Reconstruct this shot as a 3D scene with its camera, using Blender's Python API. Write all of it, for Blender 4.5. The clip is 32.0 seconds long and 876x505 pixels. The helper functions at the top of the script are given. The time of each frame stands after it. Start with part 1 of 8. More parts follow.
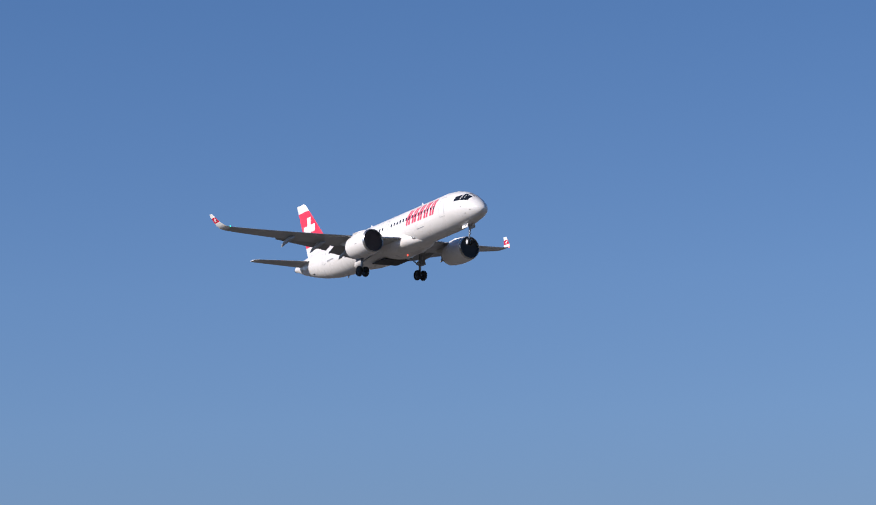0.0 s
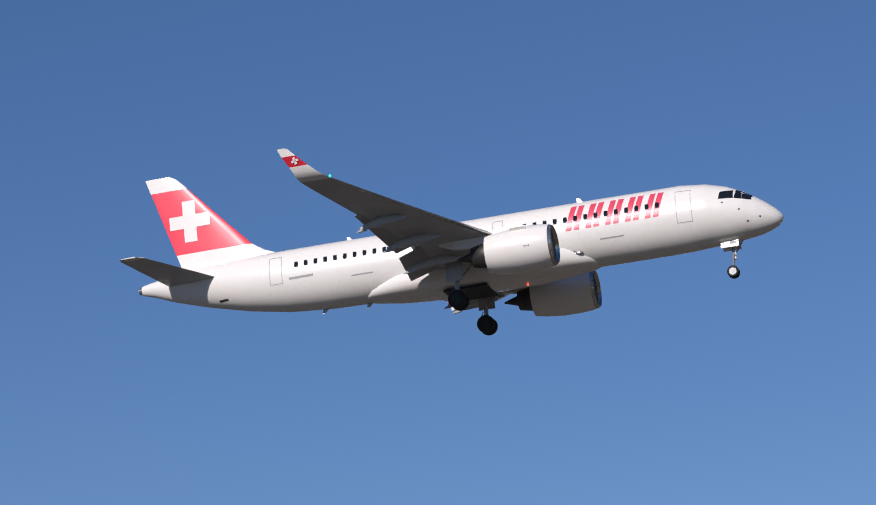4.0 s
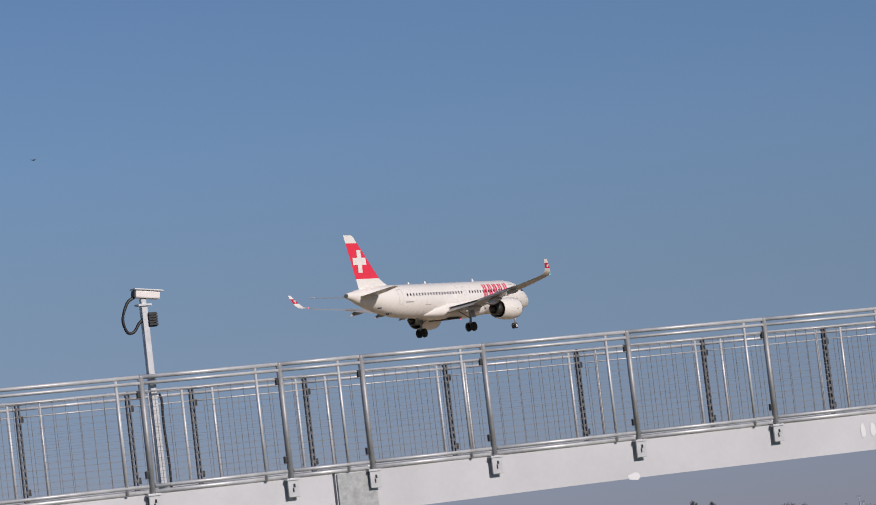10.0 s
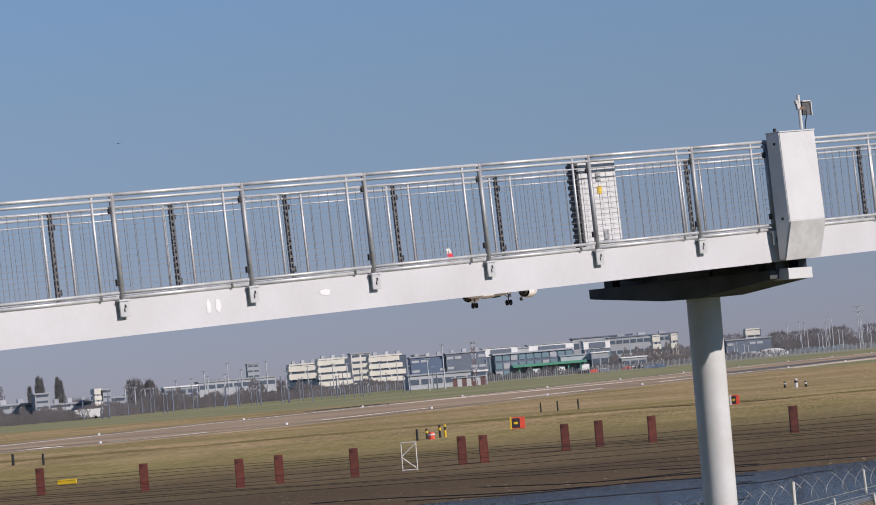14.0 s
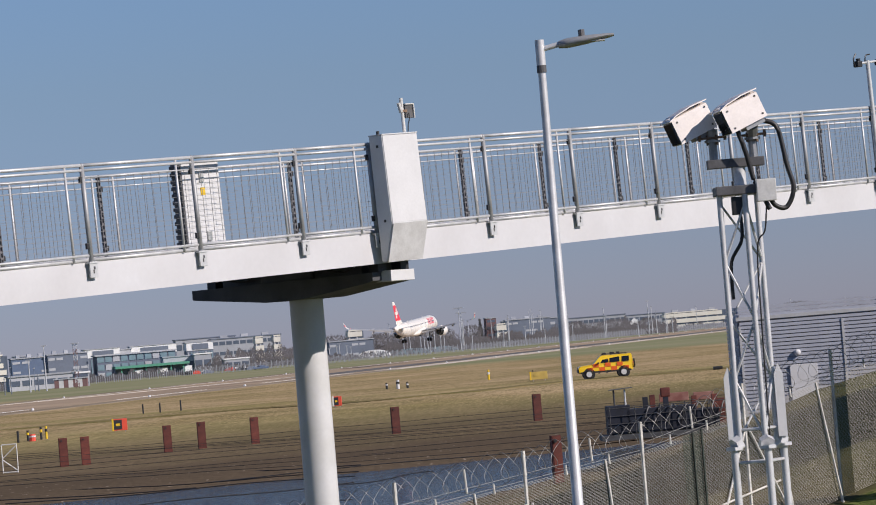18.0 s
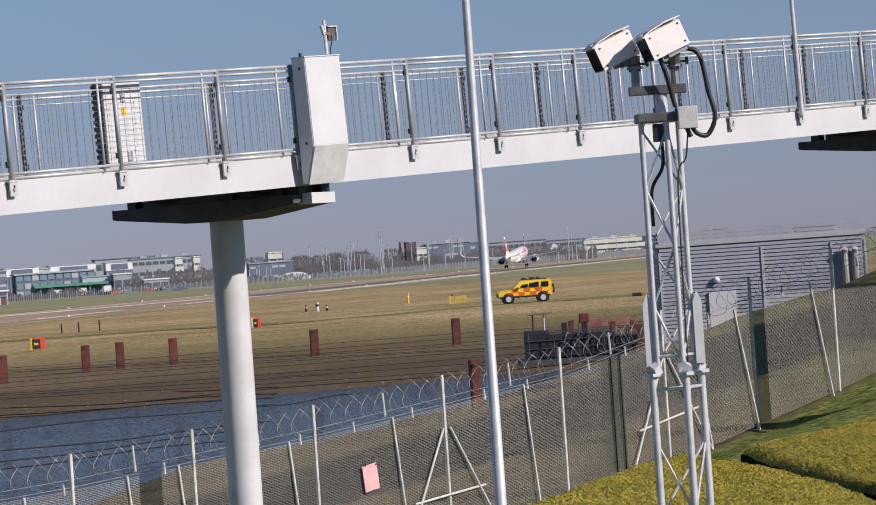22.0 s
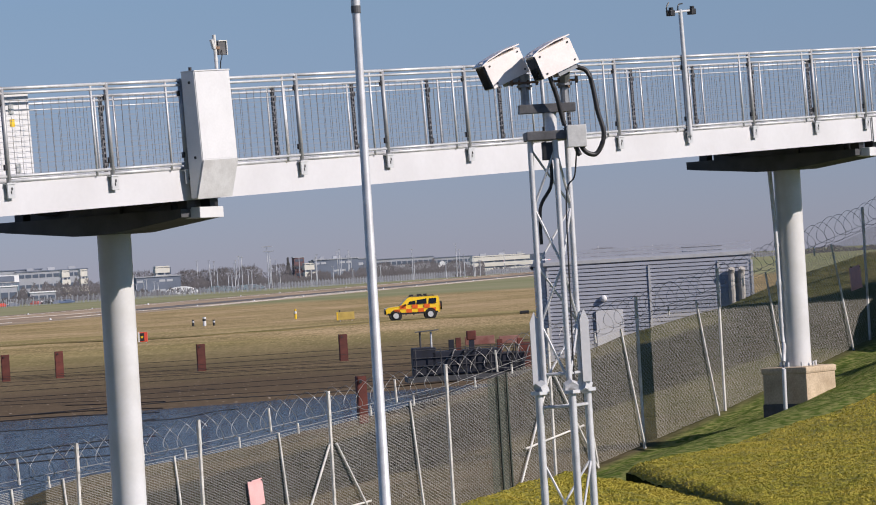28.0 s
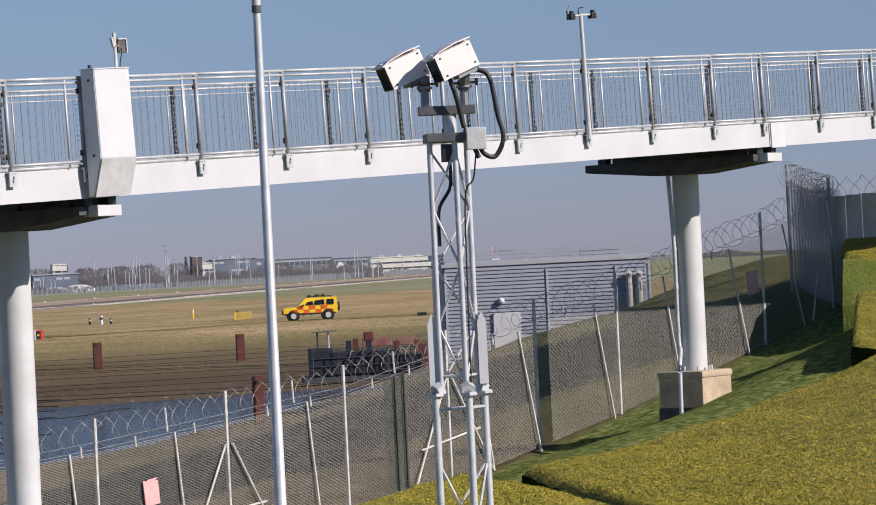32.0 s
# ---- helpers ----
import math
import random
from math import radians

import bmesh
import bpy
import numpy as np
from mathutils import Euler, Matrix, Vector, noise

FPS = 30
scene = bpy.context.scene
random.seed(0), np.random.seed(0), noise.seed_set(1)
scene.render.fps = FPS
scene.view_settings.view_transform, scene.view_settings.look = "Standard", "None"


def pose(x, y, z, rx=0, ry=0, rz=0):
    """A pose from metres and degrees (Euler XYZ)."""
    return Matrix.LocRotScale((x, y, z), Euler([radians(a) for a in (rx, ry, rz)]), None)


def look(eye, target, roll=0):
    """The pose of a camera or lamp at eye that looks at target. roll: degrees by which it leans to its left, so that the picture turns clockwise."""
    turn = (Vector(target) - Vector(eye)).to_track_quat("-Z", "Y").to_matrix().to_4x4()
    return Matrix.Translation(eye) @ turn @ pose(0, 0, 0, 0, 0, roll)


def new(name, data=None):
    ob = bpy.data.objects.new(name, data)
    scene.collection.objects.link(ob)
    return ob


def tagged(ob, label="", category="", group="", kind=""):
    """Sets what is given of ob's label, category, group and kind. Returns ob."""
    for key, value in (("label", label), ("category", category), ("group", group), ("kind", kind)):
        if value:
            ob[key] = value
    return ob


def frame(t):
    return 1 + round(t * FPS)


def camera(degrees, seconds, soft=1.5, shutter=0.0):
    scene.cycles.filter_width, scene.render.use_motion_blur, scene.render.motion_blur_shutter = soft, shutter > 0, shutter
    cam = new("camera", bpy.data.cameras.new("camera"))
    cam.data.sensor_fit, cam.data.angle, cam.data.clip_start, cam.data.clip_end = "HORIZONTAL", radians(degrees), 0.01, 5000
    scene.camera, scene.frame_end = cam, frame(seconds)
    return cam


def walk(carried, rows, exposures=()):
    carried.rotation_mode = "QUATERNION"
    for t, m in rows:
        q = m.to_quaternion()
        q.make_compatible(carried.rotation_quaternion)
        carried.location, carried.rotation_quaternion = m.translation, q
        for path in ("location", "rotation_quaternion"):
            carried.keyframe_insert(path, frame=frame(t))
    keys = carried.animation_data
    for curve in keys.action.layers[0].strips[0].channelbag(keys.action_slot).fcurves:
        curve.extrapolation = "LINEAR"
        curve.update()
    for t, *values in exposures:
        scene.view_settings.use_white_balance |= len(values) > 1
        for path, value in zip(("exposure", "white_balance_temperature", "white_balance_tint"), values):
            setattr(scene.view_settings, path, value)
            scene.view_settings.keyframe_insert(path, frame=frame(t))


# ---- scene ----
EYE = (0.0, 0.0, 5.3)
# seconds, heading, elevation and lean of the hand-held camera in degrees
AIM = [
    (0.0, -137.124, 9.727, -2.148), (0.5, -134.302, 10.568, -2.055), (1.0, -130.932, 11.309, -2.362),
    (1.5, -126.632, 11.913, -2.748), (2.0, -121.418, 12.501, -2.899), (2.5, -115.218, 13.085, -3.010),
    (3.0, -108.422, 13.605, -3.126), (3.5, -100.712, 13.980, -3.256), (4.0, -92.117, 14.043, -3.259),
    (4.5, -82.682, 13.818, -3.513), (5.5, -64.2, 12.37, -4.05), (6.5, -48.793, 10.521, -4.438),
    (7.0, -42.225, 9.478, -4.730), (7.5, -36.935, 8.525, -5.097), (8.0, -32.481, 7.742, -4.997),
    (8.5, -28.269, 7.073, -4.893), (9.0, -24.725, 6.409, -4.631), (9.5, -22.167, 5.699, -4.622),
    (10.0, -20.295, 5.000, -4.800), (10.5, -18.491, 4.417, -5.031), (11.0, -16.699, 3.938, -5.372),
    (11.5, -15.150, 3.520, -5.662), (12.0, -13.831, 3.102, -5.843), (12.5, -12.605, 2.611, -5.811),
    (13.0, -11.609, 2.271, -5.530), (13.5, -10.686, 2.121, -5.213), (14.0, -9.547, 2.001, -4.748),
    (14.5, -8.129, 1.930, -4.444), (15.0, -6.667, 1.846, -4.221), (15.5, -5.502, 1.696, -4.125),
    (16.5, -4.25, 1.85, -4.35), (17.5, -3.420, 1.831, -4.624), (18.0, -2.897, 1.473, -4.734),
    (18.5, -2.429, 1.014, -4.662), (19.0, -2.025, 0.654, -4.567), (19.5, -1.720, 0.423, -4.437),
    (20.0, -1.507, 0.310, -4.252), (20.5, -1.331, 0.232, -4.051), (21.0, -1.266, 0.201, -3.953),
    (21.5, -1.390, 0.171, -3.964), (22.0, -1.663, 0.090, -4.027), (22.5, -1.795, -0.058, -4.002),
    (23.0, -1.669, -0.184, -3.901), (23.5, -1.458, -0.203, -3.854), (24.0, -1.351, -0.121, -3.857),
    (24.5, -1.290, -0.017, -3.810), (25.0, -1.152, 0.079, -3.736), (25.5, -0.911, 0.162, -3.613),
    (26.5, -0.52, 0.225, -3.51), (27.5, -0.141, 0.243, -3.441), (28.0, 0.234, 0.243, -3.424),
    (28.5, 0.732, 0.240, -3.293), (29.0, 1.244, 0.260, -3.178), (29.5, 1.532, 0.203, -3.207),
    (30.0, 1.670, 0.179, -3.199), (30.5, 1.823, 0.189, -3.125), (31.0, 1.966, 0.188, -3.033),
    (31.5, 2.000, 0.176, -2.912), (32.0, 1.944, 0.172, -2.837)]


def aim(az, el, lean):
    a, e = radians(az), radians(el)
    way = Vector((math.sin(a) * math.cos(e), math.cos(a) * math.cos(e), math.sin(e)))
    return look(EYE, Vector(EYE) + way * 10, lean)


cam = camera(14.657, 32.0, soft=1.05)
walk(cam, [(t, aim(a, e, r)) for t, a, e, r in AIM],
     exposures=[(0.0, 0.5, 5880, 17), (2.0, 0.38, 5880, 17), (4.0, 0.10, 5960, 17), (7.0, -0.02, 6140, 17), (8.5, -0.13, 6210, 17), (11.0, -0.04, 6260, 17), (12.0, 0.02, 6270, 17), (13.0, 0.19, 6290, 17), (18.0, 0.34, 6290, 17), (25.0, 0.45, 6290, 17), (32.0, 0.53, 6290, 17)])

# ---- light: clear winter sky, sun from the right and behind ----
SUN_AZ, SUN_EL = 116.0, 30.5
world = bpy.data.worlds.new("sky")
scene.world = world
world.use_nodes = True
wn = world.node_tree
sky = wn.nodes.new("ShaderNodeTexSky")
sky.sky_type = 'NISHITA'
sky.sun_disc = False
sky.sun_elevation = radians(SUN_EL)
sky.sun_rotation = radians(SUN_AZ)
sky.air_density, sky.dust_density, sky.ozone_density, sky.altitude = 0.9, 0.1, 6.0, 300.0
# winter haze: mauve-grey and dimmer towards the horizon all round
where, split = wn.nodes.new("ShaderNodeTexCoord"), wn.nodes.new("ShaderNodeSeparateXYZ")
haze, tint = wn.nodes.new("ShaderNodeValToRGB"), wn.nodes.new("ShaderNodeMix")
wn.links.new(where.outputs["Generated"], split.inputs[0])
wn.links.new(split.outputs["Z"], haze.inputs[0])
stops = haze.color_ramp.elements
stops[0].position, stops[0].color = 0.0, (0.67, 0.64, 0.85, 1)
stops[1].position, stops[1].color = 0.25, (1.0, 1.05, 1.05, 1)
for spot, shade in ((0.04, (0.755, 0.71, 0.83, 1)), (0.08, (0.94, 0.845, 0.83, 1)), (0.12, (1.09, 1.01, 0.97, 1)), (0.16, (1.12, 1.07, 1.03, 1))):
    stops.new(spot).color = shade
tint.data_type, tint.blend_type = 'RGBA', 'MULTIPLY'
tint.inputs["Factor"].default_value = 1.0
wn.links.new(sky.outputs[0], tint.inputs["A"])
wn.links.new(haze.outputs[0], tint.inputs["B"])
wn.links.new(tint.outputs["Result"], wn.nodes["Background"].inputs[0])
wn.nodes["Background"].inputs[1].default_value = 0.06
sun = new("sun", bpy.data.lights.new("sun", 'SUN'))
sun.data.energy, sun.data.angle, sun.data.color = 3.9, radians(0.5), (1.0, 0.915, 0.79)
sa, se = radians(SUN_AZ), radians(SUN_EL)
sun.matrix_world = look(Vector((math.sin(sa) * math.cos(se), math.cos(sa) * math.cos(se), math.sin(se))) * 300, (0, 0, 0))


# ---- materials ----
def mat(name, colour, rough=0.6, metal=0.0, vary=0.12, scale=3.0, fine=40.0, bump=0.0, second=None, blend=0.5, coat=0.0, spread=0.0):
    """Surface with coarse stains and fine grain; second: another colour that the stains bring in; spread: change from piece to piece."""
    m = bpy.data.materials.new(name)
    m.use_nodes = True
    nt = m.node_tree
    n, l = nt.nodes, nt.links
    b = n["Principled BSDF"]
    b.inputs["Roughness"].default_value, b.inputs["Metallic"].default_value = rough, metal
    b.inputs["Coat Weight"].default_value = coat
    b.inputs["Coat Roughness"].default_value = 0.08
    if rough > 0.88:
        b.inputs["Specular IOR Level"].default_value = 0.0
    co = n.new("ShaderNodeTexCoord")
    big, small = n.new("ShaderNodeTexNoise"), n.new("ShaderNodeTexNoise")
    big.inputs["Scale"].default_value, small.inputs["Scale"].default_value = scale, fine
    big.inputs["Detail"].default_value, small.inputs["Detail"].default_value = 5.0, 3.0
    l.new(co.outputs["Object"], big.inputs["Vector"])
    l.new(co.outputs["Object"], small.inputs["Vector"])
    ramp = n.new("ShaderNodeMapRange")
    ramp.inputs["From Min"].default_value, ramp.inputs["From Max"].default_value = 0.5 - 0.25 * blend, 0.5 + 0.35 * blend
    l.new(big.outputs["Fac"], ramp.inputs["Value"])
    mix = n.new("ShaderNodeMix")
    mix.data_type = 'RGBA'
    mix.inputs["A"].default_value = (*colour, 1)
    other = second or [c * (1 - 1.6 * vary) for c in colour]
    mix.inputs["B"].default_value = (*other, 1)
    l.new(ramp.outputs["Result"], mix.inputs["Factor"])
    hsv = n.new("ShaderNodeHueSaturation")
    l.new(mix.outputs["Result"], hsv.inputs["Color"])
    val = n.new("ShaderNodeMapRange")
    val.inputs["To Min"].default_value, val.inputs["To Max"].default_value = 1 - 1.5 * vary, 1 + 1.5 * vary
    l.new(small.outputs["Fac"], val.inputs["Value"])
    last = val.outputs["Result"]
    if spread:
        info, mr, mul = n.new("ShaderNodeObjectInfo"), n.new("ShaderNodeMapRange"), n.new("ShaderNodeMath")
        mr.inputs["To Min"].default_value, mr.inputs["To Max"].default_value = 1 - spread, 1 + spread
        mul.operation = 'MULTIPLY'
        l.new(info.outputs["Random"], mr.inputs["Value"])
        l.new(mr.outputs["Result"], mul.inputs[0])
        l.new(last, mul.inputs[1])
        last = mul.outputs[0]
    l.new(last, hsv.inputs["Value"])
    l.new(hsv.outputs["Color"], b.inputs["Base Color"])
    rr = n.new("ShaderNodeMapRange")
    rr.inputs["To Min"].default_value, rr.inputs["To Max"].default_value = max(0.02, rough - 0.1), min(1, rough + 0.1)
    l.new(big.outputs["Fac"], rr.inputs["Value"])
    l.new(rr.outputs["Result"], b.inputs["Roughness"])
    if bump:
        bp = n.new("ShaderNodeBump")
        bp.inputs["Strength"].default_value, bp.inputs["Distance"].default_value = min(1.0, bump * 10), bump
        l.new(small.outputs["Fac"], bp.inputs["Height"])
        l.new(bp.outputs["Normal"], b.inputs["Normal"])
    return m


def glow(name, colour, strength):
    m = bpy.data.materials.new(name)
    m.use_nodes = True
    b = m.node_tree.nodes["Principled BSDF"]
    b.inputs["Base Color"].default_value = (*colour, 1)
    b.inputs["Emission Color"].default_value = (*colour, 1)
    b.inputs["Emission Strength"].default_value = strength
    return m


WHITE = mat("aircraft_white", (0.79, 0.755, 0.70), 0.28, vary=0.03, scale=0.5, fine=6, coat=0.3)
BELLY = mat("aircraft_grey", (0.42, 0.42, 0.42), 0.4, vary=0.08, scale=0.6, fine=5)
WING = mat("wing_grey", (0.45, 0.45, 0.445), 0.38, vary=0.08, scale=0.7, fine=6)
FLAP = mat("flap_grey", (0.36, 0.355, 0.35), 0.45, vary=0.12, scale=0.9, fine=8)
RED = mat("livery_red", (0.80, 0.030, 0.060), 0.3, vary=0.04, scale=0.5, fine=6, coat=0.3)
TITLE = mat("title_red", (0.70, 0.070, 0.120), 0.35, vary=0.04, scale=0.5, fine=6)
DARKRED = mat("winglet_red", (0.55, 0.014, 0.035), 0.35, vary=0.05, scale=0.8)
GLASS = mat("dark_glass", (0.012, 0.014, 0.018), 0.08, vary=0.1)
LINE = mat("panel_line", (0.36, 0.36, 0.36), 0.5, vary=0.1)
INK = mat("dark_ink", (0.03, 0.03, 0.035), 0.5, vary=0.1)
TYRE = mat("tyre_rubber", (0.018, 0.018, 0.019), 0.85, vary=0.2, bump=0.004)
GEAR = mat("gear_steel", (0.30, 0.31, 0.32), 0.4, 0.5, vary=0.15, scale=6)
INTAKE = mat("intake_dark", (0.012, 0.012, 0.014), 0.6, vary=0.2)
BARE = mat("bare_metal", (0.55, 0.54, 0.52), 0.25, 0.9, vary=0.1)
HUB = mat("hub_paint", (0.62, 0.62, 0.60), 0.45, vary=0.1, scale=8)
EXHAUST = mat("exhaust_metal", (0.09, 0.085, 0.08), 0.4, 0.7, vary=0.2)
GALV = mat("galvanised_steel", (0.60, 0.61, 0.62), 0.45, 0.25, vary=0.14, scale=5, fine=60, second=(0.47, 0.48, 0.49))
GALVPOST = mat("dull_galvanised_post", (0.36, 0.37, 0.38), 0.5, 0.3, vary=0.16, scale=5, fine=60, second=(0.28, 0.285, 0.29))
GALVDARK = mat("dark_steel", (0.12, 0.12, 0.125), 0.6, 0.2, vary=0.2, scale=6)
WIRE = mat("mesh_wire", (0.21, 0.215, 0.22), 0.55, 0.0, vary=0.15, scale=3)
BEAM = mat("beam_paint", (0.575, 0.58, 0.60), 0.5, vary=0.03, scale=0.6, fine=14, second=(0.515, 0.515, 0.53), bump=0.001)
CONC = mat("concrete", (0.46, 0.44, 0.40), 0.85, vary=0.12, scale=1.2, fine=30, second=(0.36, 0.34, 0.31), bump=0.006)
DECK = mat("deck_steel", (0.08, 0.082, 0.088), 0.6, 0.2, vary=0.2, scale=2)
COLUMN = mat("column_paint", (0.62, 0.625, 0.64), 0.42, vary=0.05, scale=1.0, fine=16, second=(0.52, 0.52, 0.51))
CABWHITE = mat("cabinet_white", (0.62, 0.625, 0.635), 0.45, vary=0.05, scale=2, fine=22)
GALVPLATE = mat("spangled_plate", (0.50, 0.51, 0.50), 0.4, 0.4, vary=0.14, scale=9, fine=30, second=(0.36, 0.37, 0.36))
SCUFFED = mat("scuffed_paint", (0.58, 0.585, 0.59), 0.55, vary=0.1, scale=4, fine=30, second=(0.48, 0.48, 0.48))
BLACK = mat("black_plastic", (0.02, 0.02, 0.022), 0.5, vary=0.15)
CREAM = mat("camera_housing", (0.84, 0.785, 0.75), 0.5, vary=0.06, scale=6)
RUSTBOLT = mat("rusty_fixings", (0.22, 0.14, 0.09), 0.8, vary=0.3, scale=20)
RUST = mat("rust_paint", (0.135, 0.032, 0.022), 0.75, vary=0.25, scale=2.5, fine=25, second=(0.085, 0.022, 0.016), spread=0.25)
SHED = mat("shed_cladding", (0.40, 0.42, 0.48), 0.5, 0.0, vary=0.08, scale=0.8, fine=10, second=(0.35, 0.37, 0.43))
ROOF = mat("shed_roof", (0.46, 0.47, 0.48), 0.55, vary=0.1)
PINK = mat("faded_sign", (0.72, 0.42, 0.42), 0.6, vary=0.08, scale=4)
AMBER = mat("vehicle_yellow", (0.88, 0.57, 0.014), 0.35, vary=0.05, coat=0.3)
ORANGE = mat("vehicle_orange", (0.78, 0.13, 0.02), 0.35, vary=0.05, coat=0.3)
SIGNYEL = mat("sign_yellow", (0.75, 0.50, 0.02), 0.5, vary=0.08)
SIGNRED = mat("sign_red", (0.72, 0.09, 0.05), 0.5, vary=0.08)
PALE = mat("pale_paint", (0.70, 0.69, 0.66), 0.6, vary=0.08, scale=0.3, fine=2)
BARK = mat("dark_bark", (0.035, 0.028, 0.022), 0.9, vary=0.3, scale=30, bump=0.004)
TEAL = mat("pod_teal", (0.16, 0.50, 0.42), 0.4, vary=0.05)
LIME = mat("pod_lime", (0.62, 0.74, 0.05), 0.4, vary=0.05)
GREEN = mat("pod_green", (0.26, 0.50, 0.33), 0.4, vary=0.05)
CYAN = mat("pod_cyan", (0.45, 0.74, 0.73), 0.4, vary=0.05)
PODWHITE = mat("pod_white", (0.80, 0.80, 0.79), 0.3, vary=0.03, scale=1, coat=0.4)
BEACON = glow("red_beacon", (1.0, 0.07, 0.03), 2.5)
NAVGREEN = glow("nav_green", (0.05, 0.9, 0.6), 1.0)


# ---- building helpers ----
def part(name, bm, material, parent, label="", smooth=False):
    me = bpy.data.meshes.new(name)
    bm.to_mesh(me)
    bm.free()
    me.materials.append(material)
    if smooth:
        me.shade_smooth()
        me.set_sharp_from_angle(angle=radians(65))
    ob = new(name, me)
    ob.parent = parent
    return tagged(ob, label)


def share(name, me, parent, m):
    ob = new(name, me)
    ob.parent = parent
    ob.matrix_basis = m
    return ob


def thing(name, m, label, category, group="", kind=""):
    ob = new(name)
    ob.empty_display_size = 0.2
    ob.matrix_basis = m
    return tagged(ob, label, category, group, kind)


def at(x, y, z, rz=0.0):
    return pose(x, y, z, 0, 0, rz)


def box(bm, c, s, m=None, bevel=0.0):
    """Box of centre c and size s, with an optional turn m and broken edges."""
    t = Matrix.Translation(c) @ (m or Matrix()) @ Matrix.Diagonal((*s, 1))
    r = bmesh.ops.create_cube(bm, size=1.0, matrix=t)
    if bevel:
        es = list({e for v in r["verts"] for e in v.link_edges})
        bmesh.ops.bevel(bm, geom=es, offset=bevel, segments=2, affect='EDGES', profile=0.6)
    return bm


def rod(bm, a, b, r0, r1=None, seg=10, caps=True):
    a, b = Vector(a), Vector(b)
    d = b - a
    m = Matrix.Translation((a + b) / 2) @ d.to_track_quat('Z', 'Y').to_matrix().to_4x4()
    bmesh.ops.create_cone(bm, cap_ends=caps, segments=seg, radius1=r0, radius2=r0 if r1 is None else r1, depth=d.length, matrix=m)
    return bm


def skin(bm, rings, close=True, caps=True):
    """Loft over rings of equal length."""
    vs = [[bm.verts.new(p) for p in ring] for ring in rings]
    k = len(vs[0])
    for a, b in zip(vs, vs[1:]):
        for i in range(k if close else k - 1):
            j = (i + 1) % k
            try:
                bm.faces.new((a[i], a[j], b[j], b[i]))
            except ValueError:
                pass
    if caps:
        for r in (vs[0][::-1], vs[-1]):
            try:
                bm.faces.new(r)
            except ValueError:
                pass
    return bm


def pipe(bm, pts, r, seg=8):
    """Round tube along a polyline."""
    pts = [Vector(p) for p in pts]
    rings = []
    for i, p in enumerate(pts):
        d = (pts[min(i + 1, len(pts) - 1)] - pts[max(i - 1, 0)]).normalized()
        ref = Vector((0, 0, 1)) if abs(d.z) < 0.95 else Vector((0, 1, 0))
        s = d.cross(ref).normalized()
        u = s.cross(d)
        rr = r[i] if isinstance(r, (list, tuple)) else r
        rings.append([p + (s * math.cos(2 * math.pi * k / seg) + u * math.sin(2 * math.pi * k / seg)) * rr for k in range(seg)])
    return skin(bm, rings)


def arc(points, n=12):
    """Smooth curve through the points (Catmull-Rom)."""
    p = [Vector(q) for q in points]
    p = [2 * p[0] - p[1]] + p + [2 * p[-1] - p[-2]]
    out = []
    for i in range(1, len(p) - 2):
        for k in range(n):
            t = k / n
            out.append(0.5 * (2 * p[i] + (p[i + 1] - p[i - 1]) * t + (2 * p[i - 1] - 5 * p[i] + 4 * p[i + 1] - p[i + 2]) * t * t
                              + (3 * p[i] - p[i - 1] - 3 * p[i + 1] + p[i + 2]) * t ** 3))
    return out + [p[-2]]


def new_bm():
    return bmesh.new()


def lerp(x, xs, ys):
    return float(np.interp(x, xs, ys))


def wheel(parent, x, y, z, r, w, hub=HUB):
    bm = new_bm()
    rings = []
    for dy, rr in ((-w / 2, r * 0.62), (-w / 2, r * 0.86), (-w * 0.32, r * 0.98), (0, r), (w * 0.32, r * 0.98), (w / 2, r * 0.86), (w / 2, r * 0.62)):
        rings.append([(rr * math.cos(a), dy, rr * math.sin(a)) for a in [i * math.pi / 14 for i in range(28)]])
    skin(bm, rings, caps=False)
    wh = part("wheel", bm, TYRE, parent, smooth=True)
    wh.location = (x, y, z)
    bm = new_bm()
    rod(bm, (0, -w * 0.42, 0), (0, w * 0.42, 0), r * 0.62, seg=20)
    rod(bm, (0, -w * 0.52, 0), (0, w * 0.52, 0), r * 0.22, seg=12)
    part("rim", bm, hub, wh)
    return wh


# ---- ground: airfield, pond and bank as one sheet ----
FENCE_O, FENCE_D = Vector((5.03, 82.14, 0)), Vector((0.579, 0.8153, 0))
FENCE_N = Vector((0.8153, -0.579, 0))
BANK_S = (-70, -25.4, -16.3, -8.1, 0, 4.0, 11.8, 16.0, 30, 60)
BANK_Z = (-1.7, -1.5, -1.05, -0.46, 0.70, 1.28, 2.63, 3.56, 5.2, 5.6)

CREST_S = (-60, -16, -8, 0, 6.7, 9.7, 12.4, 16, 19, 22, 24.7, 28, 30, 60)
CREST_Z = (-1.0, -0.8, -0.5, 0.55, 1.6, 2.3, 2.72, 3.3, 3.62, 4.05, 4.58, 4.95, 5.15, 5.4)


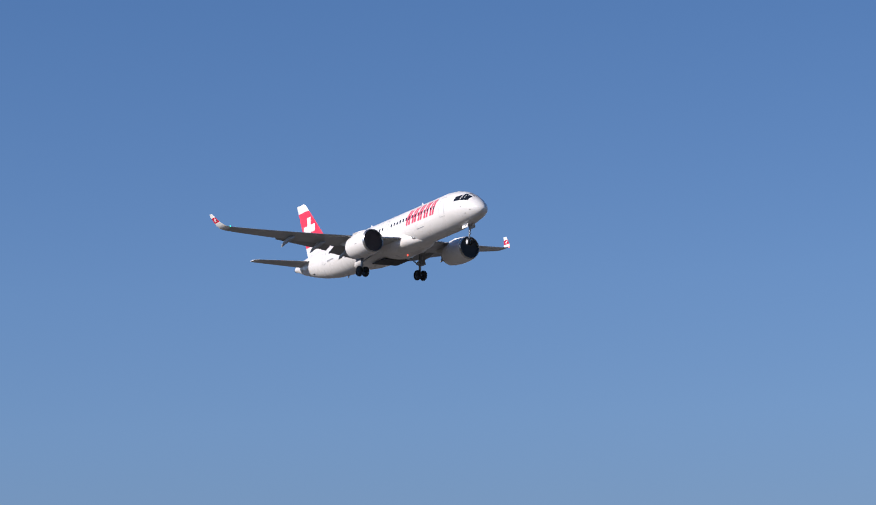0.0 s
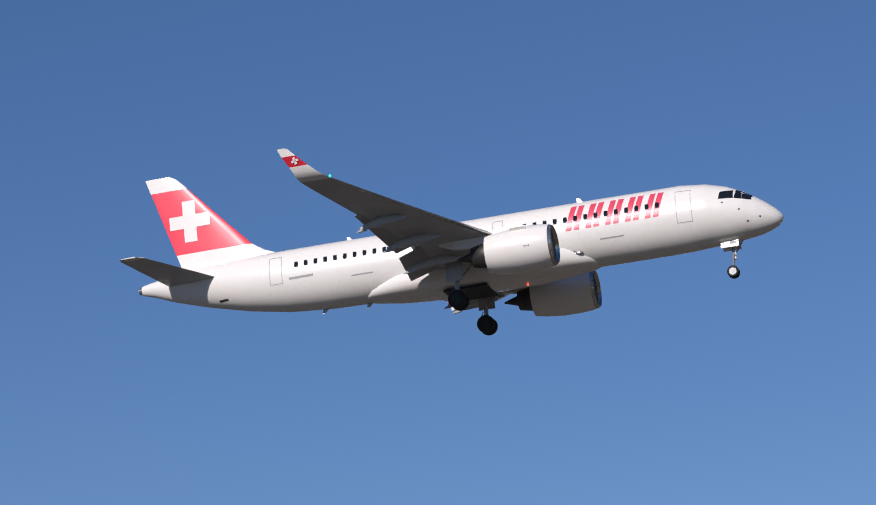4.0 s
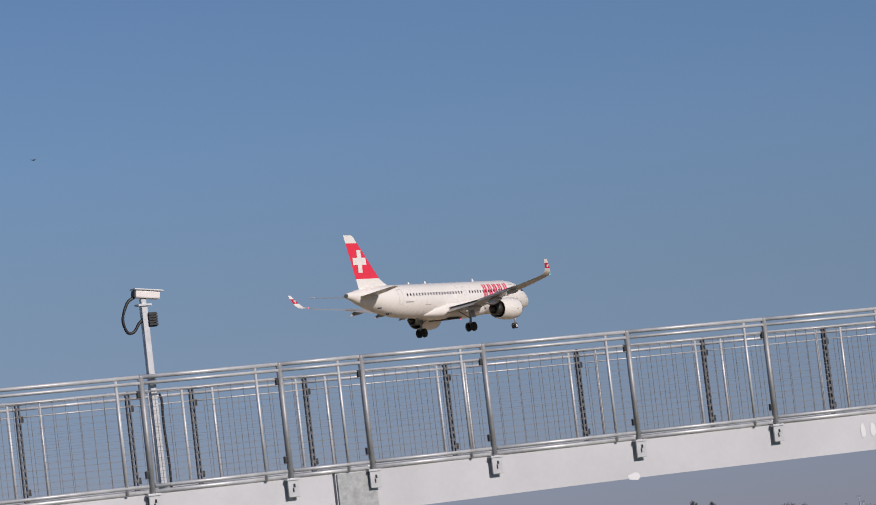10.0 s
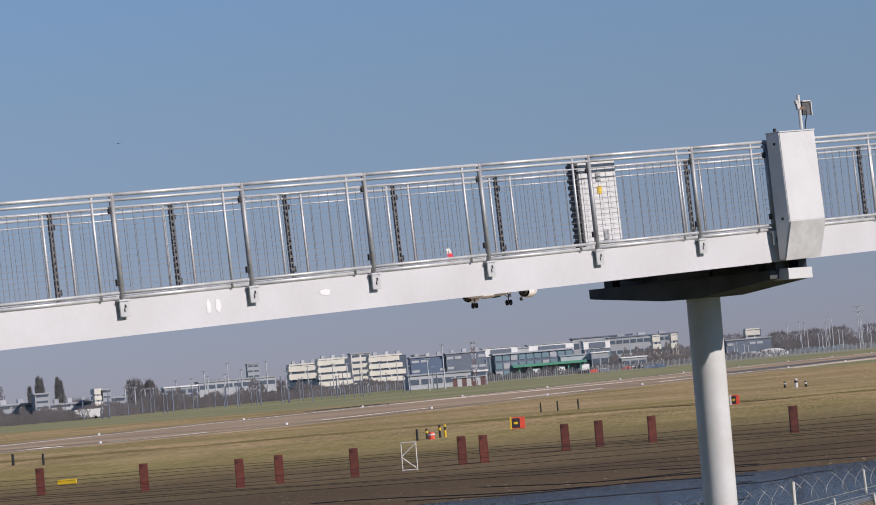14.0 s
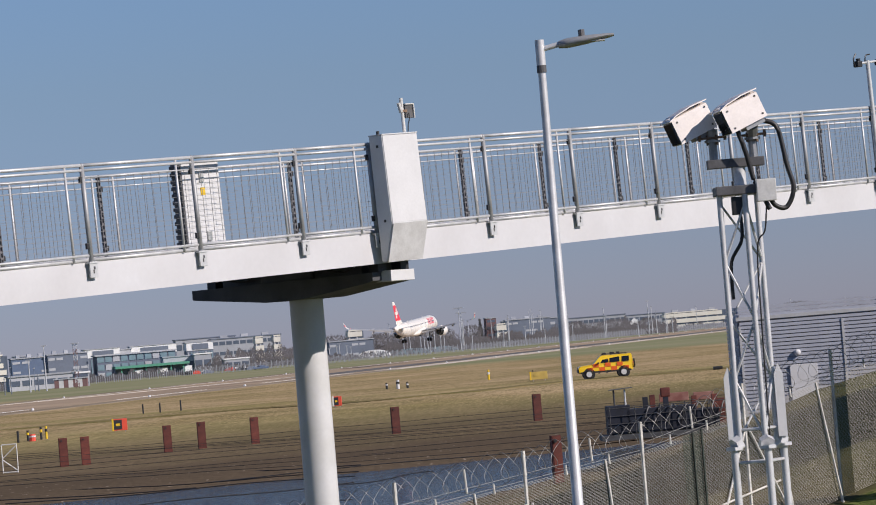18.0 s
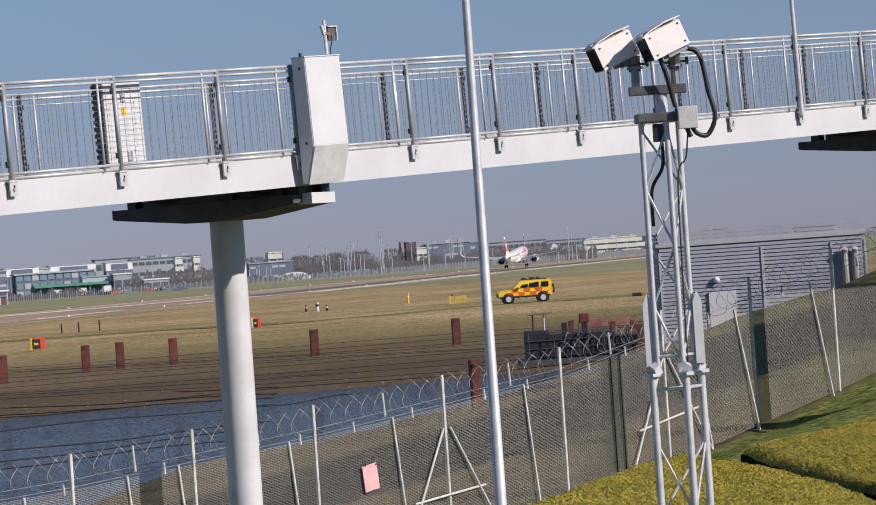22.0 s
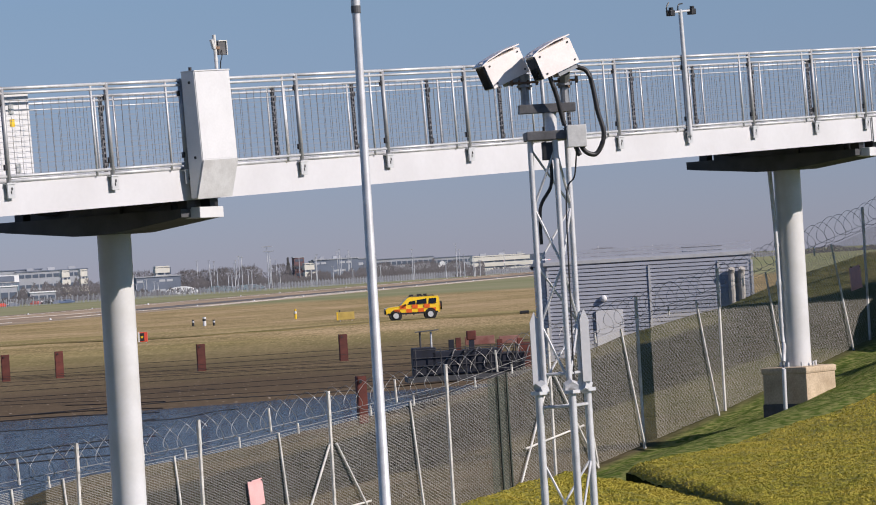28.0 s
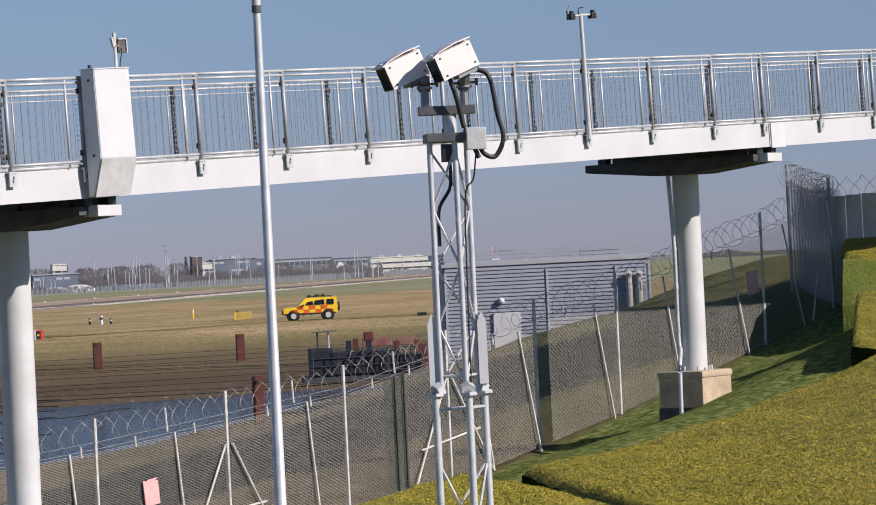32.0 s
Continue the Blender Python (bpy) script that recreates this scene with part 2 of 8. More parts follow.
def ease(x, a, b):
    t = min(1.0, max(0.0, (x - a) / (b - a)))
    return t * t * (3 - 2 * t)


def ground_z(x, y):
    r = math.hypot(x, y)
    s = (x - FENCE_O.x) * FENCE_D.x + (y - FENCE_O.y) * FENCE_D.y
    q = (x - FENCE_O.x) * FENCE_N.x + (y - FENCE_O.y) * FENCE_N.y
    field = 0.85 * math.exp(-((y - 300) / 75) ** 2) if y > 0 else 0.0
    zf = lerp(s, BANK_S, BANK_Z)
    if q >= 0:
        rise = lerp(s, (-30, -16, 0, 10, 16, 30), (0.3, 0.5, 2.1, 4.1, 4.9, 5.6))
        z = zf + (rise - zf) * ease(q, 0.6, 7)
        z = z * (1 - ease(q, 16, 40)) + 0.2 * ease(q, 16, 40)
    else:
        crest = lerp(s, CREST_S, CREST_Z)
        top = zf + (crest - zf) * ease(-q, 1, 7)
        foot = lerp(s, (0, 10), (27, 17))
        z = top * (1 - ease(-q, 8.5, foot)) - 0.1 * ease(-q, 8.5, foot)
    far_shore = 166 + 0.55 * x if x < 6 else 169
    near_shore = (y - 146 - 4.7 * max(x, -13)) / 4.8
    pond = ease(near_shore, -1.6, 1.6) * ease(y, 80, 90) * (1 - ease(y, far_shore - 7, far_shore + 5)) * ease(x, -140, -110)
    z = z * (1 - pond) - 1.3 * pond
    z = z * (1 - ease(y, 160, 200)) + field
    z += 3.7 * math.exp(-(r / 8.0) ** 2)
    if 60 < r < 400:
        z += 0.10 * noise.noise((x * 0.11, y * 0.11, 3.0)) + 0.035 * noise.noise((x * 0.5, y * 0.5, 7.0))
    return z


def ground_material():
    m = bpy.data.materials.new("rough_grass")
    m.use_nodes = True
    nt = m.node_tree
    n, l = nt.nodes, nt.links
    b = n["Principled BSDF"]
    b.inputs["Roughness"].default_value = 0.95
    b.inputs["Specular IOR Level"].default_value = 0.0
    co = n.new("ShaderNodeTexCoord")

    def tex(scale, detail=6.0, stretch=None):
        t = n.new("ShaderNodeTexNoise")
        t.inputs["Scale"].default_value, t.inputs["Detail"].default_value = scale, detail
        src = co.outputs["Object"]
        if stretch:
            mp = n.new("ShaderNodeMapping")
            mp.inputs["Scale"].default_value = stretch
            l.new(src, mp.inputs["Vector"])
            src = mp.outputs["Vector"]
        l.new(src, t.inputs["Vector"])
        return t.outputs["Fac"]

    def step(v, a, b_, lo=0.0, hi=1.0):
        r = n.new("ShaderNodeMapRange")
        for k, x in zip(("From Min", "From Max", "To Min", "To Max"), (a, b_, lo, hi)):
            r.inputs[k].default_value = x
        l.new(v, r.inputs["Value"])
        return r.outputs["Result"]

    def mixc(f, a, b_):
        x = n.new("ShaderNodeMix")
        x.data_type = 'RGBA'
        for key, v in (("A", a), ("B", b_)):
            if isinstance(v, tuple):
                x.inputs[key].default_value = (*v, 1)
            else:
                l.new(v, x.inputs[key])
        l.new(f, x.inputs["Factor"])
        return x.outputs["Result"]

    def math2(op, a, b_):
        x = n.new("ShaderNodeMath")
        x.operation = op
        for i, v in enumerate((a, b_)):
            if isinstance(v, float):
                x.inputs[i].default_value = v
            else:
                l.new(v, x.inputs[i])
        return x.outputs[0]

    xyz = n.new("ShaderNodeSeparateXYZ")
    l.new(co.outputs["Object"], xyz.inputs[0])
    green, straw, dark, mud = (0.295, 0.228, 0.108), (0.525, 0.380, 0.228), (0.155, 0.125, 0.062), (0.085, 0.060, 0.042)
    tone = mixc(step(tex(0.05, 8.0, (1.0, 0.35, 1.0)), 0.38, 0.62), green, straw)
    tone = mixc(step(tex(0.9, 6.0, (1.0, 0.5, 1.0)), 0.50, 0.72), tone, dark)
    tone = mixc(step(tex(6.0, 4.0), 0.45, 0.75, 0.0, 0.55), tone, (0.47, 0.37, 0.20))
    tone = mixc(step(tex(0.3, 6.0, (0.3, 0.22, 1.0)), 0.42, 0.68, 0.0, 0.6), tone, (0.190, 0.160, 0.078))
    tone = mixc(step(tex(0.22, 5.0, (0.25, 0.35, 1.0)), 0.52, 0.72, 0.0, 0.8), tone, (0.52, 0.39, 0.225))
    tone = mixc(step(tex(1.0, 6.0, (4.5, 0.30, 1.0)), 0.44, 0.60, 0.0, 0.5), tone, (0.195, 0.160, 0.080))
    tone = mixc(step(tex(1.3, 6.0, (5.0, 0.28, 1.0)), 0.54, 0.66, 0.0, 0.7), tone, (0.56, 0.42, 0.24))
    # greener damp band behind the mud and along the vehicle track
    damp = math2('ADD', xyz.outputs["Y"], math2('MULTIPLY', tex(0.10, 6.0, (0.4, 1.0, 1.0)), 46.0))
    lush = mixc(step(tex(1.6, 6.0, (2.2, 0.5, 1.0)), 0.38, 0.62), (0.195, 0.182, 0.066), (0.310, 0.272, 0.118))
    tone = mixc(math2('MULTIPLY', step(damp, 216.0, 232.0), step(damp, 292.0, 266.0, 0.0, 0.5)), tone, lush)
    tone = mixc(math2('MULTIPLY', step(damp, 318.0, 324.0), step(damp, 346.0, 334.0, 0.0, 0.45)), tone, lush)
    # greener mown strips along the runway, paled by painted haze; bare earth beside the pond
    far = step(xyz.outputs["Y"], 640.0, 720.0)
    tone = mixc(far, tone, mixc(step(tex(0.012, 4.0), 0.35, 0.65), (0.220, 0.235, 0.130), (0.285, 0.275, 0.170)))
    wob = math2('ADD', xyz.outputs["Y"], math2('MULTIPLY', tex(0.12, 5.0), 22.0))
    wob = math2('SUBTRACT', wob, math2('MULTIPLY', xyz.outputs["X"], 0.45))
    shore = math2('MULTIPLY', step(wob, 118.0, 124.0), step(wob, 203.0, 190.0))
    tone = mixc(shore, tone, mixc(step(tex(1.4, 6.0, (0.4, 1.6, 1.0)), 0.35, 0.65), mud, (0.165, 0.118, 0.082)))
    tone = mixc(math2('MULTIPLY', step(wob, 118.0, 124.0), step(wob, 272.0, 226.0, 0.0, 0.80)), tone, (0.105, 0.082, 0.058))
    tone = mixc(math2('MULTIPLY', shore, step(tex(3.2, 3.0, (1.0, 0.35, 1.0)), 0.66, 0.74, 0.0, 0.75)), tone, (0.36, 0.30, 0.24))
    near = step(math2('SUBTRACT', xyz.outputs["Y"], math2('MULTIPLY', xyz.outputs["X"], 1.6)), 102.0, 90.0)
    bank = mixc(step(tex(0.7, 6.0), 0.35, 0.65), (0.110, 0.112, 0.046), (0.150, 0.138, 0.066))
    soil = mixc(step(tex(0.9, 7.0), 0.35, 0.65), (0.150, 0.116, 0.074), (0.108, 0.092, 0.050))
    tone = mixc(step(xyz.outputs["Y"], 118.0, 108.0), tone, mixc(step(math2('ADD', xyz.outputs["X"], math2('MULTIPLY', tex(0.15, 4.0), 8.0)), 6.0, 11.0), soil, bank))
    beside = math2('SUBTRACT', math2('MULTIPLY', xyz.outputs["X"], 0.8153), math2('MULTIPLY', xyz.outputs["Y"], 0.579))
    verge = mixc(step(tex(5.0, 8.0), 0.42, 0.60), (0.085, 0.125, 0.028), (0.230, 0.240, 0.085))
    tone = mixc(step(beside, -43.45, -43.0), tone, verge)
    tone = mixc(step(xyz.outputs["Y"], 40.0, 30.0), tone, (0.105, 0.098, 0.088))
    l.new(tone, b.inputs["Base Color"])
    bp = n.new("ShaderNodeBump")
    bp.inputs["Strength"].default_value, bp.inputs["Distance"].default_value = 0.8, 0.15
    l.new(tex(2.2, 8.0), bp.inputs["Height"])
    l.new(bp.outputs["Normal"], b.inputs["Normal"])
    return m


def build_ground():
    bm = new_bm()
    radii = [0.0, 3, 6, 9, 14, 20, 28, 36] + [40 + 3.0 * i for i in range(56)] + [210 + 7 * i for i in range(28)] \
        + [420, 460, 520, 600, 700, 850, 1050, 1400, 2000, 3000, 4900]
    bearings = [-34 + 0.6 * i for i in range(81)] + [15 + 12 * i for i in range(1, 26)]
    rings = []
    for r in radii[1:]:
        rings.append([(r * math.sin(radians(a)), r * math.cos(radians(a)), ground_z(r * math.sin(radians(a)), r * math.cos(radians(a)))) for a in bearings])
    skin(bm, rings, caps=False)
    bm.faces.new([bm.verts.new(p) for p in rings[0]])
    bmesh.ops.remove_doubles(bm, verts=bm.verts, dist=0.001)
    ob = part("ground", bm, ground_material(), None, smooth=True)
    tagged(ob, "rough green and straw-coloured airfield grass with a muddy pond edge", "ground", kind="structure")
    # water
    bm = new_bm()
    for x in range(-130, 20, 10):
        for y in range(80, 190, 10):
            vs = [bm.verts.new(p) for p in ((x, y, -0.55), (x + 10, y, -0.55), (x + 10, y + 10, -0.55), (x, y + 10, -0.55))]
            bm.faces.new(vs)
    bmesh.ops.remove_doubles(bm, verts=bm.verts, dist=0.01)
    w = bpy.data.materials.new("pond_water")
    w.use_nodes = True
    nt = w.node_tree
    b = nt.nodes["Principled BSDF"]
    b.inputs["Base Color"].default_value = (0.012, 0.022, 0.034, 1)
    b.inputs["Roughness"].default_value = 0.10
    b.inputs["IOR"].default_value = 1.33
    t1 = nt.nodes.new("ShaderNodeTexNoise")
    t1.inputs["Scale"].default_value, t1.inputs["Detail"].default_value = 1.6, 4.0
    mp, co = nt.nodes.new("ShaderNodeMapping"), nt.nodes.new("ShaderNodeTexCoord")
    mp.inputs["Scale"].default_value = (0.6, 2.2, 1)
    nt.links.new(co.outputs["Object"], mp.inputs["Vector"])
    nt.links.new(mp.outputs["Vector"], t1.inputs["Vector"])
    bp = nt.nodes.new("ShaderNodeBump")
    bp.inputs["Strength"].default_value, bp.inputs["Distance"].default_value = 0.9, 0.16
    nt.links.new(t1.outputs["Fac"], bp.inputs["Height"])
    nt.links.new(bp.outputs["Normal"], b.inputs["Normal"])
    tagged(part("water", bm, w, None), "dark blue rippled pond water", "water", kind="structure")


build_ground()

# ---- runway and taxi strips ----
ASPHALT = mat("worn_asphalt", (0.42, 0.325, 0.235), 0.9, vary=0.15, scale=0.02, fine=0.4, second=(0.27, 0.215, 0.165))
SHOULDER = mat("pale_shoulder", (0.33, 0.275, 0.21), 0.92, vary=0.15, scale=0.05, fine=0.6, second=(0.20, 0.165, 0.12))
PAINT = mat("runway_paint", (0.72, 0.71, 0.68), 0.7, vary=0.08, scale=0.5)
RW_O, RW_D = Vector((-47.5, 891.2, 0)), Vector((0.1575, 0.9875, 0))
RW_R = Vector((0.9875, -0.1575, 0))


def strip(name, a0, a1, w0, w1, z, material, label):
    bm = new_bm()
    rows = []
    n = 60
    for i in range(n + 1):
        s = a0 + (a1 - a0) * i / n
        pl, pr = RW_O + RW_D * s + RW_R * w0, RW_O + RW_D * s + RW_R * w1
        rows.append([(p.x, p.y, ground_z(p.x, p.y) + h) for p, h in ((pl, z), (pr, z), (pr, z - 0.3), (pl, z - 0.3))])
    skin(bm, rows)
    return tagged(part(name, bm, material, None), label, "runway", kind="structure")


strip("runway_shoulder", -620, 2400, -34, 33, 0.05, SHOULDER, "pale dusty runway shoulder of old concrete")
strip("runway", -560, 2400, -24, 24, 0.08, ASPHALT, "dark asphalt runway streaked with tyre rubber")
RUBBER = mat("tyre_rubber", (0.085, 0.080, 0.075), 0.85, vary=0.3, scale=0.05, fine=0.5, second=(0.16, 0.145, 0.125))
strip("runway_rubber", -190, 1500, 7, 21.5, 0.10, RUBBER, "dark tyre rubber laid along the runway touchdown zone")
SLAB = mat("bleached_slab", (0.60, 0.55, 0.48), 0.9, vary=0.2, scale=0.06, fine=0.6, second=(0.44, 0.39, 0.33))
for a0, a1 in ((-185, -62), (-50, 60), (85, 400)):
    strip("shoulder_slab", a0, a1, 25, 31, 0.10, SLAB, "bleached pale concrete slabs on the runway shoulder")
for a0, a1 in ((-560, -480), (-440, -395), (-352, -300), (-262, -190), (-60, 60), (420, 900)):
    strip("runway_edge_line", a0, a1, 22.3, 22.9, 0.11, PAINT, "worn broken stretch of white runway edge line")
strip("runway_edge_line", -560, 2400, -22.9, -22.3, 0.10, PAINT, "white painted runway edge line")

# pale concrete edge that crosses the runway end slantwise
bm = new_bm()
rows = []
for i in range(25):
    p = Vector((-116.0, 612.0, 0)).lerp(Vector((-64.0, 726.0, 0)), i / 24)
    across = Vector((0.91, -0.415, 0)) * (2.2 + 0.9 * noise.noise((i * 0.5, 4, 0)))
    rows.append([(q.x, q.y, ground_z(q.x, q.y) + h) for q, h in ((p - across, 0.14), (p + across, 0.14), (p + across, -0.2), (p - across, -0.2))])
skin(bm, rows)
tagged(part("taxiway_edge", bm, SLAB, None), "bleached pale concrete edge of the taxiway", "taxiway", kind="structure")


def grass_track():
    """Worn vehicle track across the grass where the yellow car stands."""
    bm = new_bm()
    pts = arc([(-150, 268, 0), (-80, 276, 0), (-36, 286, 0), (-17, 281, 0), (-3, 294.5, 0), (5, 296, 0), (20, 300, 0), (60, 318, 0), (120, 350, 0)], 10)
    rows = []
    for i, p in enumerate(pts):
        d = (pts[min(i + 1, len(pts) - 1)] - pts[max(i - 1, 0)]).normalized()
        s = Vector((-d.y, d.x, 0))
        w = 2.6 + 0.7 * noise.noise((i * 0.4, 0, 0))
        rows.append([(q.x, q.y, ground_z(q.x, q.y) + h) for q, h in ((p - s * w, 0.05), (p + s * w, 0.05), (p + s * w, -0.2), (p - s * w, -0.2))])
    skin(bm, rows)
    tagged(part("track", bm, mat("worn_track", (0.23, 0.185, 0.095), 0.95, vary=0.2, scale=0.3, fine=2, second=(0.14, 0.125, 0.05)), None),
           "worn sandy vehicle track across the grass", "track", kind="structure")


grass_track()

# ---- elevated guideway ----
GW_U, GW_N = Vector((0.6424, 0.7664, 0)), Vector((-0.7664, 0.6424, 0))
GW_G = math.atan(0.037)
_x = (GW_U * math.cos(GW_G) + Vector((0, 0, math.sin(GW_G)))).normalized()
_z = _x.cross(GW_N).normalized()
GW = Matrix((( _x.x, GW_N.x, _z.x, -15.015), (_x.y, GW_N.y, _z.y, 48.53), (_x.z, GW_N.z, _z.z, 6.55), (0, 0, 0, 1)))
WIDTH = 4.95
POSTS = [-26.7, -24.0, -21.35, -18.68, -16.0, -13.32, -10.65, -7.97, -5.83, -4.52, -2.5] + [2.5 * k for k in range(0, 7)] + [16.88] + [2.5 * k for k in range(8, 16)] \
    + [39.6] + [42.1 + 2.5 * k for k in range(9)]

FAR_POSTS = [-25.2, -22.7, -20.2, -17.7, -15.2, -12.7, -10.24, -7.77, -5.95, -4.87, -2.89] + [-0.33 + 2.51 * k for k in range(27)]


def gw(s, w=0.0, h=0.0):
    return GW @ Vector((s, w, h))


def guideway():
    g = thing("guideway", GW, "white-painted steel guideway beams with a galvanised mesh parapet", "guideway", kind="structure")
    # edge beams, one length between joints
    for a, b in ((-27.6, -5.16), (-5.12, 17.35), (17.38, 39.83), (39.87, 66)):
        for w0 in (0.09, WIDTH - 0.09):
            bm = new_bm()
            rings = []
            for i in range(17):
                x = a + (b - a) * i / 16
                low = 0.0 if w0 > 1 else -0.405 - 0.035 * max(0.0, 1 - abs(x + 5) / 5)
                rings.append([(x, w0 + dy, z_) for dy, z_ in ((-0.05, low), (0.05, low), (0.05, 0.16), (0.04, 0.17), (-0.04, 0.17), (-0.05, 0.16))])
            skin(bm, rings)
            part("edge_beam", bm, BEAM, g, smooth=False)
        bm = new_bm()
        box(bm, ((a + b) / 2, WIDTH / 2, -0.02), (b - a, WIDTH - 0.30, 0.08))
        part("deck", bm, CONC, g, "pale concrete running deck")
    # kerb plates where beams meet
    for s in (-5.14, ):
        bm = new_bm()
        box(bm, (s + 0.35, 0.02, -0.14), (0.62, 0.02, 0.56))
        part("joint_plate", bm, GALVPLATE, g, "spangled galvanised cover plate")
    for s in (39.9, ):
        bm = new_bm()
        box(bm, (s + 0.3, 0.02, -0.14), (0.60, 0.02, 0.58))
        part("joint_plate", bm, CABWHITE, g)
    # parapets
    bm = new_bm()
    rod(bm, (0, 0, -0.02), (0, 0, 1.76), 0.042, seg=10)
    box(bm, (0, 0.0, 0.0), (0.02, 0.02, 0.02))
    bmesh.ops.create_uvsphere(bm, u_segments=8, v_segments=4, radius=0.043, matrix=Matrix.Translation((0, 0, 1.76)))
    post = bpy.data.meshes.new("post")
    bm.to_mesh(post)
    bm.free()
    post.shade_smooth()
    post.materials.append(GALVPOST)
    # posts of the other side: perforated channel, its shadow side painted as dark steel
    bm = new_bm()
    for dx in (-0.028, 0.028):
        box(bm, (dx, 0, 0.87), (0.018, 0.05, 1.76))
    for k in range(13):
        box(bm, (0, 0, 0.30 + 0.115 * k), (0.07, 0.04, 0.045))
    rack = bpy.data.meshes.new("post")
    bm.to_mesh(rack)
    bm.free()
    rack.materials.append(GALVDARK)
    bm = new_bm()
    box(bm, (0, -0.035, 0.01), (0.17, 0.03, 0.24), bevel=0.006)
    box(bm, (0, -0.02, 0.14), (0.20, 0.09, 0.03), bevel=0.004)
    bracket = bpy.data.meshes.new("bracket")
    bm.to_mesh(bracket)
    bm.free()
    bracket.materials.append(GALV)
    bm = new_bm()
    box(bm, (0.01, -0.052, 0.05), (0.03, 0.008, 0.05))
    box(bm, (-0.01, -0.052, -0.01), (0.02, 0.008, 0.06))
    bolt = bpy.data.meshes.new("bolt")
    bm.to_mesh(bolt)
    bm.free()
    bolt.materials.append(BLACK)
    bm = new_bm()
    box(bm, (-0.055, 0, 0.42), (0.05, 0.05, 0.10), bevel=0.008)
    box(bm, (-0.055, 0, 1.53), (0.05, 0.05, 0.10), bevel=0.008)
    clip = bpy.data.meshes.new("clip")
    bm.to_mesh(clip)
    bm.free()
    clip.materials.append(BLACK)
    for side, w in ((0, 0.0), (1, WIDTH)):
        turn = pose(0, 0, 0, 0, 0, 180 * side)
        off = 0.0
        row = FAR_POSTS if side else POSTS
        for s in row:
            share("post", rack if side else post, g, Matrix.Translation((s + off, w, 0)) @ turn)
            br = share("bracket", bracket, g, Matrix.Translation((s + off, w, 0)) @ turn)
            share("bolt", bolt, br, Matrix())
            share("clip", clip, g, Matrix.Translation((s + off, w, 0)) @ turn)
        # panels: one welded frame with its mesh between two posts
        made = {}
        for a, b in zip(row, row[1:]):
            ln = round(b - a, 2)
            if ln not in made:
                bm, bw = new_bm(), new_bm()
                x1, x0 = ln - 0.06, 0.34
                for z_, r_ in ((0.26, 0.026), (1.56, 0.012)):
                    rod(bm, (0.05, 0, z_), (ln - 0.05, 0, z_), r_, seg=8)
                rod(bm, (-0.02, 0.0, 1.765), (ln + 0.02, 0.0, 1.765), 0.030, seg=8)
                rod(bm, (0.02, -0.01, 1.68), (ln - 0.02, -0.01, 1.68), 0.024, seg=8)
                for x_ in ((ln - 0.36, 0.16) if side else (ln - 0.38, )):
                    rod(bm, (x_, 0, 0.16), (x_, 0, 1.74), 0.022, seg=8)
                rod(bm, (0.05, 0.04, 0.185), (ln - 0.05, 0.04, 0.185), 0.035, seg=6)
                nx = max(2, round(ln / 0.192))
                for i in range(1, nx):
                    x_ = ln * i / nx
                    box(bw, (x_, 0.01, 0.92), (0.0065, 0.0065, 1.30))
                for i in range(1, 14):
                    box(bw, (ln / 2, 0.016, 0.27 + 1.30 * i / 14), (ln - 0.1, 0.0045, 0.0045))
                mf, mw = bpy.data.meshes.new("panel_frame"), bpy.data.meshes.new("mesh_infill")
                for me, bb, mt in ((mf, bm, GALV), (mw, bw, WIRE)):
                    bb.to_mesh(me)
                    bb.free()
                    me.materials.append(mt)
                mf.shade_smooth()
                made[ln] = (mf, mw)
            mf, mw = made[ln]
            mm = Matrix.Translation((a + off, w, 0)) @ (Matrix.Translation((ln, 0, 0)) @ turn if side else Matrix())
            fr = share("panel_frame", mf, g, mm)
            share("mesh_infill", mw, fr, Matrix())
    # cables and pipes seen under the deck
    bm = new_bm()
    for i, w in enumerate((0.35, 0.75, 1.5)):
        pipe(bm, arc([(14.5 + k * 1.0, w + 0.1 * math.sin(k), -0.30 - 0.05 * math.cos(k * 2.0 + i)) for k in range(6)], 4), 0.02, 6)
    part("cable_run", bm, BLACK, g)
    return g


guideway()


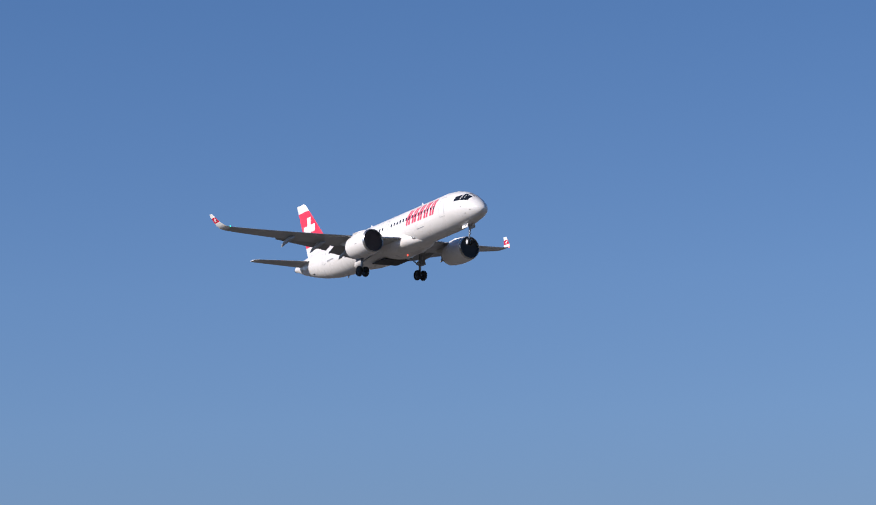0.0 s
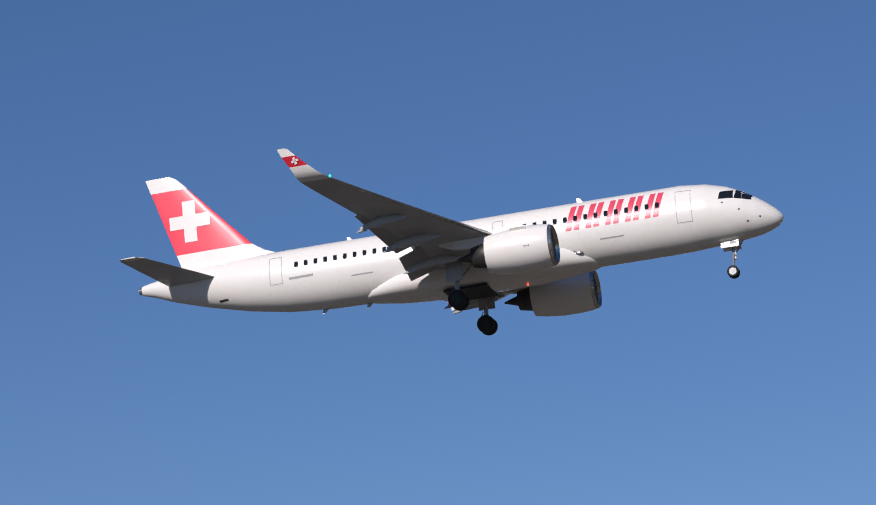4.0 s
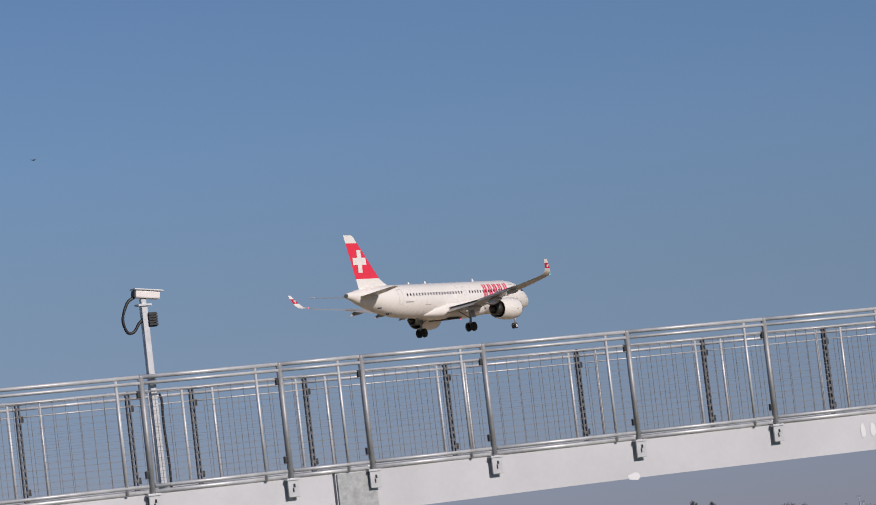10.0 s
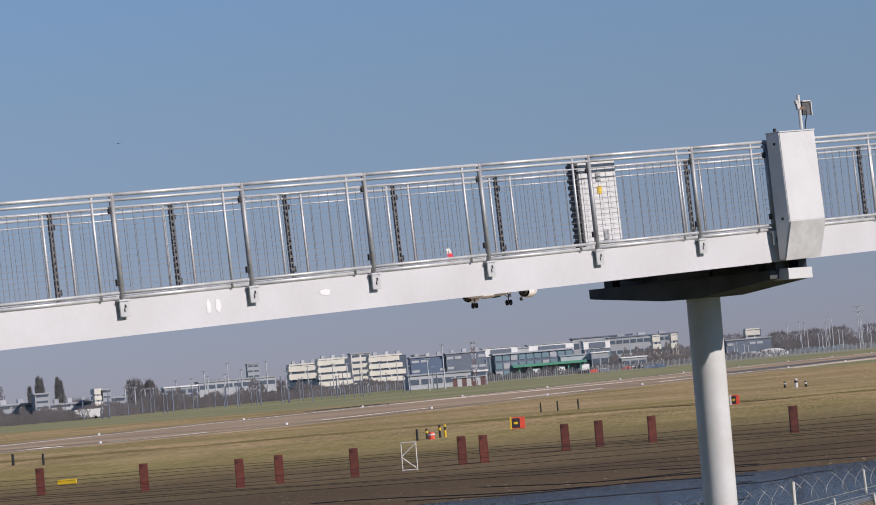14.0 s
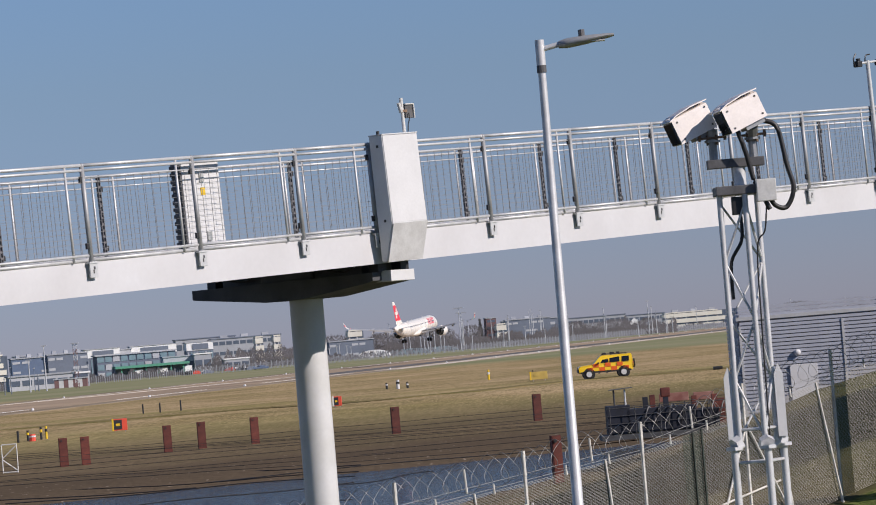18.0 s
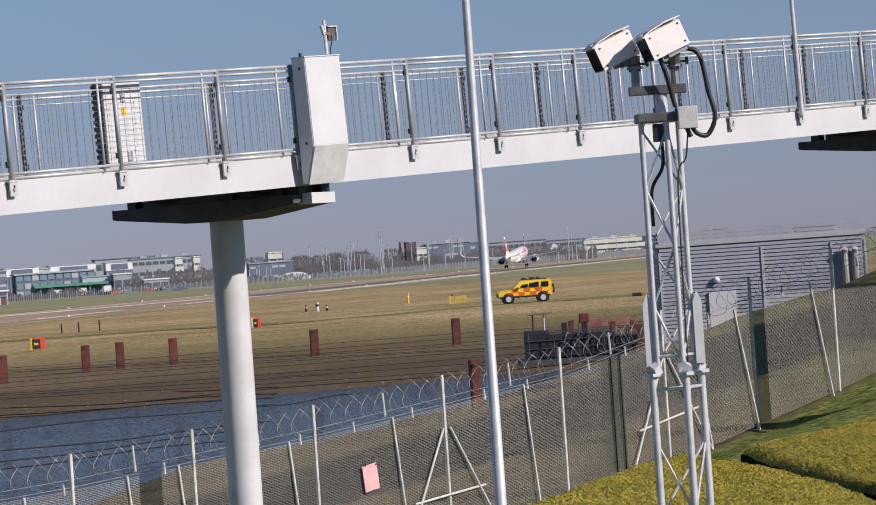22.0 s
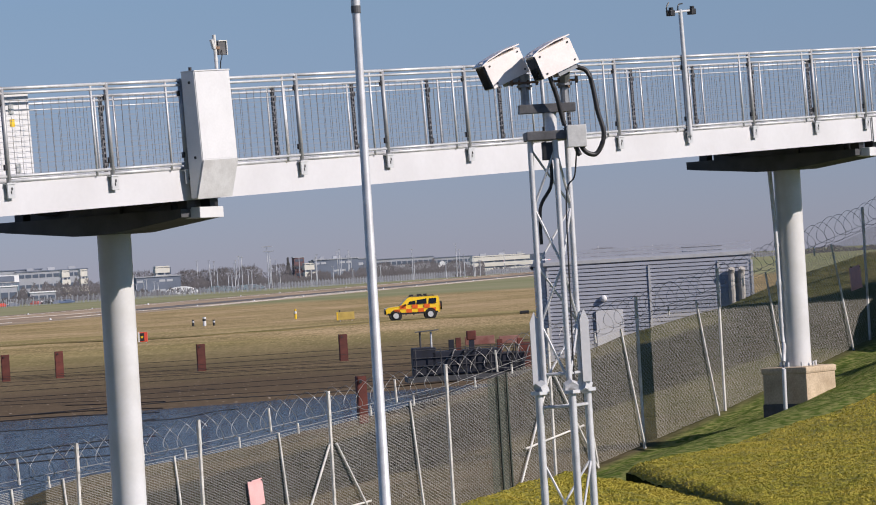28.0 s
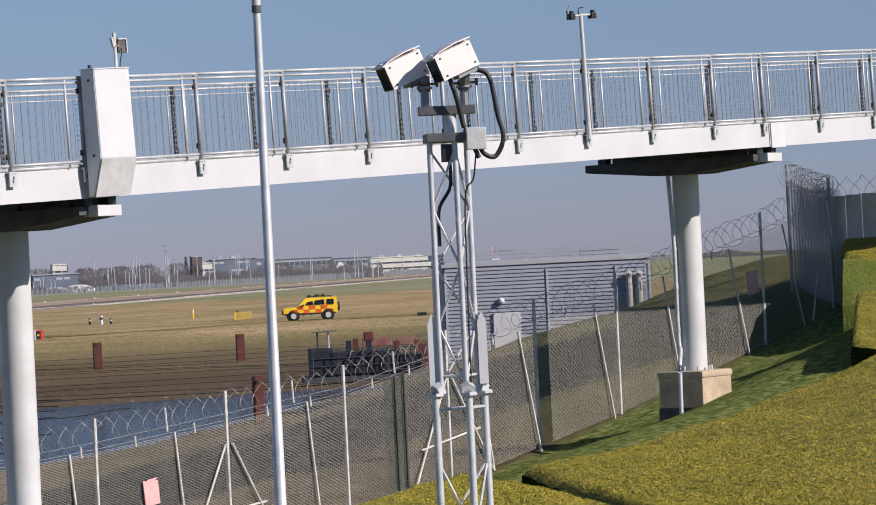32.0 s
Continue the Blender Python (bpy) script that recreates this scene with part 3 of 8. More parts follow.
def pier(s, base_z, drain=False):
    """Round column with a dark tapered crosshead."""
    c = gw(s, WIDTH / 2, -0.95)
    th = thing("guideway_pier", Matrix.Translation((c.x, c.y, 0)) @ pose(0, 0, 0, 0, 0, math.degrees(math.atan2(GW_U.y, GW_U.x))),
               "white round steel pier with a dark crosshead beam", "pier", "guideway piers", "structure")
    bm = new_bm()
    rod(bm, (0, 0, base_z), (0, 0, c.z + 0.02), 0.315, seg=40)
    for z_ in (base_z + 0.02,):
        rod(bm, (0, 0, z_), (0, 0, z_ + 0.05), 0.44, seg=32)
    part("column", bm, COLUMN, th, smooth=False)
    me = th.children[0].data
    for p in me.polygons:
        p.use_smooth = abs(p.normal.z) < 0.5
    me.set_sharp_from_angle(angle=radians(50))
    # crosshead lies across below the deck, deep at the column and shallow at its ends
    bm = new_bm()
    rings = []
    for y, dz in ((-2.3, 0.17), (-2.15, 0.20), (-0.5, 0.38), (0.5, 0.38), (2.35, 0.22), (2.5, 0.20)):
        rings.append([(x, y, z_ + c.z) for x, z_ in ((-0.55, 0.38), (0.55, 0.38), (0.55, 0.40 - dz), (-0.55, 0.40 - dz))])
    skin(bm, rings)
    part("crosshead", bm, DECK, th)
    bm = new_bm()
    box(bm, (0.0, -2.34, c.z + 0.30), (0.62, 0.40, 0.20), bevel=0.01)
    part("bearing_shelf", bm, COLUMN, th, "pale concrete bearing shelf")
    bm = new_bm()
    box(bm, (0, 0, c.z + 0.60), (0.95, 1.35, 0.46), bevel=0.02)
    # long box added as dark fill below the beams, a thin slit left on top
    box(bm, (0, -0.05, c.z + 0.54), (0.80, 3.7, 0.34), bevel=0.02)
    part("diaphragm", bm, DECK, th, "dark steel diaphragm over the column with dark fill beside it")
    for x, y in ((-0.3, -2.2), (0.3, -2.2), (0.3, 2.1), (-0.3, 2.1)):
        bm = new_bm()
        box(bm, (x, y, c.z + 0.50), (0.22, 0.24, 0.26), bevel=0.01)
        part("bearing_pad", bm, BLACK, th)
    for y0, y1 in ((-1.95, -0.7), (0.7, 1.95)):
        for k in range(4):
            bm = new_bm()
            pipe(bm, arc([(-0.5 + 0.3 * k, y0, c.z + 0.62), (-0.45 + 0.3 * k, y0 * 0.7 + y1 * 0.3, c.z + 0.46 + 0.03 * k), (-0.5 + 0.3 * k, y0 * 0.35 + y1 * 0.65, c.z + 0.50), (-0.4 + 0.3 * k, y1, c.z + 0.64)], 5), 0.022, 6)
            part("cable", bm, BLACK, th)
    return th, c


P1, c1 = pier(17.36, -1.5)
P2, c2 = pier(39.85, 2.35)
P0, c0 = pier(-5.14, -1.0)
P3, c3 = pier(-27.0, -1.0)
# pedestal and down pipe of the farther pier
ped = thing("pedestal", Matrix.Translation((c2.x, c2.y, 0)) @ pose(0, 0, 0, 0, 0, 50), "square concrete pedestal under the pier", "pedestal", kind="structure")
bm = new_bm()
box(bm, (0, 0, 1.94), (1.24, 1.24, 0.72), bevel=0.03)
PLINTH = mat("stained_concrete", (0.52, 0.42, 0.30), 0.88, vary=0.25, scale=1.6, fine=24, second=(0.36, 0.28, 0.19), bump=0.008)
part("plinth", bm, PLINTH, ped, "tan stained concrete plinth")
bm = new_bm()
box(bm, (0, 0, 2.37), (1.30, 1.30, 0.16), bevel=0.05)
part("cap", bm, PLINTH, ped)
bm = new_bm()
# footing below the plinth, near-black all over
box(bm, (0, 0, 0.83), (1.28, 1.28, 1.52), bevel=0.02)
part("footing", bm, DECK, ped, "dark footing below the plinth")
bm = new_bm()
for k in range(8):
    a = k * math.pi / 4
    rod(bm, (0.42 * math.cos(a), 0.42 * math.sin(a), 2.45), (0.42 * math.cos(a), 0.42 * math.sin(a), 2.56), 0.03, seg=6)
part("anchor_bolts", bm, GALV, ped)
dp = thing("down_pipe", Matrix.Translation((c2.x, c2.y, 0)), "grey drain pipe strapped to the pier", "pipe")
bm = new_bm()
pipe(bm, arc([(-0.42, -0.12, c2.z + 0.3), (-0.42, -0.12, c2.z), (-0.36, -0.18, 5.4), (-0.36, -0.18, 3.3), (-0.34, -0.3, 2.95), (-0.42, -0.75, 2.6), (-0.45, -0.85, 1.5), (-0.45, -0.85, 0.9)], 5), 0.05, 8)
part("pipe", bm, GALV, dp, smooth=True)
for z_ in (5.3, 4.4, 3.4):
    bm = new_bm()
    rod(bm, (-0.36, -0.18, z_), (-0.36, -0.18, z_ + 0.09), 0.065, seg=8)
    part("collar", bm, GALV, dp)


# ---- things on the guideway ----
def on_guide(name, s, w, h, label, category, group=""):
    return thing(name, GW @ Matrix.Translation((s, w, h)), label, category, group)


def guide_cabinet():
    g = on_guide("equipment_cabinet", 17.31, -0.02, 0.0, "tall white steel cabinet hung outside the parapet", "cabinet")
    bm = new_bm()
    # front face slopes back below the knee
    prof = [(-0.05, 1.90), (-0.39, 1.90), (-0.42, 0.30), (-0.20, -0.38), (-0.05, -0.38)]
    skin(bm, [[(x, y, z) for y, z in prof] for x in (-0.46, 0.47)])
    bmesh.ops.bevel(bm, geom=list(bm.edges), offset=0.015, segments=2, affect='EDGES')
    part("body", bm, CABWHITE, g)
    bm = new_bm()
    skin(bm, [[(x, y, z) for y, z in ((-0.432, 0.29), (-0.215, -0.375), (-0.21, -0.395), (-0.442, 0.29))] for x in (-0.45, 0.46)])
    part("lower_panel", bm, SCUFFED, g, "scuffed pale grey lower panel")
    bm = new_bm()
    box(bm, (0.005, -0.22, 1.905), (0.94, 0.35, 0.02), bevel=0.006)
    part("lid", bm, CABWHITE, g)
    for z in (0.35, 1.7):
        bm = new_bm()
        box(bm, (-0.468, -0.25, z), (0.012, 0.05, 0.05), bevel=0.004)
        part("latch", bm, BLACK, g)
    bm = new_bm()
    rod(bm, (-0.36, -0.2, 1.92), (-0.36, -0.2, 1.98), 0.03, seg=8)
    part("vent_cap", bm, BLACK, g)
    a = on_guide("antenna_mast", 17.62, -0.25, 1.93, "short steel mast with a flat panel antenna", "antenna")
    bm = new_bm()
    rod(bm, (0, 0, 0), (0, 0, 0.62), 0.032, seg=10)
    part("mast", bm, HUB, a)
    bm = new_bm()
    box(bm, (0.19, 0.03, 0.38), (0.20, 0.06, 0.26), bevel=0.01)
    part("panel", bm, GALVDARK, a, "dark flat antenna panel")
    bm = new_bm()
    box(bm, (0.19, -0.004, 0.505), (0.22, 0.05, 0.02))
    box(bm, (0.295, -0.004, 0.38), (0.02, 0.05, 0.27))
    part("panel_rim", bm, HUB, a, "pale panel rim")
    bm = new_bm()
    box(bm, (0.07, 0, 0.38), (0.10, 0.03, 0.05))
    box(bm, (0.0, 0, 0.38), (0.085, 0.085, 0.04))
    part("clamp", bm, RUSTBOLT, a)
    bm = new_bm()
    rod(bm, (-0.06, -0.03, 0.36), (-0.11, -0.03, 0.53), 0.035, seg=8)
    part("small_antenna", bm, HUB, a, "small tilted white tube antenna")
    bm = new_bm()
    pipe(bm, arc([(0.14, -0.03, 0.34), (0.13, -0.04, 0.24), (0.09, -0.03, 0.12), (0.08, -0.02, 0.0)], 5), 0.010, 6)
    part("lead", bm, BLACK, a)
    # white control cabinet on the deck, behind the mesh
    c = on_guide("control_cabinet", 13.2, 0.50, -0.1, "white control cabinet with a dark slatted left side", "cabinet")
    bm = new_bm()
    box(bm, (-0.26, -0.10, 1.05), (0.88, 0.25, 1.52), bevel=0.015)
    part("body", bm, CABWHITE, c)
    # dark slats and frame cover the left side face
    for k in range(12):
        bm = new_bm()
        box(bm, (-0.735, -0.10, 0.40 + 0.12 * k), (0.07, 0.22, 0.07), bevel=0.01)
        part("louvre", bm, GALVDARK, c, "dark slat on the left side")
    bm = new_bm()
    box(bm, (-0.715, -0.10, 1.05), (0.03, 0.22, 1.5))
    part("side_frame", bm, GALVDARK, c)
    bm = new_bm()
    box(bm, (-0.25, -0.232, 1.28), (0.10, 0.014, 0.13))
    part("warning_label", bm, SIGNYEL, c, "yellow warning sticker")
    for x, z in ((-0.20, 0.50), (-0.26, 1.52)):
        bm = new_bm()
        box(bm, (x, -0.235, z), (0.10, 0.03, 0.16), bevel=0.005)
        part("handle", bm, GALVPLATE, c)


guide_cabinet()


def guide_cctv():
    g = on_guide("security_camera", -7.75, 0.12, -0.1, "white security camera on a square steel post", "camera")
    bm = new_bm()
    box(bm, (0, 0, 1.42), (0.09, 0.09, 2.86), bevel=0.008)
    part("post", bm, GALV, g)
    bm = new_bm()
    box(bm, (0, 0, 2.86), (0.20, 0.14, 0.025))
    box(bm, (0, 0, 2.91), (0.07, 0.07, 0.10))
    part("mount", bm, GALV, g)
    bm = new_bm()
    m = pose(0, 0, 0, 0, 7, 0)
    box(bm, (0.06, 0, 3.00), (0.37, 0.14, 0.11), m, bevel=0.02)
    part("housing", bm, CREAM, g)
    bm = new_bm()
    box(bm, (0.08, 0, 3.062), (0.44, 0.18, 0.02), m, bevel=0.008)
    part("sun_shield", bm, CABWHITE, g)
    bm = new_bm()
    box(bm, (-0.125, 0, 3.02), (0.03, 0.11, 0.09), m)
    part("window", bm, BLACK, g)
    bm = new_bm()
    pipe(bm, arc([(-0.12, 0, 2.98), (-0.24, 0, 2.90), (-0.33, 0, 2.68), (-0.28, 0, 2.50), (-0.18, 0, 2.50), (-0.10, 0, 2.60), (-0.03, 0, 2.66)], 6), 0.022, 8)
    part("cable", bm, BLACK, g, smooth=True)
    bm = new_bm()
    for k in range(5):
        box(bm, (0.10, -0.02, 2.58 + 0.036 * k), (0.13, 0.12, 0.027))
    box(bm, (0.10, 0.0, 2.65), (0.12, 0.10, 0.2))
    part("floodlight", bm, BLACK, g, "finned black infrared lamp")
    bm = new_bm()
    pipe(bm, arc([(0.07, -0.05, 1.62), (0.10, -0.05, 1.5), (0.09, -0.05, 1.2), (0.11, -0.05, 0.6), (0.09, -0.05, 0.1)], 4), 0.02, 6)
    part("conduit", bm, BLACK, g)


guide_cctv()


def guide_mast():
    g = on_guide("weather_mast", 32.45, -0.08, 0.05, "galvanised mast with two small cameras on a crossbar", "mast")
    bm = new_bm()
    rod(bm, (0, 0, 0), (0, 0, 2.72), 0.055, 0.045, seg=12)
    part("pole", bm, GALV, g, smooth=True)
    bm = new_bm()
    rod(bm, (-0.42, 0, 2.66), (0.44, 0, 2.70), 0.025, seg=8)
    part("crossbar", bm, GALV, g)
    for x, z in ((-0.36, 2.68), (0.42, 2.70)):
        bm = new_bm()
        box(bm, (x, 0, z - 0.03), (0.16, 0.14, 0.13), bevel=0.02)
        box(bm, (x, -0.02, z + 0.06), (0.07, 0.07, 0.06))
        part("camera_head", bm, BLACK, g)
    bm = new_bm()
    pipe(bm, arc([(-0.44, 0, 2.60), (-0.50, 0, 2.75), (-0.40, 0, 2.88)], 5), 0.015, 6)
    part("cable", bm, BLACK, g)
    bm = new_bm()
    pipe(bm, arc([(-0.1, 0, 2.66), (-0.05, 0, 2.82), (0.1, 0, 2.85)], 5), 0.015, 6)
    part("cable", bm, BLACK, g)


guide_mast()

# scuffed touch-up patches on the beam face, white raised to hold their sun glint
TOUCHUP = mat("touch_up_glint", (0.75, 0.75, 0.76), 0.4, vary=0.03)
dab = random.Random(4)
for s, n, hh in ((4.14, 2, -0.09), (6.48, 1, -0.067), (-0.13, 1, -0.385)):
    g = on_guide("paint_patch", s, 0.034, hh, "white touch-up paint on the beam, brightened for its sun glint", "paint patch", "beam patches")
    bm = new_bm()
    for k in range(n):
        w = 0.05 if n == 2 else 0.12
        c = bm.verts.new((k * 0.19, 0, 0))
        ring = [bm.verts.new((k * 0.19 + w * (0.8 + 0.35 * dab.random()) * math.cos(a), 0, (0.125 if n == 2 else 0.06) * (0.75 + 0.3 * dab.random()) * math.sin(a)))
                for a in [i * math.pi / 6 for i in range(12)]]
        for i in range(12):
            bm.faces.new((c, ring[i], ring[(i + 1) % 12]))
    part("patch", bm, TOUCHUP, g)


# ---- street lamp ----
def street_lamp():
    g = thing("street_lamp", at(-0.63, 40.0, 0), "tall tapered grey steel street lamp with a flat head", "street lamp")
    bm = new_bm()
    pipe(bm, [(0, 0, 0.0), (0, 0, 1.3), (0, 0, 1.32), (0, 0, 8.35)], [0.085, 0.085, 0.072, 0.046], 16)
    part("column", bm, GALV, g, smooth=True)
    bm = new_bm()
    rod(bm, (0, 0, 8.40), (0, 0, 8.72), 0.056, seg=14)
    part("sleeve", bm, GALV, g, smooth=True)
    bm = new_bm()
    rod(bm, (0, 0, 8.335), (0, 0, 8.42), 0.058, seg=14)
    part("sleeve_collar", bm, GALVDARK, g)
    bm = new_bm()
    rod(bm, (0.02, 0, 8.61), (0.28, 0.0, 8.66), 0.032, seg=10)
    part("arm", bm, GALV, g)
    bm = new_bm()
    rings = []
    for x, w, t in ((0.22, 0.05, 0.07), (0.32, 0.10, 0.10), (0.55, 0.13, 0.09), (0.80, 0.11, 0.05), (0.88, 0.06, 0.03)):
        zc = 8.645 + (x - 0.22) * 0.10
        rings.append([(x, w * math.cos(a), zc + t * 0.6 * math.sin(a)) for a in [i * math.pi / 6 for i in range(12)]])
    skin(bm, rings)
    part("lamp_head", bm, GALVPOST, g, "grey flat lantern head", smooth=True)
    bm = new_bm()
    box(bm, (0.60, 0, 8.655), (0.34, 0.17, 0.012))
    part("lens", bm, CABWHITE, g)
    bm = new_bm()
    rod(bm, (0.50, 0, 8.72), (0.50, 0, 8.80), 0.04, seg=10)
    part("photocell", bm, GALVDARK, g)
    bm = new_bm()
    rod(bm, (0, -0.09, 0.7), (0, -0.09, 1.2), 0.05, seg=4)
    part("access_door", bm, GALV, g)


street_lamp()


# ---- lattice camera tower ----
def camera_tower():
    g = thing("camera_tower", pose(1.62, 41.97, 0, 0, 0, 4), "galvanised lattice tower carrying two boxed cameras", "lattice tower")
    # plan of the three legs
    legs = [(-0.25, -0.12), (0.05, -0.22), (0.24, 0.16)]

    def leg(i, z):
        x, y = legs[i]
        k = 1.0 if z > 3.72 else 1.32
        return Vector((x * k, y * k, z))

    for i in range(3):
        bm = new_bm()
        rod(bm, leg(i, 3.73), leg(i, 6.84), 0.036, seg=10)
        part("upper_leg", bm, GALV, g, smooth=True)
        bm = new_bm()
        rod(bm, leg(i, -0.2), leg(i, 3.70), 0.048, seg=10)
        part("lower_leg", bm, GALV, g, smooth=True)
        bm = new_bm()
        rod(bm, leg(i, 3.66), leg(i, 3.70), 0.11, seg=6)
        rod(bm, leg(i, 3.71), leg(i, 3.75) , 0.10, seg=6)
        part("flange", bm, GALV, g)
    for z0, z1, up in ((0.2, 3.6, False), (3.8, 6.75, True)):
        step = 0.72 if up else 0.88
        n = int((z1 - z0) / step)
        for f in range(3):
            i, j = f, (f + 1) % 3
            for k in range(n):
                za, zb = z0 + k * step, z0 + (k + 1) * step
                bm = new_bm()
                a, b = (i, j) if (k + f) % 2 else (j, i)
                rod(bm, leg(a, za), leg(b, zb), 0.016, seg=6)
                part("brace", bm, GALV, g)
        for f in range(3):
            for z in ((3.5, 3.9) if up else (2.0, )):
                bm = new_bm()
                rod(bm, leg(f, z), leg((f + 1) % 3, z), 0.018, seg=6)
                part("ring_bar", bm, GALV, g)
    for x, y in ((-0.33, -0.10), (0.31, 0.10)):
        bm = new_bm()
        skin(bm, [[(x + dx, y + dy, z) for dx, dy, z in ((-0.055, -0.02, 3.78), (0.055, -0.02, 3.78), (0.055, -0.02, 4.55), (0.0, -0.02, 4.68), (-0.055, -0.02, 4.55))],
                  [(x + dx, y + dy, z) for dx, dy, z in ((-0.055, 0.02, 3.78), (0.055, 0.02, 3.78), (0.055, 0.02, 4.55), (0.0, 0.02, 4.68), (-0.055, 0.02, 4.55))]])
        part("climb_guard", bm, CABWHITE, g, "pale climbing guard plate")
    bm = new_bm()
    box(bm, (-0.02, -0.05, 6.83), (0.56, 0.46, 0.11), bevel=0.01)
    part("top_plate", bm, GALVDARK, g, "dark grey head plate")
    bm = new_bm()
    rod(bm, (0.03, -0.05, 6.8), (0.03, -0.05, 7.12), 0.075, seg=14)
    part("stub_pole", bm, GALV, g, smooth=True)
    bm = new_bm()
    box(bm, (-0.01, -0.05, 7.17), (0.70, 0.18, 0.11), bevel=0.008)
    part("crossbar", bm, GALVDARK, g, "dark grey camera crossbar")
    bm = new_bm()
    box(bm, (0.31, -0.28, 6.80), (0.24, 0.16, 0.27), bevel=0.01)
    part("junction_box", bm, HUB, g, "grey junction box")
    bm = new_bm()
    box(bm, (-0.02, -0.15, 6.64), (0.18, 0.12, 0.22), bevel=0.01)
    part("lower_box", bm, BLACK, g)
    # two housings that point down and to one side
    for x, z, w in ((-0.53, 7.69, 0.0), (0.07, 7.76, -0.22)):
        m = Matrix.Translation((x, -0.05 + w, z)) @ pose(0, 0, 0, -2, -22, 18) @ Matrix.Scale(0.9, 4)
        bm = new_bm()
        rings = []
        for xx in (-0.29, 0.29):
            rings.append([(xx, y, zz) for y, zz in ((-0.15, -0.19), (0.15, -0.19), (0.15, 0.17), (0.0, 0.20), (-0.15, 0.17))])
        skin(bm, rings)
        bmesh.ops.transform(bm, matrix=m, verts=bm.verts)
        hs = part("camera_housing", bm, CREAM, g, "cream sheet-metal camera housing")
        bm = new_bm()
        prof = [(-0.33, 0.15), (-0.2, 0.19), (0.05, 0.215), (0.30, 0.205)]
        skin(bm, [[(xx, y, zz + t) for xx, zz in prof for t in (0.0,)] + [(xx, y, zz + 0.015) for xx, zz in prof[::-1]] for y in (-0.185, 0.185)])
        bmesh.ops.transform(bm, matrix=m, verts=bm.verts)
        part("sun_hood", bm, CREAM, hs)
        bm = new_bm()
        box(bm, (-0.30, 0, -0.02), (0.03, 0.27, 0.32), bevel=0.01)
        bmesh.ops.transform(bm, matrix=m, verts=bm.verts)
        part("front_window", bm, GLASS, hs, "dark glass front")
        for xx, zz in ((-0.22, 0.11), (-0.22, -0.14), (0.24, 0.13), (0.24, -0.13)):
            bm = new_bm()
            rod(bm, (xx, -0.15, zz), (xx, -0.158, zz), 0.014, seg=8)
            bmesh.ops.transform(bm, matrix=m, verts=bm.verts)
            part("screw", bm, BLACK, hs)
        bm = new_bm()
        box(bm, (0.10, 0, -0.22), (0.30, 0.2, 0.06))
        bmesh.ops.transform(bm, matrix=m, verts=bm.verts)
        part("foot_plate", bm, GEAR, hs)
        px = -0.27 if x < 0 else 0.22
        bm = new_bm()
        rod(bm, (px, -0.05, 7.2), (px, -0.05, 7.46), 0.055, seg=10)
        rod(bm, (px, -0.05, 7.44), (px, -0.05, 7.47), 0.10, seg=10)
        rod(bm, (px, -0.05, 7.46), (px + 0.0, -0.08 + w * 0.5, 7.60), 0.07, seg=8)
        sw = part("swivel", bm, GEAR, g, "weathered steel swivel bracket")
        for k in range(4):
            a = 0.6 + k * math.pi / 2
            bm = new_bm()
            rod(bm, (px + 0.08 * math.cos(a), -0.05 + 0.08 * math.sin(a), 7.41), (px + 0.08 * math.cos(a), -0.05 + 0.08 * math.sin(a), 7.53), 0.016, seg=6)
            part("bolt", bm, RUSTBOLT, sw)
        bm = new_bm()
        rod(bm, (px - 0.19, -0.12, 7.49), (px + 0.17, -0.12, 7.50), 0.016, seg=6)
        rod(bm, (px - 0.16, -0.12, 7.46), (px - 0.16, -0.12, 7.55), 0.02, seg=6)
        rod(bm, (px + 0.15, -0.12, 7.46), (px + 0.15, -0.12, 7.55), 0.02, seg=6)
        part("clamp_bolt", bm, RUSTBOLT, sw, "rusty clamp bolt")
    for pts in ([(0.36, -0.2, 7.66), (0.52, -0.2, 7.55), (0.60, -0.2, 7.1), (0.66, -0.2, 6.80), (0.56, -0.2, 6.58), (0.42, -0.25, 6.60), (0.34, -0.28, 6.72)],
                [(0.02, -0.28, 7.56), (0.10, -0.25, 7.3), (0.18, -0.2, 6.95), (0.24, -0.28, 6.80), (0.34, -0.28, 6.56)],
                [(-0.02, -0.17, 6.60), (-0.01, -0.17, 6.4), (-0.03, -0.15, 6.2), (-0.16, -0.12, 5.98), (-0.18, -0.10, 5.75), (-0.18, -0.1, 5.5)],
                [(0.31, -0.27, 6.70), (0.29, -0.25, 6.5), (0.26, -0.2, 6.3), (0.16, -0.16, 6.1), (0.14, -0.1, 5.2), (0.12, -0.1, 3.2), (0.12, -0.1, 0.2)]):
        bm = new_bm()
        pipe(bm, arc(pts, 6), 0.030 if pts[0][2] > 7 else 0.022 if pts[-1][2] > 3 else 0.010, 8)
        part("cable", bm, BLACK, g, smooth=True)


camera_tower()


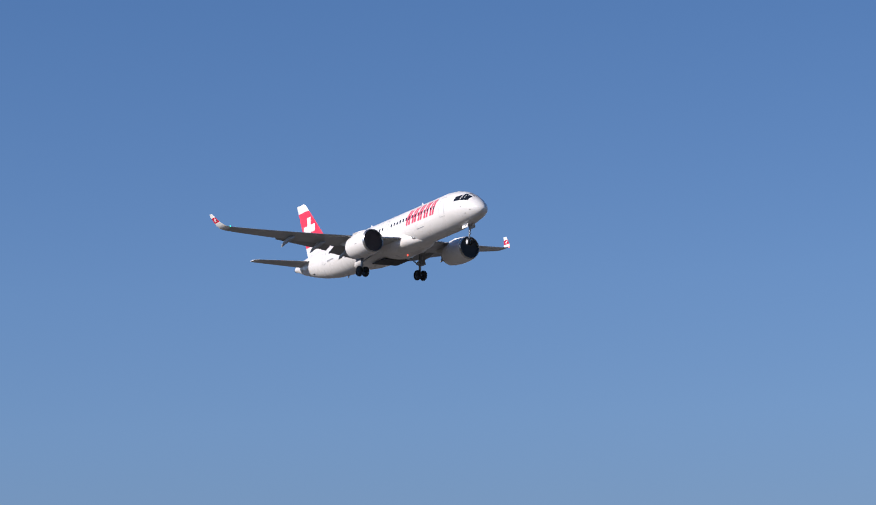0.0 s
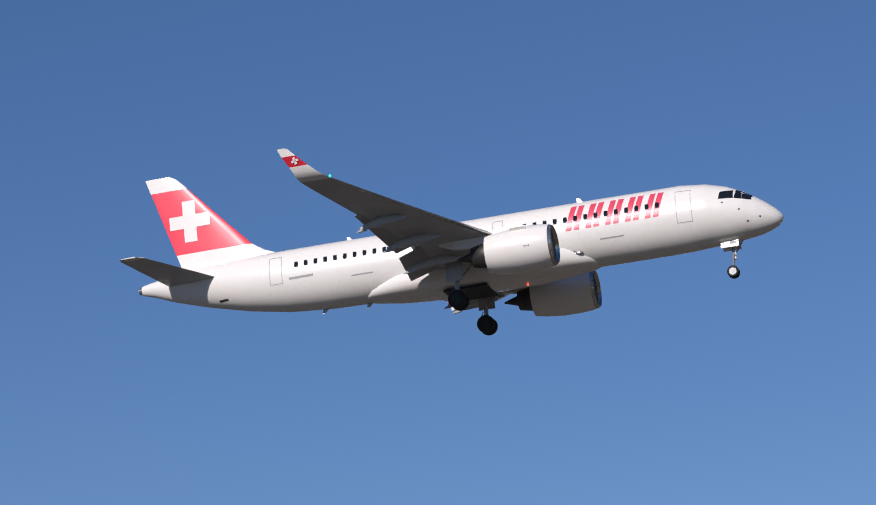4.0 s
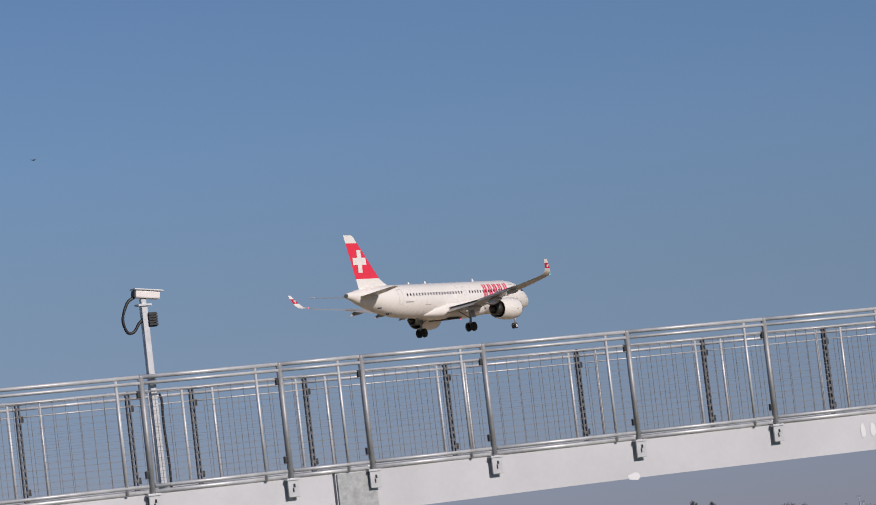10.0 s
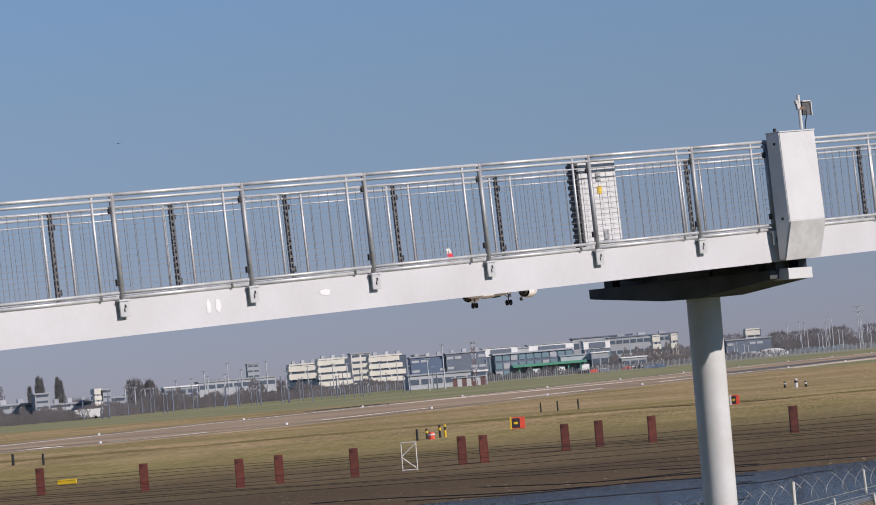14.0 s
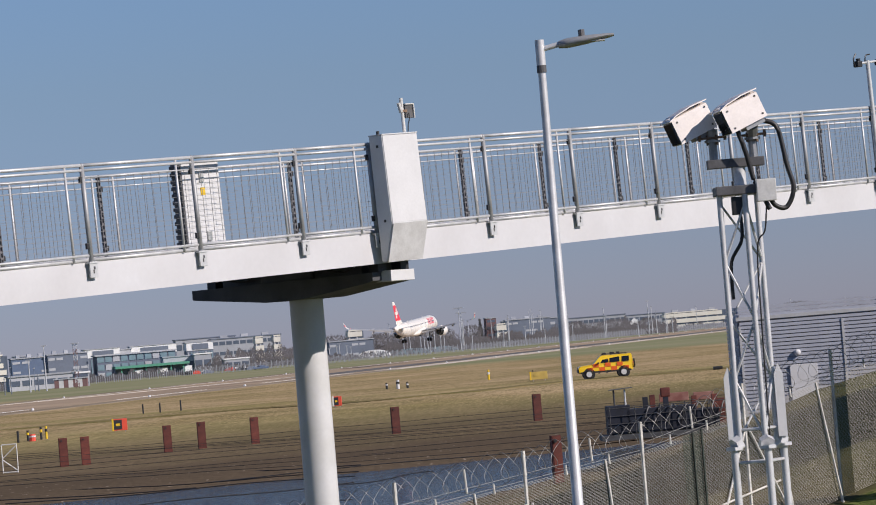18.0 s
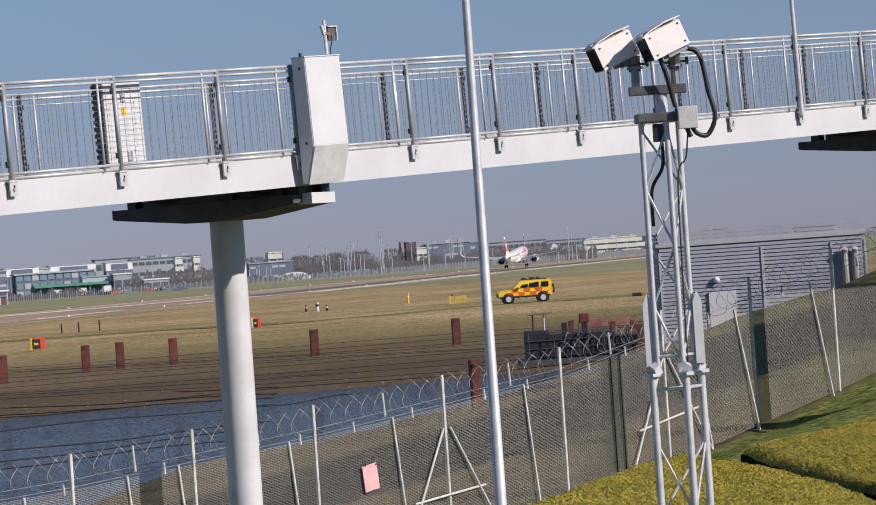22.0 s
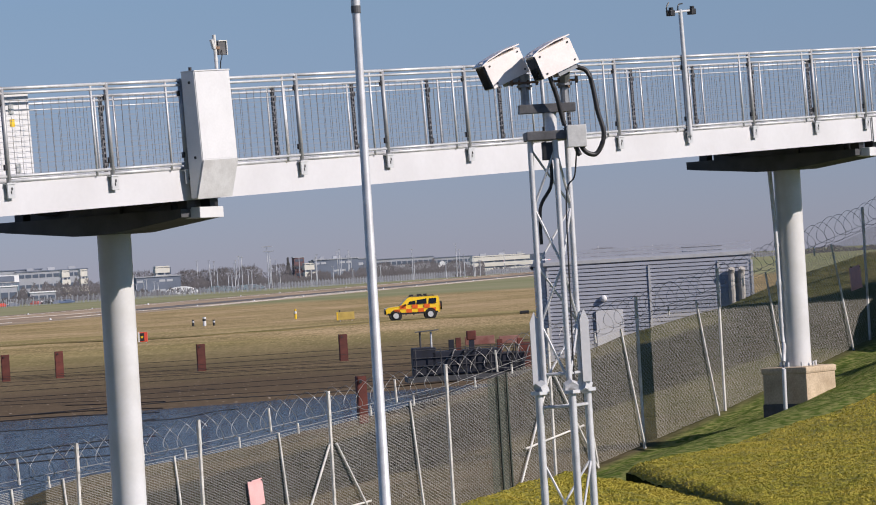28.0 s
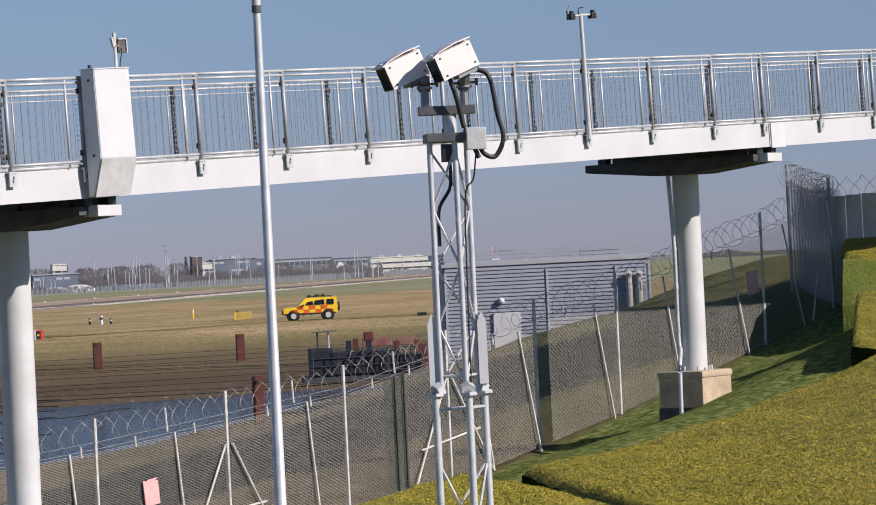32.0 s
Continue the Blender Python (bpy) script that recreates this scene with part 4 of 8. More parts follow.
# ---- security fence ----
WIREFENCE = mat("fence_wire", (0.35, 0.335, 0.30), 0.55, 0.0, vary=0.15, scale=0.6)
FENCEPOST = mat("fence_post_grey", (0.66, 0.65, 0.62), 0.65, 0.0, vary=0.2, scale=4, second=(0.46, 0.45, 0.43))
FENCEDARK = mat("fence_post_dark", (0.05, 0.05, 0.055), 0.6, vary=0.2)
STRIPGREEN = mat("dark_green_mesh", (0.036, 0.050, 0.038), 0.6, vary=0.2)
SHEETGREY = mat("pale_sheet_steel", (0.50, 0.50, 0.49), 0.55, vary=0.12, scale=2.0, fine=12, second=(0.40, 0.40, 0.39), spread=0.08)
RAZOR = mat("razor_wire", (0.38, 0.38, 0.38), 0.5, 0.25, vary=0.2)
TALL = [-52.0, -47.5, -43.0, -38.5, -34.0, -30.4, -27.2, -23.98, -20.57, -16.85, -12.49, -8.13, -3.95, 0.0, 3.92, 7.8, 11.8, 15.95]
# tops of the pale stays between the posts, and how far each foot stands along from its top
STAYS = [(-36.3, 0.3), (-32.0, 0.3), (-28.6, 0.3), (-25.3, 0.3), (-22.51, 0.3), (-21.05, 0.3), (-17.71, 0.3), (-14.31, 0.3), (-9.6, 0.3), (-2.75, 0.5), (-0.81, 0.7), (2.76, 0.7),
         (6.30, 0.62), (9.88, 0.8), (13.0, 0.95), (15.74, 0.5)]
SPIKES = [-24.2, -21.4, -18.9, -17.3, -15.56, -13.58, -11.0, -9.4, -7.0, -5.5, -1.9, 1.5, 5.2, 9.0, 13.6]
MIDS = [-22.23, -18.6, -14.51, -10.04, -6.1]


def fence_at(s):
    p = FENCE_O + FENCE_D * s
    return Vector((p.x, p.y, lerp(s, BANK_S, BANK_Z)))


def fence_panel(f, a, b, top, name="mesh_panel", heavy=1.0):
    """Welded wires between two posts, following the ground."""
    bm = new_bm()
    d = b - a
    ln = math.hypot(d.x, d.y)
    h = Vector((d.x, d.y, 0)).normalized()
    nrm = Vector((-h.y, h.x, 0)) * 0.004

    def wire(p, q, w):
        t = (q - p).normalized()
        side = (Vector((0, 0, 1)) if abs(t.z) < 0.7 else h) * w / 2
        vs = [bm.verts.new(v) for v in (p - side, q - side, q + side, p + side)]
        bm.faces.new(vs)
    nv, nh = int(ln / 0.076), int(top / 0.032)
    for i in range(nv + 1):
        p = a + d * i / nv
        wire(p + Vector((0, 0, 0.04)), p + Vector((0, 0, top)), 0.0045 * heavy)
    for j in range(nh + 1):
        z = Vector((0, 0, 0.05 + (top - 0.05) * j / nh))
        wire(a + z + nrm, b + z + nrm, 0.0072 * heavy)
    return part(name, bm, WIREFENCE, f)


def coil(bm, a, b, r, turns, thick=0.0058):
    d = b - a
    h = Vector((d.x, d.y, 0)).normalized()
    s = Vector((-h.y, h.x, 0))
    n = int(turns * 18)
    pts = []
    for i in range(n + 1):
        t = i / n
        w = 2 * math.pi * turns * t
        rr = r * (1 + 0.10 * math.sin(i * 0.171) + 0.08 * math.sin(i * 0.057 + a.x))
        pts.append(a + d * t + s * rr * math.cos(w) + Vector((0, 0, 1)) * rr * math.sin(w) + h * 0.12 * math.sin(w * 2))
    pipe(bm, pts, thick, 4)


def security_fence():
    f = thing("security_fence", Matrix(), "welded mesh security fence topped with razor wire coils", "fence")
    up = Vector((0, 0, 1))
    for k, (s0, s1) in enumerate(zip(TALL, TALL[1:])):
        a, b = fence_at(s0), fence_at(s1)
        fence_panel(f, a, b, 2.92)
        bm = new_bm()
        coil(bm, a + up * 3.36, b + up * 3.36, 0.31, (s1 - s0) / 0.50)
        part("razor_coil", bm, RAZOR, f, "looped razor wire")
        for z in (2.98, 3.12):
            bm = new_bm()
            rod(bm, a + up * z, b + up * z, 0.006, seg=4)
            part("strand", bm, RAZOR, f)
    for s, run in STAYS:
        # light stays that rake along the fence, with a splayed foot
        bm = new_bm()
        rod(bm, fence_at(s + run) + FENCE_N * 0.10 - up * 0.1, fence_at(s) + up * 2.98 + FENCE_N * 0.03, 0.027, seg=8)
        part("stay", bm, FENCEPOST, f, "pale leaning stay")
    for s in SPIKES:
        p = fence_at(s)
        bm = new_bm()
        rod(bm, p + up * 2.86, p + up * 3.08 - FENCE_D * 0.02, 0.022, seg=6)
        part("wire_spike", bm, FENCEPOST, f)
    for s in MIDS:
        p = fence_at(s)
        bm = new_bm()
        rod(bm, p + up * 3.02, p + up * 3.52 - FENCE_D * 0.04, 0.024, seg=6)
        part("coil_prop", bm, FENCEPOST, f)
    for k, s in enumerate(TALL):
        p = fence_at(s)
        bm = new_bm()
        rod(bm, p - up * 0.3, p + up * 2.95, 0.036, seg=8)
        part("post", bm, FENCEPOST, f)
        bm = new_bm()
        rod(bm, p + up * 2.95, p + up * 3.60, 0.042, seg=8)
        part("post_top", bm, FENCEPOST, f)
        if k in (10, 12):
            # two raking legs and a tie make an A-frame on the post
            feet = []
            for sg in (-1, 1):
                bm = new_bm()
                q = fence_at(s + sg * (1.28 if sg < 0 else 1.22)) + up * 0.7
                feet.append(q)
                rod(bm, q - up * 0.9 + FENCE_D * sg * 0.62 + FENCE_N * 0.1, p + up * 2.48 + FENCE_N * 0.05 + FENCE_D * sg * 0.12, 0.026, seg=8)
                part("brace", bm, FENCEPOST, f)
            bm = new_bm()
            rod(bm, feet[0] + up * 0.38 + FENCE_N * 0.06, feet[1] + up * 0.38 + FENCE_N * 0.06, 0.024, seg=8)
            part("brace_tie", bm, FENCEPOST, f)
    bm = new_bm()
    rod(bm, fence_at(14.45) + FENCE_N * 0.1, fence_at(14.95) + up * 1.2 + FENCE_N * 0.05, 0.028, seg=8)
    part("brace", bm, FENCEPOST, f)
    # two narrow dark green mesh strips, each with a post
    for s0, s1 in ((-6.56, -6.20), (-6.16, -5.84)):
        for off in (-0.03,):
            fence_panel(f, fence_at(s0) - FENCE_N * off, fence_at(s1) - FENCE_N * off, 2.92, "gate_panel", 2.1).data.materials[0] = STRIPGREEN
        bm = new_bm()
        rod(bm, fence_at(s1) + FENCE_N * 0.06, fence_at(s1) + up * 2.95 + FENCE_N * 0.06, 0.03, seg=6)
        part("gate_post", bm, STRIPGREEN, f)
    # faded warning boards
    turn = Matrix.Rotation(math.atan2(FENCE_D.y, FENCE_D.x), 4, 'Z')
    for s, z, wide, tall in ((-15.2, 1.88, 0.48, 0.54), (11.08, 1.84, 0.62, 0.62)):
        c = fence_at(s) + FENCE_N * 0.06
        g = thing("warning_board", Matrix(), "faded pink warning board tied to the fence", "sign", "fence boards")
        bm = new_bm()
        box(bm, (c.x, c.y, c.z + z), (wide, 0.02, tall), turn @ pose(0, 0, 0, 0, -7, 0), bevel=0.004)
        part("board", bm, PINK, g)
        for sg in (-0.36, 0.36):
            bm = new_bm()
            q = c + FENCE_D * sg * wide
            box(bm, (q.x, q.y, c.z + z + 0.47 * tall), (0.03, 0.05, 0.03), turn)
            part("tie", bm, BLACK, g)
    # return leg at the corner: several close layers, and the run that goes on beyond
    c = fence_at(15.95)
    r = thing("return_fence", Matrix(), "tall close-mesh return fence at the corner", "fence")
    far = Vector((13.85, 100.5, 4.1))
    for off in (0.0, 0.10, 0.2, 0.3, 0.4):
        o = FENCE_N * off
        fence_panel(r, c + o, far + o, 3.2)
    for t in (0.0, 1.0):
        p = c.lerp(far, t)
        bm = new_bm()
        rod(bm, p - up * 0.4, p + up * 3.6, 0.045, seg=8)
        part("post", bm, GALVPOST, r)
    for i in range(14):
        p = c.lerp(far, (i + 0.5) / 14)
        bm = new_bm()
        rod(bm, p, p + up * (3.2 + 0.1 * (i % 2)), 0.014, seg=5)
        part("mesh_rib", bm, RAZOR, r)
    for k in range(2):
        bm = new_bm()
        coil(bm, c + up * (3.35 - 0.2 * k), far + up * (3.4 - 0.2 * k), 0.26, 24)
        part("razor_coil", bm, RAZOR, r)
    e = Vector((26.0, 99.5, 4.2))
    g = thing("sheet_fence", Matrix(), "grey steel sheet fence topped with razor wire", "fence")
    d = (e - c)
    for i in range(24):
        p = c + d * (i + 0.5) / 24
        bm = new_bm()
        box(bm, (p.x, p.y, p.z + 1.55), (d.length / 24 * 0.94, 0.03, 3.0), Matrix.Rotation(math.atan2(d.y, d.x), 4, 'Z'))
        part("sheet", bm, SHEETGREY, g)
    bm = new_bm()
    coil(bm, c + up * 3.3, e + up * 3.3, 0.30, 26)
    part("razor_coil", bm, RAZOR, g)


security_fence()

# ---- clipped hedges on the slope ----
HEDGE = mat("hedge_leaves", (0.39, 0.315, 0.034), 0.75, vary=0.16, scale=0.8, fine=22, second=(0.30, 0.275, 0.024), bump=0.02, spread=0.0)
# darkened base below the leaves, with the shade of the gaps in its colour
HEDGEBASE = mat("hedge_leaf_gaps", (0.250, 0.215, 0.025), 0.85, vary=0.4, scale=1.6, fine=30, second=(0.115, 0.115, 0.014), bump=0.04)
# near-black for the hedge sides: the trench shade is put into the colour
HEDGEDARK = mat("hedge_side_shade", (0.022, 0.026, 0.008), 0.9, vary=0.3, scale=6, fine=20)


def hedge(corners, label, nu=60, nv=60, leaves=9000, side=None, depth=3.0, sag=0.0):
    """Clipped hedge: a bumpy top over four corners (near left, near right, far right, far left), straight sides, loose leaves."""
    g = thing("hedge", Matrix(), label, "hedge", "clipped hedges")
    a, b, c, d = [Vector(p) for p in corners]

    def top(u, v):
        p = (a * (1 - u) + b * u) * (1 - v) + (d * (1 - u) + c * u) * v
        edge = min(u, 1 - u, v, 1 - v)
        z = 0.07 * noise.noise((p.x * 0.35, p.y * 0.35, 1)) + 0.03 * noise.noise((p.x * 1.7, p.y * 1.7, 5)) + 0.025 * noise.noise((p.x * 5, p.y * 5, 9)) + 0.02 * noise.noise((p.x * 14, p.y * 14, 3))
        return p + Vector((0, 0, z - sag * 4 * u * (1 - u) * v - 0.16 * max(0, 1 - edge * 30) ** 2))
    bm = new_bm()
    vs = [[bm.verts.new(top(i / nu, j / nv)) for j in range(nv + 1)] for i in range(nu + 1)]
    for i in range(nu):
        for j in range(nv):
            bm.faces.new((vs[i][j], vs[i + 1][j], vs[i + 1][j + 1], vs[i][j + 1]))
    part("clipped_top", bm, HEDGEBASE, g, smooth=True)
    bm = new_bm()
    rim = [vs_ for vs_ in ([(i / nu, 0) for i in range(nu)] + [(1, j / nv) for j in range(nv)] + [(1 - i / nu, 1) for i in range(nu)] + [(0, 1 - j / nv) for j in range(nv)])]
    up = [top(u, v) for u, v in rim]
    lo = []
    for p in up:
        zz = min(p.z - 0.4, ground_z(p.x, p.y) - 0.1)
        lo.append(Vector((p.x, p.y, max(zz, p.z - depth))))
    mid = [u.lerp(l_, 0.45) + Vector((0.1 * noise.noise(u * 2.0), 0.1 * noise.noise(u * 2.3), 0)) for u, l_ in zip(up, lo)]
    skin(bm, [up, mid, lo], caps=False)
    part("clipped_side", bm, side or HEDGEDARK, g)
    rnd = random.Random(5)
    verts, faces = [], []
    for _ in range(leaves):
        u, v = rnd.random(), rnd.random()
        p = top(u, v) + Vector((0, 0, rnd.uniform(-0.012, 0.024)))
        s = rnd.uniform(0.011, 0.021)
        e1 = Vector((rnd.uniform(-1, 1), rnd.uniform(-1, 1), rnd.uniform(-0.8, 0.8))).normalized() * s
        e2 = Vector((rnd.uniform(-1, 1), rnd.uniform(-1, 1), rnd.uniform(-0.35, 0.4))).normalized() * s * 0.7
        k = len(verts)
        verts += [p - e1, p + e2, p + e1, p - e2]
        faces.append((k, k + 1, k + 2, k + 3))
    me = bpy.data.meshes.new("leaves")
    me.from_pydata([tuple(x) for x in verts], [], faces)
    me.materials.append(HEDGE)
    ob = new("leaves", me)
    ob.parent = g
    tagged(ob, kind="stuff")


hedge([(5.65, 45.3, 1.39), (8.88, 36.6, 1.40), (12.6, 75.2, 3.05), (3.42, 61.8, 1.48)], "yellow-green clipped hedge running up the slope", 150, 150, leaves=260000, sag=0.28)
hedge([(-1.0, 43.8, 1.94), (4.98, 44.2, 1.53), (3.3, 56.0, 1.58), (2.2, 57.6, 1.72)], "low yellow-green clipped hedge beside the tower", 80, 80, leaves=80000)
hedge([(12.14, 78.57, 3.05), (14.90, 77.07, 2.40), (16.60, 85.40, 4.06), (13.46, 85.95, 4.02)], "middle clipped hedge beside the path", 50, 50, leaves=30000)
hedge([(13.85, 90.34, 4.98), (17.39, 89.32, 4.44), (18.39, 94.22, 5.33), (14.49, 94.39, 5.40)], "upper clipped hedge beside the fence corner", 40, 40, leaves=30000, depth=0.4)


def grass_bank():
    """Steep grass bank between the two upper hedges."""
    a, b, c, d = Vector((13.59, 89.17, 3.60)), Vector((17.61, 87.75, 3.27)), Vector((17.95, 89.21, 4.27)), Vector((13.83, 90.25, 4.86))
    bm = new_bm()
    rings = []
    for j in range(25):
        v = j / 24
        ring = []
        for i in range(31):
            u = i / 30
            p = (a * (1 - u) + b * u) * (1 - min(1, v * 1.6)) + (d * (1 - u) + c * u) * min(1, v * 1.6)
            if v > 0.625:
                p = p + Vector((1.8, 11.0, 0.3)) * (v - 0.625)
            ring.append((p.x, p.y, p.z + 0.06 * noise.noise(p * 1.4)))
        rings.append([(ring[0][0], ring[0][1], 2.0)] + ring + [(ring[-1][0], ring[-1][1], 2.0)])
    skin(bm, rings, caps=True)
    m = mat("bank_grass", (0.110, 0.150, 0.030), 0.95, vary=0.35, scale=1.2, fine=14, second=(0.17, 0.18, 0.055), bump=0.05)
    tagged(part("grass_bank", bm, m, None, smooth=True), "steep green grass bank beside the fence corner", "bank", kind="structure")


grass_bank()

# ---- ribbed metal shed ----
def shed():
    g = thing("ribbed_shed", Matrix(), "low blue-grey shed of horizontal ribbed cladding", "shed")
    a, b = Vector((4.45, 125.0, 0.0)), Vector((11.98, 125.1, 0.0))
    d = (b - a)
    ln = d.length
    h = d.normalized()
    back = Vector((h.y * -1, h.x, 0)) * 9.0
    m = Matrix.Translation(a) @ Matrix.Rotation(math.atan2(h.y, h.x), 4, 'Z')
    g.matrix_basis = m
    bm = new_bm()
    box(bm, (ln / 2, 4.5, 2.55), (ln - 0.1, 8.9, 5.1))
    part("core_wall", bm, SHED, g)
    bm = new_bm()
    box(bm, (ln / 2, -0.05, 2.55), (ln, 0.06, 0.105))
    rib = bpy.data.meshes.new("rib")
    bm.to_mesh(rib)
    bm.free()
    rib.materials.append(SHED)
    for k in range(37):
        share("rib", rib, g, Matrix.Translation((0, 0, -2.05 + k * 0.14)))
    bm = new_bm()
    box(bm, (-0.05, 4.5, 2.55), (0.06, 8.9, 0.105))
    rib2 = bpy.data.meshes.new("rib")
    bm.to_mesh(rib2)
    bm.free()
    rib2.materials.append(SHED)
    for k in range(37):
        share("rib", rib2, g, Matrix.Translation((0, 0, -2.05 + k * 0.14)))
    for x in (0.0, 3.75, 6.3, ln):
        bm = new_bm()
        box(bm, (x, -0.09, 2.45), (0.08, 0.05, 4.9))
        part("cover_strip", bm, ROOF, g)
    bm = new_bm()
    skin(bm, [[(x, y, z) for y, z in ((-0.12, 5.09), (9.1, 5.09), (9.1, 5.20), (-0.12, 5.22))] for x in (-0.12, ln + 0.08)])
    part("roof", bm, ROOF, g, "pale grey metal roof edge")
    bm = new_bm()
    box(bm, (2.2, -0.12, 2.3), (1.0, 0.06, 2.1), bevel=0.01)
    part("door", bm, CABWHITE, g, "white door")
    bm = new_bm()
    bmesh.ops.create_uvsphere(bm, u_segments=14, v_segments=8, radius=0.125, matrix=Matrix.Translation((2.02, -0.14, 3.78)))
    part("round_light", bm, CABWHITE, g, "white round bulkhead light")
    for x in (6.75, 7.12):
        bm = new_bm()
        pipe(bm, arc([(x, -0.2, 2.9), (x, -0.2, 3.6), (x, -0.2, 4.35), (x + 0.02, -0.3, 4.6)], 4), 0.12, 10)
        part("flue_pipe", bm, CONC, g, "tan flue pipe")


shed()


# ---- posts and wires over the pond ----
def pile(x, y, h=1.55, w=0.43):
    g = thing("steel_post", at(x, y, ground_z(x, y), 12), "rust-red steel channel post standing in the mud", "post", "rust-red posts")
    bm = new_bm()
    box(bm, (0, 0, h / 2 - 0.2), (w, 0.05, h + 0.4))
    box(bm, (-w / 2, 0.14, h / 2 - 0.2), (0.05, 0.30, h + 0.4))
    box(bm, (w / 2, 0.14, h / 2 - 0.2), (0.05, 0.30, h + 0.4))
    part("channel", bm, RUST, g)
    bm = new_bm()
    rod(bm, (-w * 0.2, -0.03, h - 0.15), (-w * 0.2, -0.07, h - 0.15), 0.05, seg=6)
    part("lifting_eye", bm, BLACK, g)


for x, y in ((-63.0, 187.5), (-59.0, 188.5), (-56.1, 189.5), (-48.5, 184.0), (-41.6, 177.8), (-39.9, 179.9), (-35.8, 180.1), (-30.9, 186.3), (-29.7, 186.4), (-26.6, 197.4), (-24.8, 199.1), (-21.7, 199.5), (-13.1, 195.3), (-5.0, 198.3)):
    pile(x, y)
pile(-1.95, 95.0, 1.35, 0.22)
wires = thing("bird_wires", Matrix(), "dark steel wires strung over the pond to keep birds off", "wires", kind="stuff")
bm = new_bm()
# over the water the wires fan out, on the mud they run across it
for x0, y0, x1, y1, z in ((-24.1, 155.0, -14.7, 151.3, -0.2), (-22.6, 145.6, -14.3, 146.7, -0.2), (-20.6, 132.3, -13.4, 137.6, -0.2), (-18.0, 115.1, -11.9, 121.2, -0.2), (-17.0, 108.7, -11.6, 116.4, -0.2),
                          (-16.4, 104.6, -11.8, 110.5, -0.2), (-11.6, 136.9, -9.0, 142.3, -0.2), (-13.1, 156.0, -1.1, 161.0, -0.2),
                          (-26.2, 169.1, -15.4, 158.4, -0.1), (-14.0, 169.7, -4.4, 167.4, -0.1), (-33.0, 152.0, -22.0, 148.0, -0.2)):
    a, b = Vector((x0, y0, z)), Vector((x1, y1, z))
    pipe(bm, [a + (b - a) * t + Vector((0, 0, 0.05 * math.cos(t * 5 + x0))) for t in [-0.5 + 0.2 * i for i in range(10)]], 0.022, 4)
for k in range(10):
    y = 148 + 5.6 * k + 1.2 * math.sin(k * 2.3)
    pipe(bm, [(-90 + 4 * i, y - 0.03 * (-90 + 4 * i) + 0.3 * math.sin(i * 0.5 + k), 0.42 + 0.03 * k + 0.10 * math.cos(i * 0.45 + k) + 0.05 * noise.noise((i * 0.8, k, 0))) for i in range(28)], 0.011, 4)
tagged(part("strands", bm, BLACK, wires), kind="stuff")
fr = thing("braced_stand", at(-33.3, 183.0, ground_z(-33.3, 183.0), -5), "pale open steel stand with two braces", "stand")
for a, b in (((-0.42, 0, 0), (-0.42, 0, 1.55)), ((0.42, 0, 0), (0.42, 0, 1.55)), ((-0.42, 0, 1.55), (0.42, 0, 1.55)), ((-0.42, 0, 0.05), (0.42, 0, 0.05)), ((-0.42, 0, 0.8), (0.42, 0, 1.5)), ((-0.42, 0, 0.75), (0.42, 0, 0.1))):
    bm = new_bm()
    rod(bm, a, b, 0.03, seg=6)
    part("bar", bm, PALE, fr)


